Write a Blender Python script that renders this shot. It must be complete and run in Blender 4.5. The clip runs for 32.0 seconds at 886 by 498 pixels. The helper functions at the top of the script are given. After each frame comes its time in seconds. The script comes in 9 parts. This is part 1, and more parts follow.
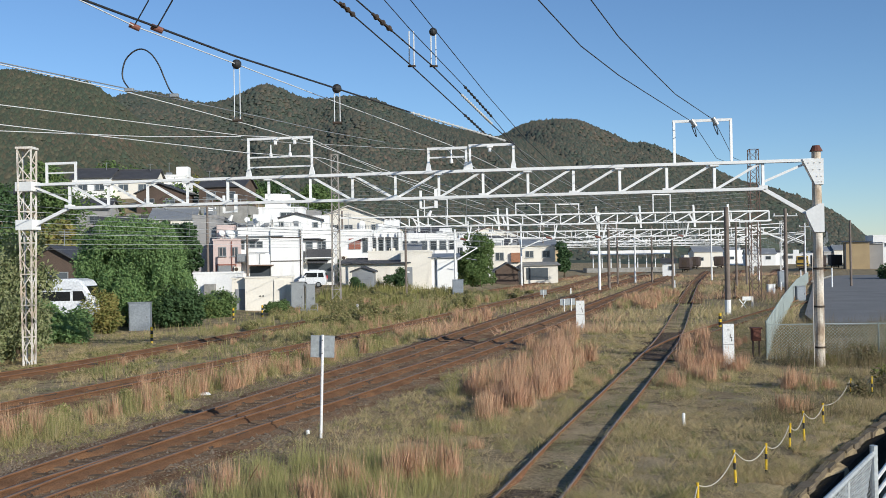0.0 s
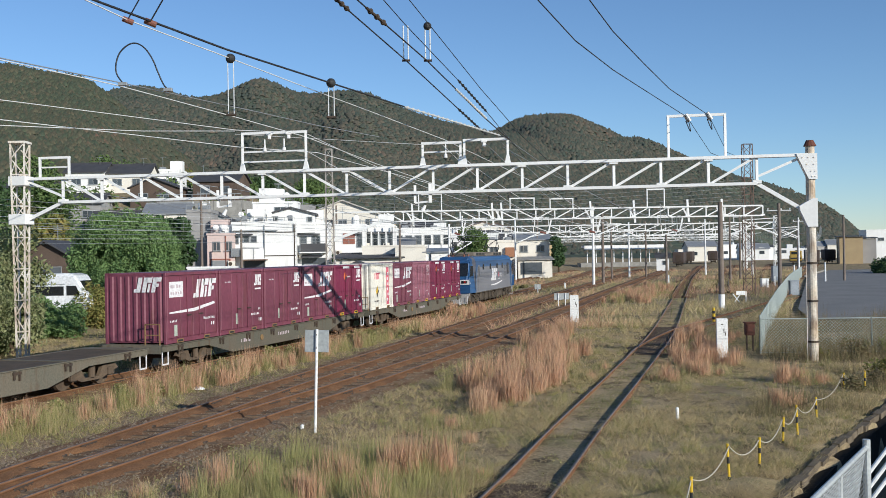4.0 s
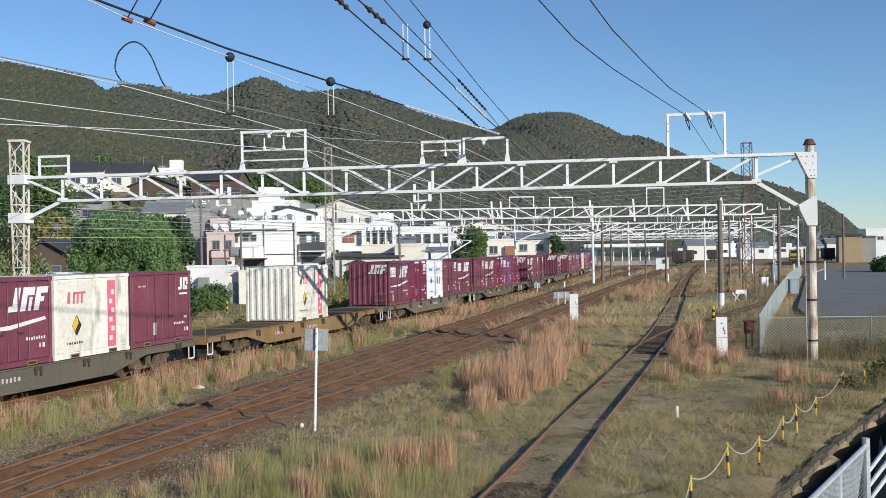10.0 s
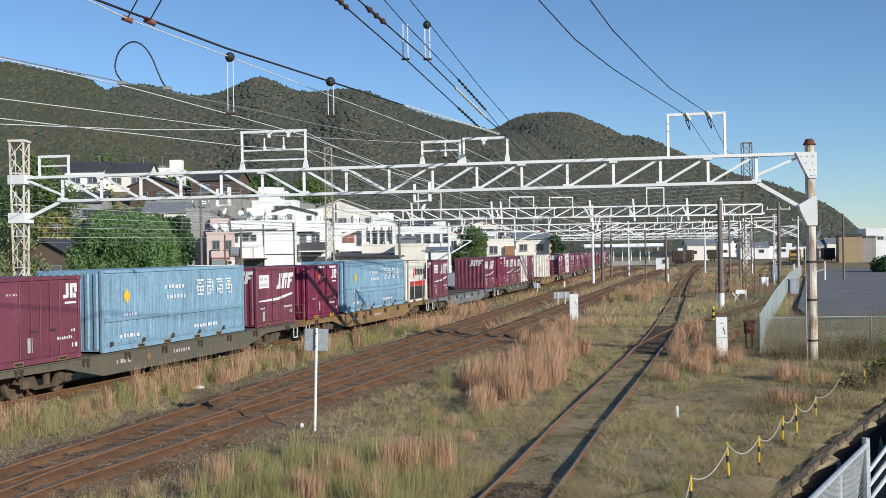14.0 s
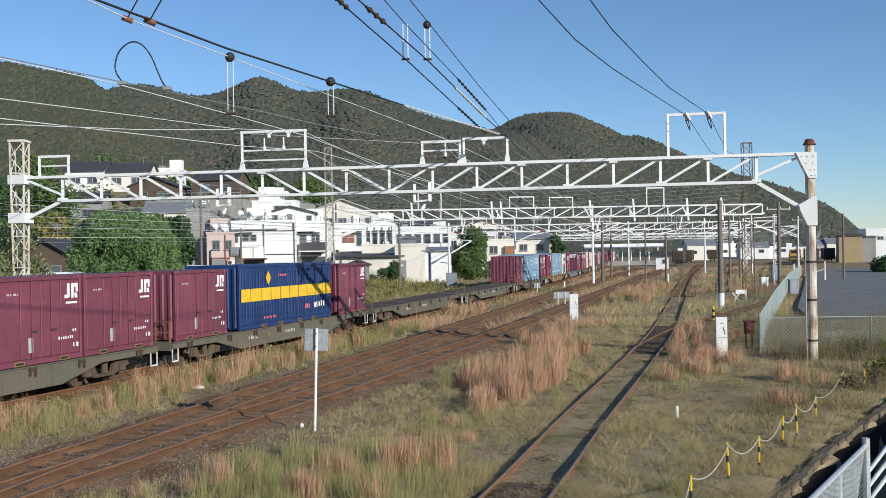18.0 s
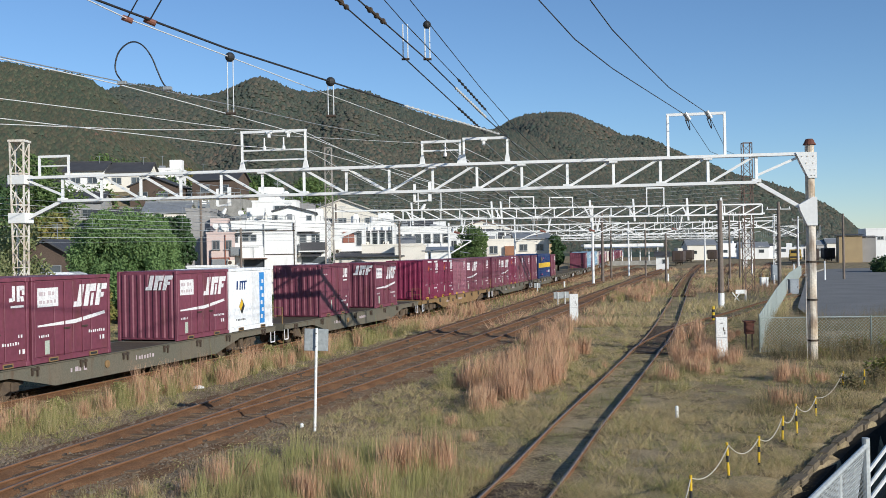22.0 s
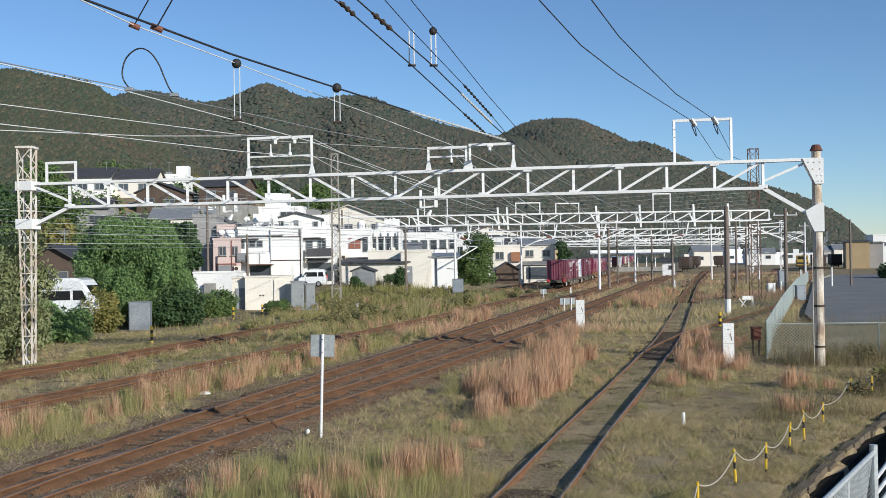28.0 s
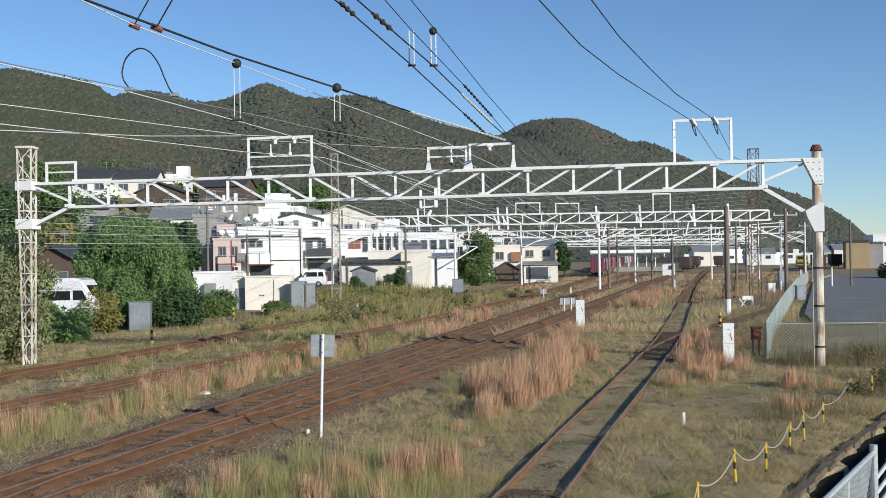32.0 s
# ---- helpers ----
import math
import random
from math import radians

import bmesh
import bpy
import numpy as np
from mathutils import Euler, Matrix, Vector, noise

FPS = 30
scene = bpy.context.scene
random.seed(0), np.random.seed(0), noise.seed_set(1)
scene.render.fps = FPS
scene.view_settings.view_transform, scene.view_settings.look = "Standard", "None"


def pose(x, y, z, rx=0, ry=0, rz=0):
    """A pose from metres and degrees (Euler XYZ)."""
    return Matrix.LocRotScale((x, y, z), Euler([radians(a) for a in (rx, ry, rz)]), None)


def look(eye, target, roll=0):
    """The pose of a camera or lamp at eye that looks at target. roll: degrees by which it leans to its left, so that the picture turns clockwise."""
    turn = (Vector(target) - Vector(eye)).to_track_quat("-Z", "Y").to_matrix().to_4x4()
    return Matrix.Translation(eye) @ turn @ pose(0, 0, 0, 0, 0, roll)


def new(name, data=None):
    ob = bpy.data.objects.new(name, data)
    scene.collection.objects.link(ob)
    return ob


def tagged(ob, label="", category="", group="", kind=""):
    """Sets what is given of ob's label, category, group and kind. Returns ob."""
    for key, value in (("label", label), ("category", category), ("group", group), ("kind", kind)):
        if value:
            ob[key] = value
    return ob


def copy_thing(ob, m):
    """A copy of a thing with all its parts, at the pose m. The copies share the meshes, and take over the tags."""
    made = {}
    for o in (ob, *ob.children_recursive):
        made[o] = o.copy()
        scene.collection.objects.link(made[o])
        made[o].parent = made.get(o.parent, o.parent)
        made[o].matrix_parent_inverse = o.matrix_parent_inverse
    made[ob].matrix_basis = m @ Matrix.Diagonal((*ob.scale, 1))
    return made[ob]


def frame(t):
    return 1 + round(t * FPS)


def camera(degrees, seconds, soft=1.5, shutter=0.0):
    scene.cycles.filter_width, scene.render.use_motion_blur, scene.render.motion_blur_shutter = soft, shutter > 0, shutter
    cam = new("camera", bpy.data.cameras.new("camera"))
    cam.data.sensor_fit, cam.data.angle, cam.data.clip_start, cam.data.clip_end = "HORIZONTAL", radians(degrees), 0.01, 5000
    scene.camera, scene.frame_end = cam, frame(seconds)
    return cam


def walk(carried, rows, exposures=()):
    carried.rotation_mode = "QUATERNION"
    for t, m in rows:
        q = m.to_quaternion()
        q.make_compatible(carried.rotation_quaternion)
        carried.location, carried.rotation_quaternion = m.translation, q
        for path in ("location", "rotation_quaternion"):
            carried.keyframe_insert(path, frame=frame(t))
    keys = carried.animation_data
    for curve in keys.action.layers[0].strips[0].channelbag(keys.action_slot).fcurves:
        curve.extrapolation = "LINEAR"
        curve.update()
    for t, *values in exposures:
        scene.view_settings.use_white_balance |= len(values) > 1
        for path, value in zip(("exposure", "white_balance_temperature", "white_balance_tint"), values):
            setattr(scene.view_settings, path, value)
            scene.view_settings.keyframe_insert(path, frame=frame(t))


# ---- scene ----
EYE = (0.0, 0.0, 4.034)
F_REL = 1820.0          # focal length against a picture 1568 wide
cam = camera(math.degrees(2 * math.atan(784 / F_REL)), 32.0, soft=0.8)


def aim(dx, dy):
    """Small drifts of a camera on a tripod, to the left by dx and up by dy thousandths of the focal length / 0.55."""
    yaw, tilt = -dx / F_REL, 0.00258 + dy / F_REL
    return look(EYE, (math.sin(yaw) * 100, math.cos(yaw) * 100, EYE[2] + math.tan(tilt) * 100), -0.967)


DRIFT = [(0, 10.7, 12.0), (0.5, 10.7, 11.5), (0.7, 10.5, 11.5), (0.8, 10, 9), (0.9, 9.6, 3.5), (1.0, 9.2, -0.8),
         (1.5, 6.1, -0.8), (2, 3.1, -1), (2.5, 1.5, -1), (3, 0.2, -0.8), (3.5, -0.4, 0.5), (5.5, 7.5, 7.7), (6, 7.7, 9.0),
         (6.5, 9.0, 9.4), (7.0, 9.2, 9.4), (7.1, 8.8, 8), (7.2, 8, 2), (7.3, 7.3, -0.5), (7.5, 6.1, -1), (8, 3.1, -0.6),
         (8.5, 1.5, -0.2), (9, 0, 0), (22, 0, 0), (22.5, 1.5, 1.7), (23, 4.4, 4.6), (23.5, 6.1, 6.3), (24, 7.3, 7.6),
         (24.5, 7.8, 8), (25, 9.2, 9.3), (25.5, 9.4, 9.5), (27.5, 10.7, 10.8), (32, 10.7, 10.8)]
walk(cam, [(t, aim(dx, dy)) for t, dx, dy in DRIFT], exposures=[(0, 0.05, 6050, 10), (32, 0.05, 6050, 10)])

# ---------------------------------------------------------------- light
SUN_WAY = Vector((1.90, -2.08, 1.0)).normalized()      # from the place to the sun
world = bpy.data.worlds.new("sky")
scene.world = world
world.use_nodes = True
wn = world.node_tree.nodes
sky = wn.new("ShaderNodeTexSky")
sky.sky_type = "NISHITA"
sky.sun_disc = False
sky.sun_elevation = math.asin(SUN_WAY.z)
sky.sun_rotation = math.atan2(SUN_WAY.x, SUN_WAY.y)
sky.altitude = 1000
sky.air_density, sky.dust_density, sky.ozone_density = 1.0, 0.03, 4.0
wn["Background"].inputs[1].default_value = 0.112
world.node_tree.links.new(sky.outputs[0], wn["Background"].inputs[0])
sun = new("sun", bpy.data.lights.new("sun", "SUN"))
sun.data.energy, sun.data.angle, sun.data.color = 4.6, radians(0.53), (1.0, 0.925, 0.785)
sun.matrix_world = look(SUN_WAY * 200, (0, 0, 0))

# ---------------------------------------------------------------- tools
def mat(name, c1, c2=None, rough=0.7, metal=0.0, scale=2.0, grain=30.0, bump=0.0, rnd=0.0, island=0.0, contrast=0.25, c3=None, stain=0.0, spec=0.4, amp=0.17):
    """A surface with large blotches from c1 to c2, grain, relief and, where wanted, a change from piece to piece."""
    m = bpy.data.materials.new(name)
    m.use_nodes = True
    n, l = m.node_tree.nodes, m.node_tree.links
    b = n["Principled BSDF"]
    b.inputs["Roughness"].default_value, b.inputs["Metallic"].default_value = rough, metal
    b.inputs["Specular IOR Level"].default_value = spec if rough < 0.89 else 0.1
    co = n.new("ShaderNodeTexCoord")
    t1 = n.new("ShaderNodeTexNoise")
    t1.inputs["Scale"].default_value, t1.inputs["Detail"].default_value = scale, 5
    l.new(co.outputs["Object"], t1.inputs["Vector"])
    ramp = n.new("ShaderNodeValToRGB")
    lo, hi = 0.5 - contrast, 0.5 + contrast
    ramp.color_ramp.elements[0].position, ramp.color_ramp.elements[1].position = lo, hi
    ramp.color_ramp.elements[0].color = (*c1, 1)
    ramp.color_ramp.elements[1].color = (*(c2 or [v * 0.8 for v in c1]), 1)
    if c3:
        e = ramp.color_ramp.elements.new((lo + hi) / 2)
        e.color = (*c3, 1)
    l.new(t1.outputs[0], ramp.inputs[0])
    col = ramp.outputs[0]
    t2 = n.new("ShaderNodeTexNoise")
    t2.inputs["Scale"].default_value, t2.inputs["Detail"].default_value = grain, 3
    l.new(co.outputs["Object"], t2.inputs["Vector"])
    mr = n.new("ShaderNodeMapRange")
    mr.inputs["From Min"].default_value, mr.inputs["From Max"].default_value = 0.3, 0.7
    mr.inputs["To Min"].default_value, mr.inputs["To Max"].default_value = 1 - amp, 1 + amp * 0.85
    l.new(t2.outputs[0], mr.inputs["Value"])
    val = mr.outputs[0]

    def times(a, source, low, high):
        r = n.new("ShaderNodeMapRange")
        r.inputs["To Min"].default_value, r.inputs["To Max"].default_value = low, high
        l.new(source, r.inputs["Value"])
        x = n.new("ShaderNodeMath")
        x.operation = "MULTIPLY"
        l.new(a, x.inputs[0]), l.new(r.outputs[0], x.inputs[1])
        return x.outputs[0]
    if rnd:
        val = times(val, n.new("ShaderNodeObjectInfo").outputs["Random"], 1 - rnd, 1 + rnd)
    if island:
        val = times(val, n.new("ShaderNodeNewGeometry").outputs["Random Per Island"], 1 - island, 1 + island)
    mul = n.new("ShaderNodeVectorMath")
    mul.operation = "SCALE"
    l.new(col, mul.inputs[0]), l.new(val, mul.inputs["Scale"])
    col = mul.outputs[0]
    if stain:
        t3 = n.new("ShaderNodeTexNoise")
        t3.inputs["Scale"].default_value, t3.inputs["Detail"].default_value = scale * 3.1, 8
        mp = n.new("ShaderNodeMapping")
        mp.inputs["Scale"].default_value = (1, 1, 0.25)
        l.new(co.outputs["Object"], mp.inputs["Vector"]), l.new(mp.outputs[0], t3.inputs["Vector"])
        r3 = n.new("ShaderNodeMapRange")
        r3.inputs["From Min"].default_value, r3.inputs["From Max"].default_value = 0.56, 0.72
        r3.inputs["To Max"].default_value = stain
        l.new(t3.outputs[0], r3.inputs["Value"])
        mx = n.new("ShaderNodeMix")
        mx.data_type = "RGBA"
        mx.inputs["B"].default_value = (0.10, 0.045, 0.02, 1)
        l.new(r3.outputs[0], mx.inputs["Factor"]), l.new(col, mx.inputs["A"])
        col = mx.outputs["Result"]
    l.new(col, b.inputs["Base Color"])
    if bump:
        bp = n.new("ShaderNodeBump")
        bp.inputs["Strength"].default_value, bp.inputs["Distance"].default_value = 0.6, bump
        l.new(t2.outputs[0], bp.inputs["Height"]), l.new(bp.outputs[0], b.inputs["Normal"])
    return m


def hue_mat(name, stops, rough=0.8, patch=0.12, leaf=False, own=0.5, soft=0.0):
    """Blades and leaves: each piece takes its own shade of the given colours, and neighbours lean the same way."""
    m = bpy.data.materials.new(name)
    m.use_nodes = True
    n, l = m.node_tree.nodes, m.node_tree.links
    b = n["Principled BSDF"]
    b.inputs["Roughness"].default_value = rough
    b.inputs["Specular IOR Level"].default_value = 0.12
    ramp = n.new("ShaderNodeValToRGB")
    el = ramp.color_ramp.elements
    for i, c in enumerate(stops):
        e = el[i] if i < 2 else el.new(0.5)
        e.color = (*c, 1)
    for i in range(len(stops)):
        el[i].position = i / (len(stops) - 1)
    for i, c in enumerate(stops):
        el[i].color = (*c, 1)
    co = n.new("ShaderNodeTexCoord")
    t = n.new("ShaderNodeTexNoise")
    t.inputs["Scale"].default_value, t.inputs["Detail"].default_value = patch, 4
    l.new(co.outputs["Object"], t.inputs["Vector"])
    mix = n.new("ShaderNodeMix")
    mix.inputs["Factor"].default_value = own
    r = n.new("ShaderNodeMapRange")
    r.inputs["From Min"].default_value, r.inputs["From Max"].default_value = 0.3, 0.7
    l.new(t.outputs[0], r.inputs["Value"])
    l.new(n.new("ShaderNodeNewGeometry").outputs["Random Per Island"], mix.inputs["A"])
    l.new(r.outputs[0], mix.inputs["B"])
    l.new(mix.outputs["Result"], ramp.inputs[0])
    l.new(ramp.outputs[0], b.inputs["Base Color"])
    if soft:
        # matted stems scatter the light as a thick pile, not as single stiff cards
        up = n.new("ShaderNodeMix")
        up.data_type = "VECTOR"
        up.inputs["Factor"].default_value = soft
        up.inputs["B"].default_value = (0, 0, 1)
        l.new(n.new("ShaderNodeNewGeometry").outputs["Normal"], up.inputs["A"])
        nz = n.new("ShaderNodeVectorMath")
        nz.operation = "NORMALIZE"
        l.new(up.outputs["Result"], nz.inputs[0]), l.new(nz.outputs[0], b.inputs["Normal"])
    if leaf:
        tr = n.new("ShaderNodeBsdfTranslucent")
        l.new(ramp.outputs[0], tr.inputs[0])
        ms = n.new("ShaderNodeMixShader")
        ms.inputs[0].default_value = 0.25
        l.new(b.outputs[0], ms.inputs[1]), l.new(tr.outputs[0], ms.inputs[2])
        l.new(ms.outputs[0], n["Material Output"].inputs[0])
    return m


def finish(bm, name, material):
    me = bpy.data.meshes.new(name)
    bm.to_mesh(me)
    bm.free()
    me.materials.append(material)
    return me


def part(name, bm, material, parent=None, label="", at=None):
    """Links a bmesh (or a mesh) as one object, under a thing or a part."""
    me = bm if isinstance(bm, bpy.types.Mesh) else finish(bm, name, material)
    ob = new(name, me)
    if parent is not None:
        ob.parent = parent
    if at is not None:
        ob.matrix_basis = at
    if label:
        ob["label"] = label
    return ob


def thing(name, label, category, group="", kind="", at=None):
    ob = new(name)
    ob.empty_display_size = 0.2
    if at is not None:
        ob.matrix_basis = at
    return tagged(ob, label, category, group, kind)


def B():
    return bmesh.new()


def box(bm, c, s, m=None, bevel=0.0):
    r = bmesh.ops.create_cube(bm, size=1.0)
    vs = r["verts"]
    for v in vs:
        v.co = Vector((v.co.x * s[0] + c[0], v.co.y * s[1] + c[1], v.co.z * s[2] + c[2]))
    if m is not None:
        bmesh.ops.transform(bm, matrix=m, verts=vs)
    if bevel:
        es = {e for v in vs for e in v.link_edges}
        bmesh.ops.bevel(bm, geom=list(es), offset=bevel, segments=1, affect="EDGES")
    return bm


def bar(bm, p, q, w, h):
    """A square bar from p to q: w across, h upright."""
    p, q = Vector(p), Vector(q)
    d = q - p
    up = Vector((0, 0, 1)) if abs(d.normalized().z) < 0.95 else Vector((0, 1, 0))
    x = d.cross(up).normalized() * (w / 2)
    z = x.cross(d).normalized() * (h / 2)
    v = [bm.verts.new(e + a * x + b * z) for e in (p, q) for a, b in ((-1, -1), (1, -1), (1, 1), (-1, 1))]
    for f in ((3, 2, 1, 0), (4, 5, 6, 7), (0, 1, 5, 4), (1, 2, 6, 5), (2, 3, 7, 6), (3, 0, 4, 7)):
        bm.faces.new([v[i] for i in f])
    bmesh.ops.recalc_face_normals(bm, faces=bm.faces)
    return bm


def rod(bm, p, q, r, r2=None, seg=8):
    p, q = Vector(p), Vector(q)
    d = q - p
    a = d.cross(Vector((0, 0, 1)) if abs(d.normalized().z) < 0.95 else Vector((0, 1, 0))).normalized()
    b = a.cross(d).normalized()
    rings = []
    for e, rr in ((p, r), (q, r if r2 is None else r2)):
        rings.append([bm.verts.new(e + rr * (a * math.cos(i * math.tau / seg) + b * math.sin(i * math.tau / seg))) for i in range(seg)])
    for i in range(seg):
        j = (i + 1) % seg
        bm.faces.new((rings[0][i], rings[0][j], rings[1][j], rings[1][i]))
    bm.faces.new(rings[1]), bm.faces.new(list(reversed(rings[0])))
    bmesh.ops.recalc_face_normals(bm, faces=bm.faces)
    return bm


def prism(bm, poly, a, b, axis="x"):
    """A polygon, given in two axes, drawn out from a to b along the third."""
    def co(u, v, w):
        return (w, u, v) if axis == "x" else ((u, w, v) if axis == "y" else (u, v, w))
    lo = [bm.verts.new(co(u, v, a)) for u, v in poly]
    hi = [bm.verts.new(co(u, v, b)) for u, v in poly]
    k = len(poly)
    fs = [bm.faces.new(lo), bm.faces.new(hi)]
    for i in range(k):
        fs.append(bm.faces.new((lo[i], lo[(i + 1) % k], hi[(i + 1) % k], hi[i])))
    bmesh.ops.recalc_face_normals(bm, faces=fs)
    return bm


def sheet(name, verts, faces, material, smooth=False):
    me = bpy.data.meshes.new(name)
    verts = np.asarray(verts, dtype=np.float32)
    faces = np.asarray(faces, dtype=np.int32)
    k = faces.shape[1]
    me.vertices.add(len(verts)), me.loops.add(faces.size), me.polygons.add(len(faces))
    me.vertices.foreach_set("co", verts.ravel())
    me.loops.foreach_set("vertex_index", faces.ravel())
    me.polygons.foreach_set("loop_start", np.arange(0, faces.size, k, dtype=np.int32))
    if smooth:
        me.polygons.foreach_set("use_smooth", np.ones(len(faces), dtype=bool))
    me.update(calc_edges=True)
    me.materials.append(material)
    return me


def wire(name, pts, r, material, parent=None):
    cu = bpy.data.curves.new(name, "CURVE")
    cu.dimensions, cu.bevel_depth, cu.bevel_resolution, cu.use_fill_caps = "3D", r, 1, True
    sp = cu.splines.new("POLY")
    sp.points.add(len(pts) - 1)
    for p, c in zip(sp.points, pts):
        p.co = (*c, 1)
    cu.materials.append(material)
    ob = new(name, cu)
    ob.parent = parent
    return ob


def fractal(x, y, seed=0, octaves=4, base=1.0):
    """Cheap smooth noise over arrays, about -1 to 1."""
    out, amp, rs = np.zeros_like(x), 1.0, np.random.RandomState(seed)
    for o in range(octaves):
        k = base * 1.9 ** o
        for _ in range(3):
            a, p = rs.uniform(0, math.tau), rs.uniform(0, math.tau)
            q = rs.uniform(0, math.tau)
            out += amp / 3 * np.sin(k * (x * math.cos(a) + y * math.sin(a)) + p + 1.3 * np.sin(k * 0.6 * (y * math.cos(a) - x * math.sin(a)) + q))
        amp *= 0.55
    return out

# ---------------------------------------------------------------- materials
WHITE_STEEL = mat("white_painted_steel", (0.82, 0.82, 0.80), (0.77, 0.765, 0.74), 0.5, scale=0.8, grain=9, rnd=0.04, stain=0.05, amp=0.05)
RUST_STEEL = mat("rusty_painted_steel", (0.78, 0.76, 0.70), (0.56, 0.46, 0.36), 0.8, scale=1.1, grain=20, bump=0.004, stain=0.7, contrast=0.2)
POST_RUST = mat("peeling_white_and_rust", (0.72, 0.68, 0.60), (0.46, 0.33, 0.20), 0.8, scale=0.9, grain=14, bump=0.004, stain=0.85, contrast=0.16)
GREY_RUST = mat("dull_grey_lattice_steel", (0.40, 0.38, 0.35), (0.24, 0.20, 0.17), 0.7, scale=1.5, grain=15, stain=0.5)
BROWN_STEEL = mat("brown_lattice_steel", (0.16, 0.10, 0.075), (0.09, 0.06, 0.05), 0.8, scale=2, rnd=0.15)
GREY_STEEL = mat("galvanised_steel", (0.42, 0.43, 0.43), (0.32, 0.33, 0.33), 0.5, 0.5, scale=3)
DARK_STEEL = mat("dark_grimy_steel", (0.055, 0.045, 0.038), (0.09, 0.06, 0.04), 0.75, 0.2, scale=4, grain=40, bump=0.005)
RAIL = mat("rusty_rail", (0.25, 0.125, 0.060), (0.15, 0.072, 0.036), 0.75, 0.1, scale=3, grain=60, bump=0.003)
RAIL_TOP = mat("worn_rail_head", (0.27, 0.215, 0.175), (0.19, 0.13, 0.095), 0.6, 0.15, scale=2, grain=30)
SLEEPER = mat("dusty_brown_sleeper", (0.27, 0.195, 0.125), (0.12, 0.075, 0.045), 0.9, scale=3, grain=25, bump=0.01, rnd=0.3)
RUSTY_FINES = mat("rust_stained_fines", (0.24, 0.125, 0.060), (0.13, 0.068, 0.035), 0.95, scale=1.6, grain=30, bump=0.03, c3=(0.175, 0.095, 0.052), amp=0.3)
BALLAST = mat("rusty_brown_ballast", (0.27, 0.175, 0.105), (0.11, 0.062, 0.034), 0.95, scale=1.3, grain=18, bump=0.06, c3=(0.22, 0.135, 0.078), amp=0.4)
DARK_GRAVEL = mat("dark_rusty_gravel", (0.20, 0.155, 0.11), (0.07, 0.05, 0.035), 0.95, scale=5, grain=14, bump=0.06, c3=(0.12, 0.085, 0.058), amp=0.5)
CONCRETE = mat("weathered_concrete", (0.36, 0.35, 0.32), (0.24, 0.23, 0.21), 0.9, scale=1.5, grain=15, bump=0.01)
ASPHALT = mat("grey_asphalt", (0.25, 0.245, 0.235), (0.19, 0.187, 0.18), 0.9, scale=0.3, grain=40, bump=0.004)
WHITE_PAINT = mat("white_paint", (0.82, 0.82, 0.80), (0.74, 0.74, 0.71), 0.5, scale=2, grain=20)
BLACK = mat("black_rubber", (0.02, 0.02, 0.02), (0.035, 0.035, 0.035), 0.6, scale=5)
CABLE = mat("dark_cable", (0.03, 0.03, 0.035), (0.05, 0.05, 0.05), 0.5, 0.3, scale=5)
BRIGHT_WIRE = mat("bare_bright_wire", (0.80, 0.80, 0.78), (0.66, 0.66, 0.64), 0.45, 0.15, scale=5)
PORCELAIN = mat("brown_porcelain", (0.25, 0.10, 0.07), (0.18, 0.08, 0.06), 0.3, scale=5)
YELLOW = mat("yellow_paint", (0.75, 0.50, 0.03), (0.62, 0.40, 0.03), 0.5, scale=5)
RED_RUST = mat("rust_red_box", (0.16, 0.06, 0.035), (0.11, 0.04, 0.03), 0.8, scale=5)
GRASS_DRY = hue_mat("dry_straw_grass", [(0.28, 0.245, 0.10), (0.54, 0.41, 0.225), (0.36, 0.315, 0.135), (0.70, 0.55, 0.33), (0.46, 0.35, 0.175), (0.42, 0.27, 0.15)], patch=0.42, own=0.36, soft=0.4, leaf=True)
GRASS_RED = hue_mat("russet_plume_grass", [(0.56, 0.31, 0.19), (0.70, 0.44, 0.29), (0.50, 0.29, 0.17), (0.66, 0.46, 0.29), (0.44, 0.26, 0.15)], patch=2.2, own=0.6, soft=0.4, leaf=True)
GRASS_TALL = hue_mat("olive_and_straw_weeds", [(0.27, 0.275, 0.085), (0.45, 0.375, 0.17), (0.21, 0.24, 0.072), (0.55, 0.43, 0.24), (0.34, 0.31, 0.115)], patch=0.9, own=0.45, soft=0.4, leaf=True)
GRASS_GREEN = hue_mat("green_weeds", [(0.13, 0.155, 0.05), (0.20, 0.215, 0.075), (0.26, 0.24, 0.10), (0.16, 0.185, 0.06)], patch=1.0, own=0.6, soft=0.5, leaf=True)
LEAF_BRIGHT = hue_mat("bright_green_leaves", [(0.11, 0.20, 0.075), (0.22, 0.32, 0.125), (0.15, 0.25, 0.09), (0.27, 0.33, 0.125)], patch=0.3, leaf=True)
LEAF_PALE = hue_mat("pale_sunlit_leaves", [(0.22, 0.25, 0.11), (0.33, 0.34, 0.18), (0.18, 0.22, 0.09), (0.38, 0.35, 0.18)], patch=0.6, leaf=True)
LEAF_GREEN = hue_mat("green_leaves", [(0.09, 0.155, 0.055), (0.17, 0.235, 0.085), (0.12, 0.19, 0.065), (0.23, 0.25, 0.085)], patch=0.25, leaf=True)
LEAF_YELLOW = hue_mat("yellowing_leaves", [(0.13, 0.17, 0.05), (0.23, 0.25, 0.08), (0.30, 0.24, 0.08), (0.16, 0.20, 0.06)], patch=0.4, leaf=True)
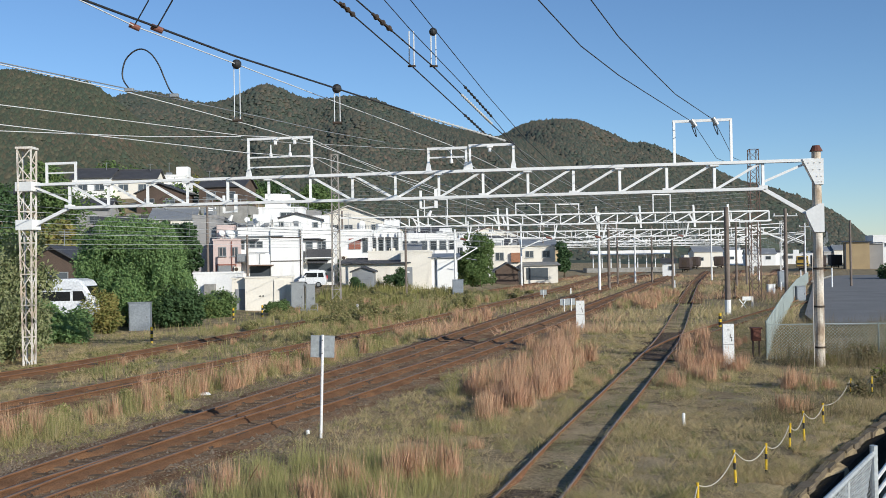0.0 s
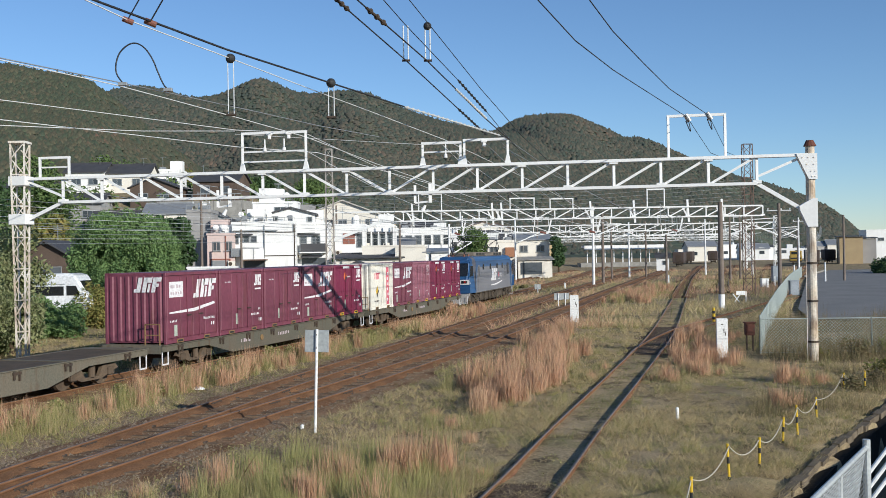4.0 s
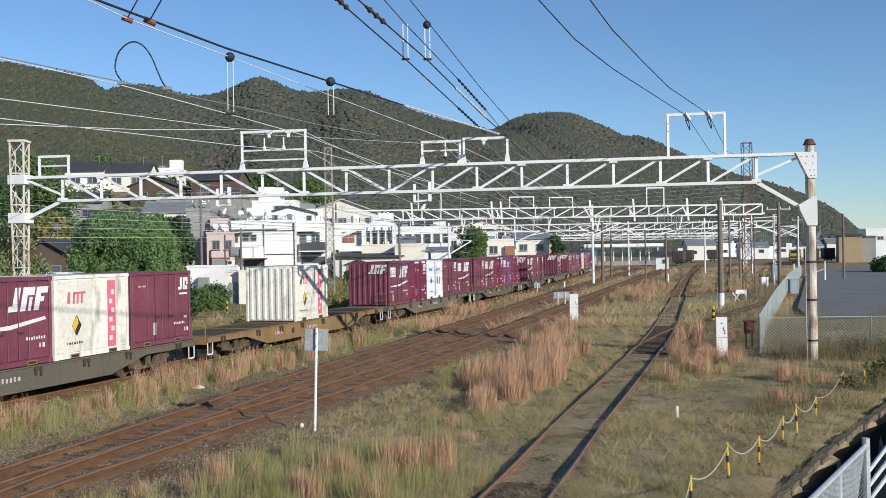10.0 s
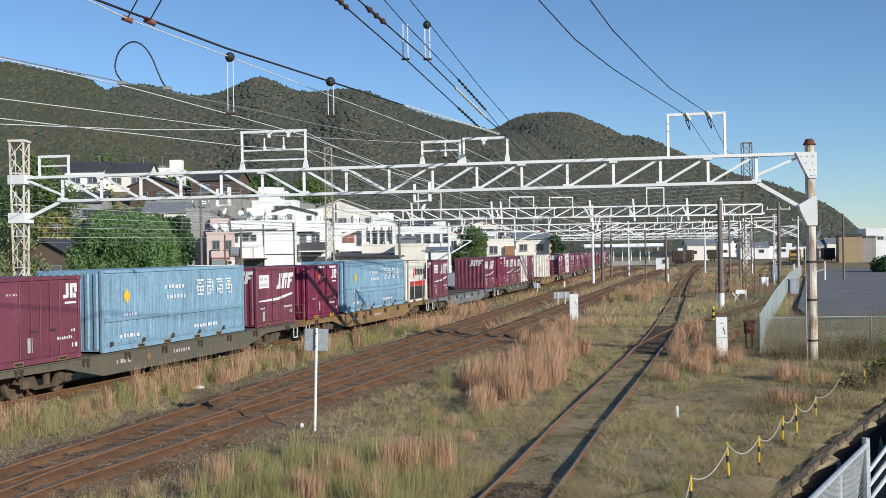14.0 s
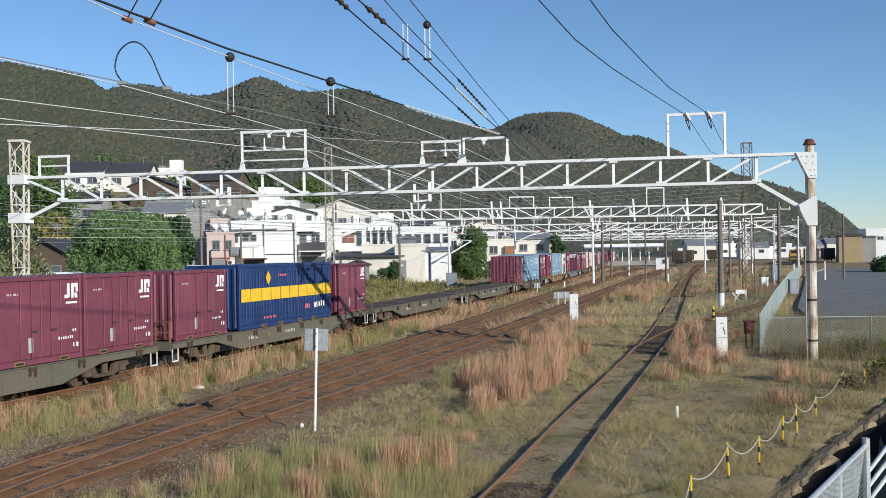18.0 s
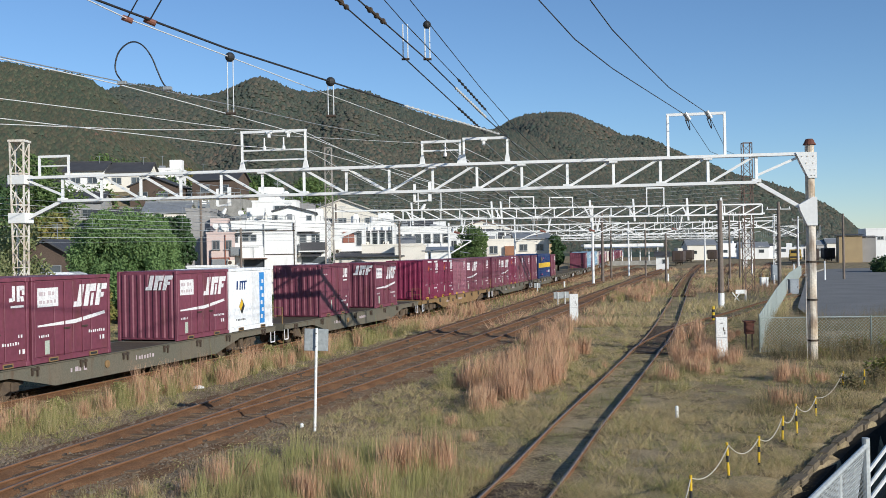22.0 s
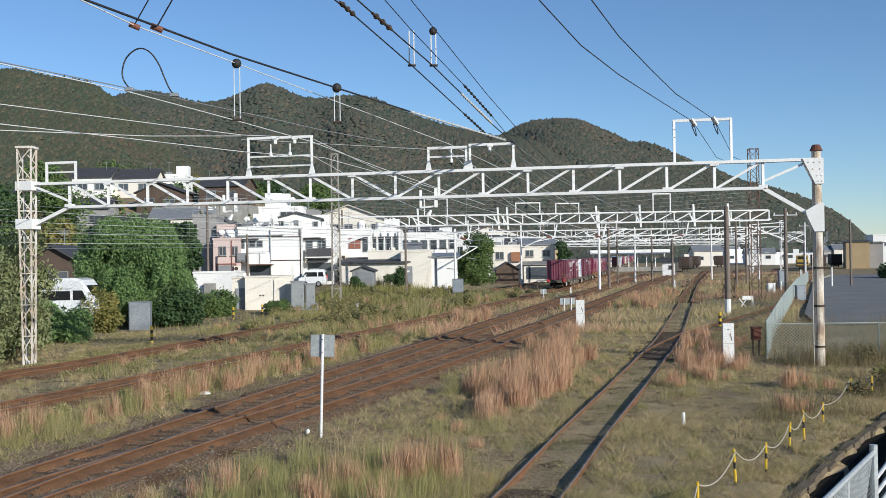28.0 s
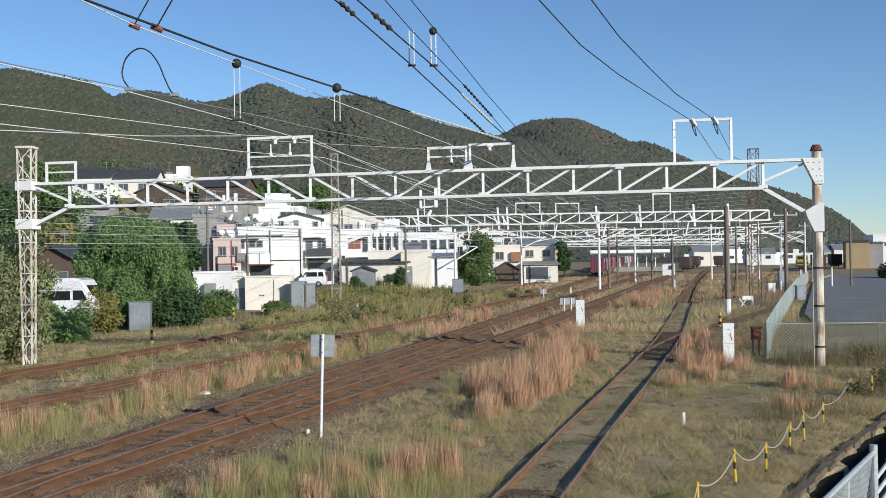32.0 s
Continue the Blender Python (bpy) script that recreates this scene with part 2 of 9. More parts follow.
LEAF_DARK = hue_mat("dark_green_leaves", [(0.055, 0.10, 0.045), (0.085, 0.14, 0.06), (0.065, 0.12, 0.045)], patch=0.3, leaf=True)
BARK = mat("brown_bark", (0.10, 0.075, 0.05), (0.06, 0.045, 0.03), 0.95, scale=4, bump=0.02)


def soil():
    """Waste ground: straw, olive weeds, gravel and bare earth in drifts."""
    m = mat("waste_ground", (0.26, 0.195, 0.115), (0.42, 0.325, 0.205), 0.95, scale=0.8, grain=16, bump=0.05, c3=(0.33, 0.26, 0.155), contrast=0.2, amp=0.35)
    n, l = m.node_tree.nodes, m.node_tree.links
    b = n["Principled BSDF"]
    old = b.inputs["Base Color"].links[0].from_socket
    co = n.new("ShaderNodeTexCoord")
    t = n.new("ShaderNodeTexNoise")
    t.inputs["Scale"].default_value, t.inputs["Detail"].default_value = 0.5, 7
    l.new(co.outputs["Object"], t.inputs["Vector"])
    r = n.new("ShaderNodeMapRange")
    r.inputs["From Min"].default_value, r.inputs["From Max"].default_value = 0.52, 0.66
    r.inputs["To Max"].default_value = 0.75
    l.new(t.outputs[0], r.inputs["Value"])
    mx = n.new("ShaderNodeMix")
    mx.data_type = "RGBA"
    mx.inputs["B"].default_value = (0.20, 0.19, 0.09, 1)
    l.new(r.outputs[0], mx.inputs["Factor"]), l.new(old, mx.inputs["A"])
    t4 = n.new("ShaderNodeTexNoise")
    t4.inputs["Scale"].default_value, t4.inputs["Detail"].default_value = 1.7, 6
    l.new(co.outputs["Object"], t4.inputs["Vector"])
    r4 = n.new("ShaderNodeMapRange")
    r4.inputs["From Min"].default_value, r4.inputs["From Max"].default_value = 0.53, 0.64
    r4.inputs["To Max"].default_value = 0.75
    l.new(t4.outputs[0], r4.inputs["Value"])
    m4 = n.new("ShaderNodeMix")
    m4.data_type = "RGBA"
    m4.inputs["B"].default_value = (0.115, 0.085, 0.052, 1)
    l.new(r4.outputs[0], m4.inputs["Factor"]), l.new(mx.outputs["Result"], m4.inputs["A"])
    l.new(m4.outputs["Result"], b.inputs["Base Color"])
    return m


SOIL = soil()


def forest():
    # autumn greens, greyed and blued to hold the haze of distance
    m = mat("hazy_autumn_forest", (0.076, 0.098, 0.073), (0.125, 0.118, 0.082), 0.95, scale=0.012, grain=0.12, bump=0.7, c3=(0.09, 0.108, 0.077), contrast=0.2, spec=0.1)
    n, l = m.node_tree.nodes, m.node_tree.links
    b = n["Principled BSDF"]
    old = b.inputs["Base Color"].links[0].from_socket
    co = n.new("ShaderNodeTexCoord")
    v = n.new("ShaderNodeTexVoronoi")
    v.inputs["Scale"].default_value = 0.16
    l.new(co.outputs["Object"], v.inputs["Vector"])
    hs = n.new("ShaderNodeHueSaturation")
    r = n.new("ShaderNodeMapRange")
    r.inputs["To Min"].default_value, r.inputs["To Max"].default_value = 0.88, 1.15
    l.new(v.outputs["Color"], r.inputs["Value"])
    l.new(r.outputs[0], hs.inputs["Value"]), l.new(old, hs.inputs["Color"])
    l.new(hs.outputs[0], b.inputs["Base Color"])
    bp = n.new("ShaderNodeBump")
    bp.inputs["Strength"].default_value, bp.inputs["Distance"].default_value = 0.8, 1.6
    bp.invert = True
    l.new(v.outputs["Distance"], bp.inputs["Height"]), l.new(bp.outputs[0], b.inputs["Normal"])
    return m


FOREST = forest()

# ---------------------------------------------------------------- lines of the plan
TRACK_1 = [(-9.6, 10.0), (-8.25, 18.7), (-7.39, 22.6), (-6.45, 26.6), (-5.24, 31.9), (-3.97, 36.8), (-2.46, 42.6), (0.2, 53.3), (5.9, 76.6), (11.4, 99.1), (23.2, 145.0), (42, 218)]
TRACK_2 = [(-9.3, 10.0), (-7.75, 17.7), (-6.80, 20.8), (-5.80, 24.0), (-4.45, 28.0), (-3.30, 31.3), (-1.95, 35.6), (0.15, 42.4), (2.95, 51.8), (8.6, 72.0), (14.4, 94.0), (31.5, 157.5), (47, 215)]
TRACK_FAR = [(-27, 10.0), (-16.75, 38.2), (-15.2, 43.0), (-13.3, 50.6), (-11.3, 60.0), (-9.0, 70.2), (-6.4, 81.5), (-2.6, 97), (7.0, 135), (17.5, 175), (28, 220)]
TRACK_R = [(-1.2, 10.0), (1.11, 17.2), (3.2, 24.6), (6.2, 34.9), (10.9, 51.5), (17.9, 79), (34.4, 144.1), (52, 210)]
TRACK_BRANCH = [(7.5, 39.4), (8.6, 43.2), (10.7, 48.9), (13.6, 55.5), (20.5, 69), (33, 94)]


def rail_way(s):
    """Where the train's track lies, s metres along it, and its heading in radians east of north."""
    a0, x, y = 0.28589, -7.74657, 46.72786
    k1, k2, s1, s2 = 0.0008, 0.00042, 60.0, 158.0
    if s < -42:
        px, py, a = rail_way(-42)
        return px + (s + 42) * math.sin(a), py + (s + 42) * math.cos(a), a

    def arc(px, py, a, k, d):
        if abs(k) < 1e-9:
            return px + d * math.sin(a), py + d * math.cos(a), a
        return px + (math.cos(a - k * d) - math.cos(a)) / k, py - (math.sin(a - k * d) - math.sin(a)) / k, a - k * d
    px, py, a = arc(x, y, a0, k1, min(s, s1))
    if s > s1:
        px, py, a = arc(px, py, a, k2, min(s, s2) - s1)
    if s > s2:
        px, py, a = arc(px, py, a, 0, s - s2)
    return px, py, a


TRACK_TRAIN = [rail_way(s)[:2] for s in (-60, -42, -25, -10, 0, 15, 30, 45, 60, 80, 100, 130, 160, 200, 260)]


def flow(pts, step):
    """A smooth line through the points, with a point every step metres: place and heading."""
    p = [Vector((x, y)) for x, y in pts]
    p = [2 * p[0] - p[1]] + p + [2 * p[-1] - p[-2]]
    fine = []
    for i in range(1, len(p) - 2):
        for j in range(40):
            t = j / 40
            a, b, c, d = p[i - 1], p[i], p[i + 1], p[i + 2]
            fine.append(0.5 * (2 * b + (c - a) * t + (2 * a - 5 * b + 4 * c - d) * t * t + (3 * b - a - 3 * c + d) * t ** 3))
    fine.append(p[-2])
    out, need, run = [], 0.0, 0.0
    for a, b in zip(fine, fine[1:]):
        d = b - a
        while need <= run + d.length:
            q = a + d * ((need - run) / max(d.length, 1e-9))
            out.append((q.x, q.y, math.atan2(d.x, d.y)))
            need += step
        run += d.length
    return out


LINES = {k: flow(v, 1.0) for k, v in (("track_1", TRACK_1), ("track_2", TRACK_2), ("far", TRACK_FAR), ("right", TRACK_R), ("train", TRACK_TRAIN), ("branch", TRACK_BRANCH))}
ALL_LINE = np.array([(x, y) for v in LINES.values() for x, y, _ in v])


def line_gap(x, y):
    """Distance from each place to the nearest track's middle line."""
    out = np.full(x.shape, 1e9)
    for i in range(0, len(ALL_LINE)):
        d = (x - ALL_LINE[i, 0]) ** 2 + (y - ALL_LINE[i, 1]) ** 2
        np.minimum(out, d, out=out)
    return np.sqrt(out)


def ground_z(x, y):
    """The lie of the land, rail tops being at zero."""
    far = -16.75 + (y - 38.2) * 0.245
    rise = np.clip((far - x - 4) * 0.1, 0, 1) * np.clip((y - 80) / 40, 0, 1) * 1.3
    step = lambda t: np.clip(t, 0, 1) ** 2 * (3 - 2 * np.clip(t, 0, 1))
    hill = step((y - 122) / 45) * step((-19 - x) / 16) * 13.5
    edge = 5.0 + (y - 16.0) * 0.585
    pit = np.where((x > edge + 0.30) & (y > 7) & (y < 36) & (x < 30), -2.6, 0.0)
    yard = step((-21.3 - x) / 2.0) * step((y - 57) / 3.0) * step((112 - y) / 20) * 1.0
    return -0.2 + np.maximum(rise, yard) + hill + pit + 0.035 * fractal(x, y, 3, 3, 0.9)


# ---------------------------------------------------------------- ground
def build_ground():
    def axis(lo, a, b, hi, step):
        mid = np.arange(a, b, step)
        right = b + np.geomspace(1, hi - b, 26)
        left = a - np.geomspace(1, a - lo, 26)[::-1]
        return np.concatenate([left, mid, right])
    xs, ys = axis(-2500, -45, 70, 2500, 0.8), axis(-600, 2, 150, 4500, 0.8)
    X, Y = np.meshgrid(xs, ys)
    Z = np.where((np.abs(X) < 400) & (Y < 500), ground_z(X, Y), -0.2)
    nx = len(xs)
    i = (np.arange(len(ys) - 1)[:, None] * nx + np.arange(nx - 1)[None, :]).ravel()
    me = sheet("ground", np.stack([X, Y, Z], -1).reshape(-1, 3), np.stack([i, i + 1, i + nx + 1, i + nx], 1), SOIL, True)
    tagged(new("ground", me), "dry weedy waste ground of a rail yard", "ground", kind="structure")


build_ground()


def ribbon(name, line, half, z, material, bulge=0.0):
    n = len(line)
    v = []
    for j, (x, y, a) in enumerate(line):
        c, s = math.cos(a), math.sin(a)
        for o, dz in ((-half - 0.5, -0.10), (-half, 0), (half, 0), (half + 0.5, -0.10)):
            w = 0.12 * math.sin(j * 1.7 + o * 3) * (abs(o) >= half)
            v.append((x + c * (o + w), y - s * (o + w), z + dz + 0.012 * math.sin(j * 2.3 + o)))
    f = [(4 * j + k, 4 * j + k + 1, 4 * j + k + 5, 4 * j + k + 4) for j in range(n - 1) for k in range(3)]
    return sheet(name, v, f, material)


def rail_mesh(name, line, off):
    """One rail: foot, web and head, drawn along the line."""
    prof = [(-0.06, -0.15), (0.06, -0.15), (0.06, -0.135), (0.012, -0.12), (0.012, -0.045), (0.033, -0.038), (0.033, 0.0), (-0.033, 0.0), (-0.033, -0.038), (-0.012, -0.045), (-0.012, -0.12), (-0.06, -0.135)]
    v, k = [], len(prof)
    for x, y, a in line:
        c, s = math.cos(a), math.sin(a)
        v += [(x + c * (off + u), y - s * (off + u), w) for u, w in prof]
    f = [(j * k + i, j * k + (i + 1) % k, (j + 1) * k + (i + 1) % k, (j + 1) * k + i) for j in range(len(line) - 1) for i in range(k)]
    me = sheet(name, v, f, RAIL)
    me.materials.append(RAIL_TOP)
    idx = np.zeros(len(f), dtype=np.int32)
    idx[6::k] = 1
    me.polygons.foreach_set("material_index", idx)
    return me


SLEEPER_ME = finish(box(B(), (0, 0, -0.2), (2.1, 0.21, 0.14), bevel=0.015), "sleeper", SLEEPER)


def track(name, pts, label, near=75.0, bed=True, sunk=0.0, low=0.0):
    root = thing(name, label, "railway track", kind="structure", at=pose(0, 0, -low))
    line = flow(pts, 1.0)
    for off in (-0.566, 0.566):
        part("rail", rail_mesh("rail", line, off), None, root)
    if bed:
        part("ballast", ribbon("ballast", line, 1.25, -0.145, BALLAST), None, root)
        # rust-stained fines heaped against both rails
        for off in (-0.566, 0.566):
            for side in (-1, 1):
                v = []
                for j, (x, y, a) in enumerate(flow(pts, 0.5)):
                    c, s = math.cos(a), math.sin(a)
                    w = 0.20 + 0.09 * math.sin(j * 0.7 + off * 9) + 0.07 * math.sin(j * 1.9 + side * 3)
                    for o, z in ((off + side * 0.03, -0.055), (off + side * (0.05 + w * 0.5), -0.085 + 0.012 * math.sin(j * 2.9)), (off + side * (0.05 + w), -0.15)):
                        v.append((x + c * o, y - s * o, z))
                k = len(v) // 3
                f = [(3 * j + q, 3 * j + q + 1, 3 * j + q + 4, 3 * j + q + 3) for j in range(k - 1) for q in (0, 1)]
                part("rusty_fines", sheet("rusty_fines", v, f, RUSTY_FINES), None, root)
    if bed and near > 70:
        # joints in the rails, and the chairs that hold them
        v, f = [], []
        cube = np.array([(i, j, k) for i in (-1, 1) for j in (-1, 1) for k in (-1, 1)]) * 0.5
        quads = ((0, 1, 3, 2), (4, 6, 7, 5), (0, 4, 5, 1), (2, 3, 7, 6), (1, 5, 7, 3), (0, 2, 6, 4))
        for j, (x, y, a) in enumerate(flow(pts, 0.62)):
            if not 14 < y < 60:
                continue
            c, s = math.cos(a), math.sin(a)
            for off in (-0.566, 0.566):
                for side in (-1, 1):
                    o = off + side * 0.075
                    q = cube * (0.11, 0.16, 0.05)
                    k = len(v)
                    v += [(x + c * (o + u) + s * w, y - s * (o + u) + c * w, -0.115 + h) for u, w, h in q]
                    f += [tuple(k + e for e in g) for g in quads]
        part("rail_chairs", sheet("rail_chairs", v, f, DARK_STEEL), None, root)["kind"] = "stuff"
        for j, (x, y, a) in enumerate(flow(pts, 6.4)):
            for q, off in enumerate((-0.566, 0.566)):
                if 14 < y + 2.4 * q < 62:
                    bm = box(box(B(), (-0.05, 0, -0.075), (0.035, 0.62, 0.085), bevel=0.01), (0.05, 0, -0.075), (0.035, 0.62, 0.085), bevel=0.01)
                    for w in (-0.2, -0.07, 0.07, 0.2):
                        rod(bm, (-0.10, w, -0.075), (0.10, w, -0.075), 0.02, seg=6)
                    part("joint_plate", bm, DARK_STEEL, root, at=pose(x + math.cos(a) * off + math.sin(a) * 2.4 * q, y - math.sin(a) * off + math.cos(a) * 2.4 * q, 0, 0, 0, -math.degrees(a)))
    n = 0
    for x, y, a in flow(pts, 0.62):
        if 12 < y < near and n < 130:
            n += 1
            part("sleeper", SLEEPER_ME, None, root, at=pose(x, y, 0.012 * math.sin(n * 5.1) - sunk, 0, 0, -math.degrees(a) + 1.5 * math.sin(n * 3.3)))
    return root


track("track_1", TRACK_1, "rusty single railway track on brown ballast", sunk=-0.004)
track("track_2", TRACK_2, "rusty railway track branching beside another", sunk=0.0)
track("track_far", TRACK_FAR, "overgrown rusty siding track")
track("track_main", TRACK_TRAIN, "railway track that the freight train runs on", 90)
track("track_right", TRACK_R, "dark little-used track in dry grass", 70, False, 0.02, 0.09)
for y0, y1, w, z in ((12, 18.6, 0.75, -0.165), (41, 56, 1.0, -0.17)):
    bedding = [p for p in flow(TRACK_R, 0.5) if y0 < p[1] < y1]
    tagged(part("gravel_bed", ribbon("gravel_bed", bedding, w, z, DARK_GRAVEL), None), "dark gritty gravel under the little-used track", "gravel", kind="structure")
track("track_branch", TRACK_BRANCH, "siding that branches off in the grass", 70, False, 0.0, 0.085)


for i, (xa, ya, xb, yb) in enumerate(((20, 88, 63, 250), (26, 96, 72, 255), (12, 118, 46, 250), (37, 118, 84, 262), (46, 135, 96, 265))):
    track("yard_track", [(xa, ya), (xa * 0.66 + xb * 0.34 - 0.6, ya * 0.66 + yb * 0.34), (xa * 0.33 + xb * 0.67 - 0.4, ya * 0.33 + yb * 0.67), (xb, yb)], "distant rusty track of the yard", 0)


# ---------------------------------------------------------------- mountains
def mountain_z(A, Y):
    """Wooded hills in four ranges, one behind the other: distance, depth of slope, first bearing, step and heights of the humps."""
    ranges = [(640, 380, -0.516, 0.0409, (150, 42, 113, 59, 95, 56, 54, 31, 30)),
              (1150, 560, -0.544, 0.0379, (122, 40, 95, 60, 83, 71, 76, 76, 68, 71, 84, 54, 89, 55, 68, 53, 59, 47, 40, 34, 24, 21)),
              (1350, 600, -0.051, 0.0366, (40, 43, 51, 55, 62, 65, 46, 46, 25, 35)),
              (1800, 700, 0.059, 0.0328, (62, 26, 60, 38, 63, 33, 45, 25, 37, 16, 25, -10, 0))]
    X = A * Y
    Z = np.zeros_like(X) - 4
    for d, w, a0, step, hs in ranges:
        e = np.zeros_like(A)
        C = np.maximum(A, a0) if d < 700 else A
        for i, k in enumerate(hs):
            e += k / 1000 * np.exp(-0.5 * ((C - a0 - i * step) / (0.9 * step)) ** 2)
        if d == 1150:
            e += 0.006 * np.exp(-0.5 * ((A + 0.174) / 0.013) ** 2) - 0.003 * np.exp(-0.5 * ((A + 0.225) / 0.02) ** 2)
        spur = 1 + 0.10 * fractal(X, Y, 21 + int(d), 3, 0.012)
        t = np.clip((Y - (d - w)) / w * spur, 0, 1)
        front = t * t * (3 - 2 * t)
        gully = 0.5 + 0.5 * fractal(X, Y * 0.4, 41 + int(d), 3, 0.021)
        front = front * (1 - 0.75 * t * (1 - t) * gully)
        back = np.exp(-np.clip(Y - d, 0, None) / 220)
        Z = np.maximum(Z, (e - 0.003) * d * front * back + EYE[2] * front - 4 * (1 - front))
    return Z * 0.985 + 2.2 * fractal(X, Y, 11, 4, 0.03) * np.clip(Z / 60, 0, 1)


def build_mountain():
    bearings, ys = np.arange(-0.85, 0.62, 0.003), np.geomspace(255, 2500, 150)
    A, Y = np.meshgrid(bearings, ys)
    X, Z = A * Y, mountain_z(A, Y)
    nx = len(bearings)
    i = (np.arange(len(ys) - 1)[:, None] * nx + np.arange(nx - 1)[None, :]).ravel()
    me = sheet("mountain", np.stack([X, Y, Z], -1).reshape(-1, 3), np.stack([i, i + 1, i + nx + 1, i + nx], 1), FOREST, True)
    tagged(new("mountain", me), "wooded autumn hills behind the town", "mountain", kind="structure")


def build_forest(name, label, material, ranges, seed):
    """Crowns of the trees on the slopes, each a small rounded lump."""
    ring5 = [(math.cos(i * math.tau / 5), math.sin(i * math.tau / 5), -0.25) for i in range(5)]
    ball = np.array(ring5 + [(0.12, 0.05, 0.9)])
    tri = np.array([(i, (i + 1) % 5, 5) for i in range(5)])
    rs = np.random.RandomState(seed)
    A, Y = [], []
    for d, w, a0, a1, n in ranges:
        A.append(rs.uniform(a0, a1, n)), Y.append(d + 25 - (w * 0.95 + 25) * rs.uniform(0, 1, n) ** 1.15)
    A, Y = np.concatenate(A), np.concatenate(Y)
    Z = mountain_z(A, Y)
    ok = Z > 1.5
    A, Y, Z = A[ok], Y[ok], Z[ok]
    n = len(A)
    r = (1.0 + 0.0015 * Y) * rs.uniform(0.5, 1.55, n)
    v = ball[None] * (r[:, None, None] * rs.uniform(0.75, 1.25, (n, len(ball), 1)))
    a = rs.uniform(0, math.tau, n)[:, None]
    v[:, :, 0], v[:, :, 1] = v[:, :, 0] * np.cos(a) - v[:, :, 1] * np.sin(a), v[:, :, 0] * np.sin(a) + v[:, :, 1] * np.cos(a)
    v[:, :, 2] *= rs.uniform(0.65, 1.1, n)[:, None]
    v += np.stack([A * Y, Y, Z + 0.05 * r], 1)[:, None, :]
    f = (np.arange(n)[:, None, None] * len(ball) + tri[None]).reshape(-1, 3)
    tagged(new(name, sheet(name, v.reshape(-1, 3), f, material, True)), label, "forest", kind="stuff")


CROWNS_BROWN = hue_mat("browning_tree_crowns", [(0.080, 0.108, 0.072), (0.125, 0.135, 0.082), (0.092, 0.118, 0.076), (0.165, 0.145, 0.090), (0.110, 0.122, 0.078), (0.270, 0.165, 0.110)], patch=0.011, own=0.42, soft=0.35)
# far crowns lean to blue-grey: distance haze mixed into the leaf colours
CROWNS_GREEN = hue_mat("hazy_green_tree_crowns", [(0.074, 0.100, 0.082), (0.134, 0.140, 0.100), (0.092, 0.116, 0.090), (0.185, 0.156, 0.110), (0.106, 0.122, 0.092), (0.250, 0.170, 0.120)], patch=0.007, own=0.42, soft=0.35)
build_forest("forest", "browning autumn trees on the nearer slope", CROWNS_BROWN, ((640, 380, -0.56, -0.17, 44000),), 8)
build_forest("forest", "dark green and rusty trees on the higher hills", CROWNS_GREEN, ((1150, 560, -0.5, 0.22, 46000), (1350, 600, -0.06, 0.30, 22000), (1800, 700, 0.04, 0.42, 16000)), 9)
build_mountain()


# ---------------------------------------------------------------- gantries over the tracks
def lattice_post(root, x, y, z0, z1, w0, w1, material, n, split=False):
    """Four angle legs that taper, laced with flat bars."""
    cs = [(-1, -1), (1, -1), (1, 1), (-1, 1)]
    w = lambda z: (w0 + (w1 - w0) * (z - z0) / (z1 - z0)) / 2
    for a, b in cs:
        part("leg", bar(B(), (x + a * w0 / 2, y + b * w0 / 2, z0), (x + a * w1 / 2, y + b * w1 / 2, z1), 0.062, 0.062), material, root)
    for s in range(4):
        (a, b), (c, d) = cs[s], cs[(s + 1) % 4]
        bm = B()
        for i in range(n):
            if split:
                bm = B()
            za, zb = z0 + (z1 - z0) * i / n, z0 + (z1 - z0) * (i + 1) / n
            if i % 2:
                (p, q), (r, t) = (a, b), (c, d)
            else:
                (p, q), (r, t) = (c, d), (a, b)
            bar(bm, (x + p * w(za), y + q * w(za), za), (x + r * w(zb), y + t * w(zb), zb), 0.025, 0.04)
            if split:
                part("lacing_bar", bm, material, root)
                if i % 2:
                    part("lacing_bar", bar(B(), (x + a * w(zb), y + b * w(zb), zb), (x + c * w(zb), y + d * w(zb), zb), 0.03, 0.045), material, root)
            else:
                bar(bm, (x + a * w(zb), y + b * w(zb), zb), (x + c * w(zb), y + d * w(zb), zb), 0.03, 0.045)
        if not split:
            part("lacing", bm, material, root)["kind"] = "stuff"


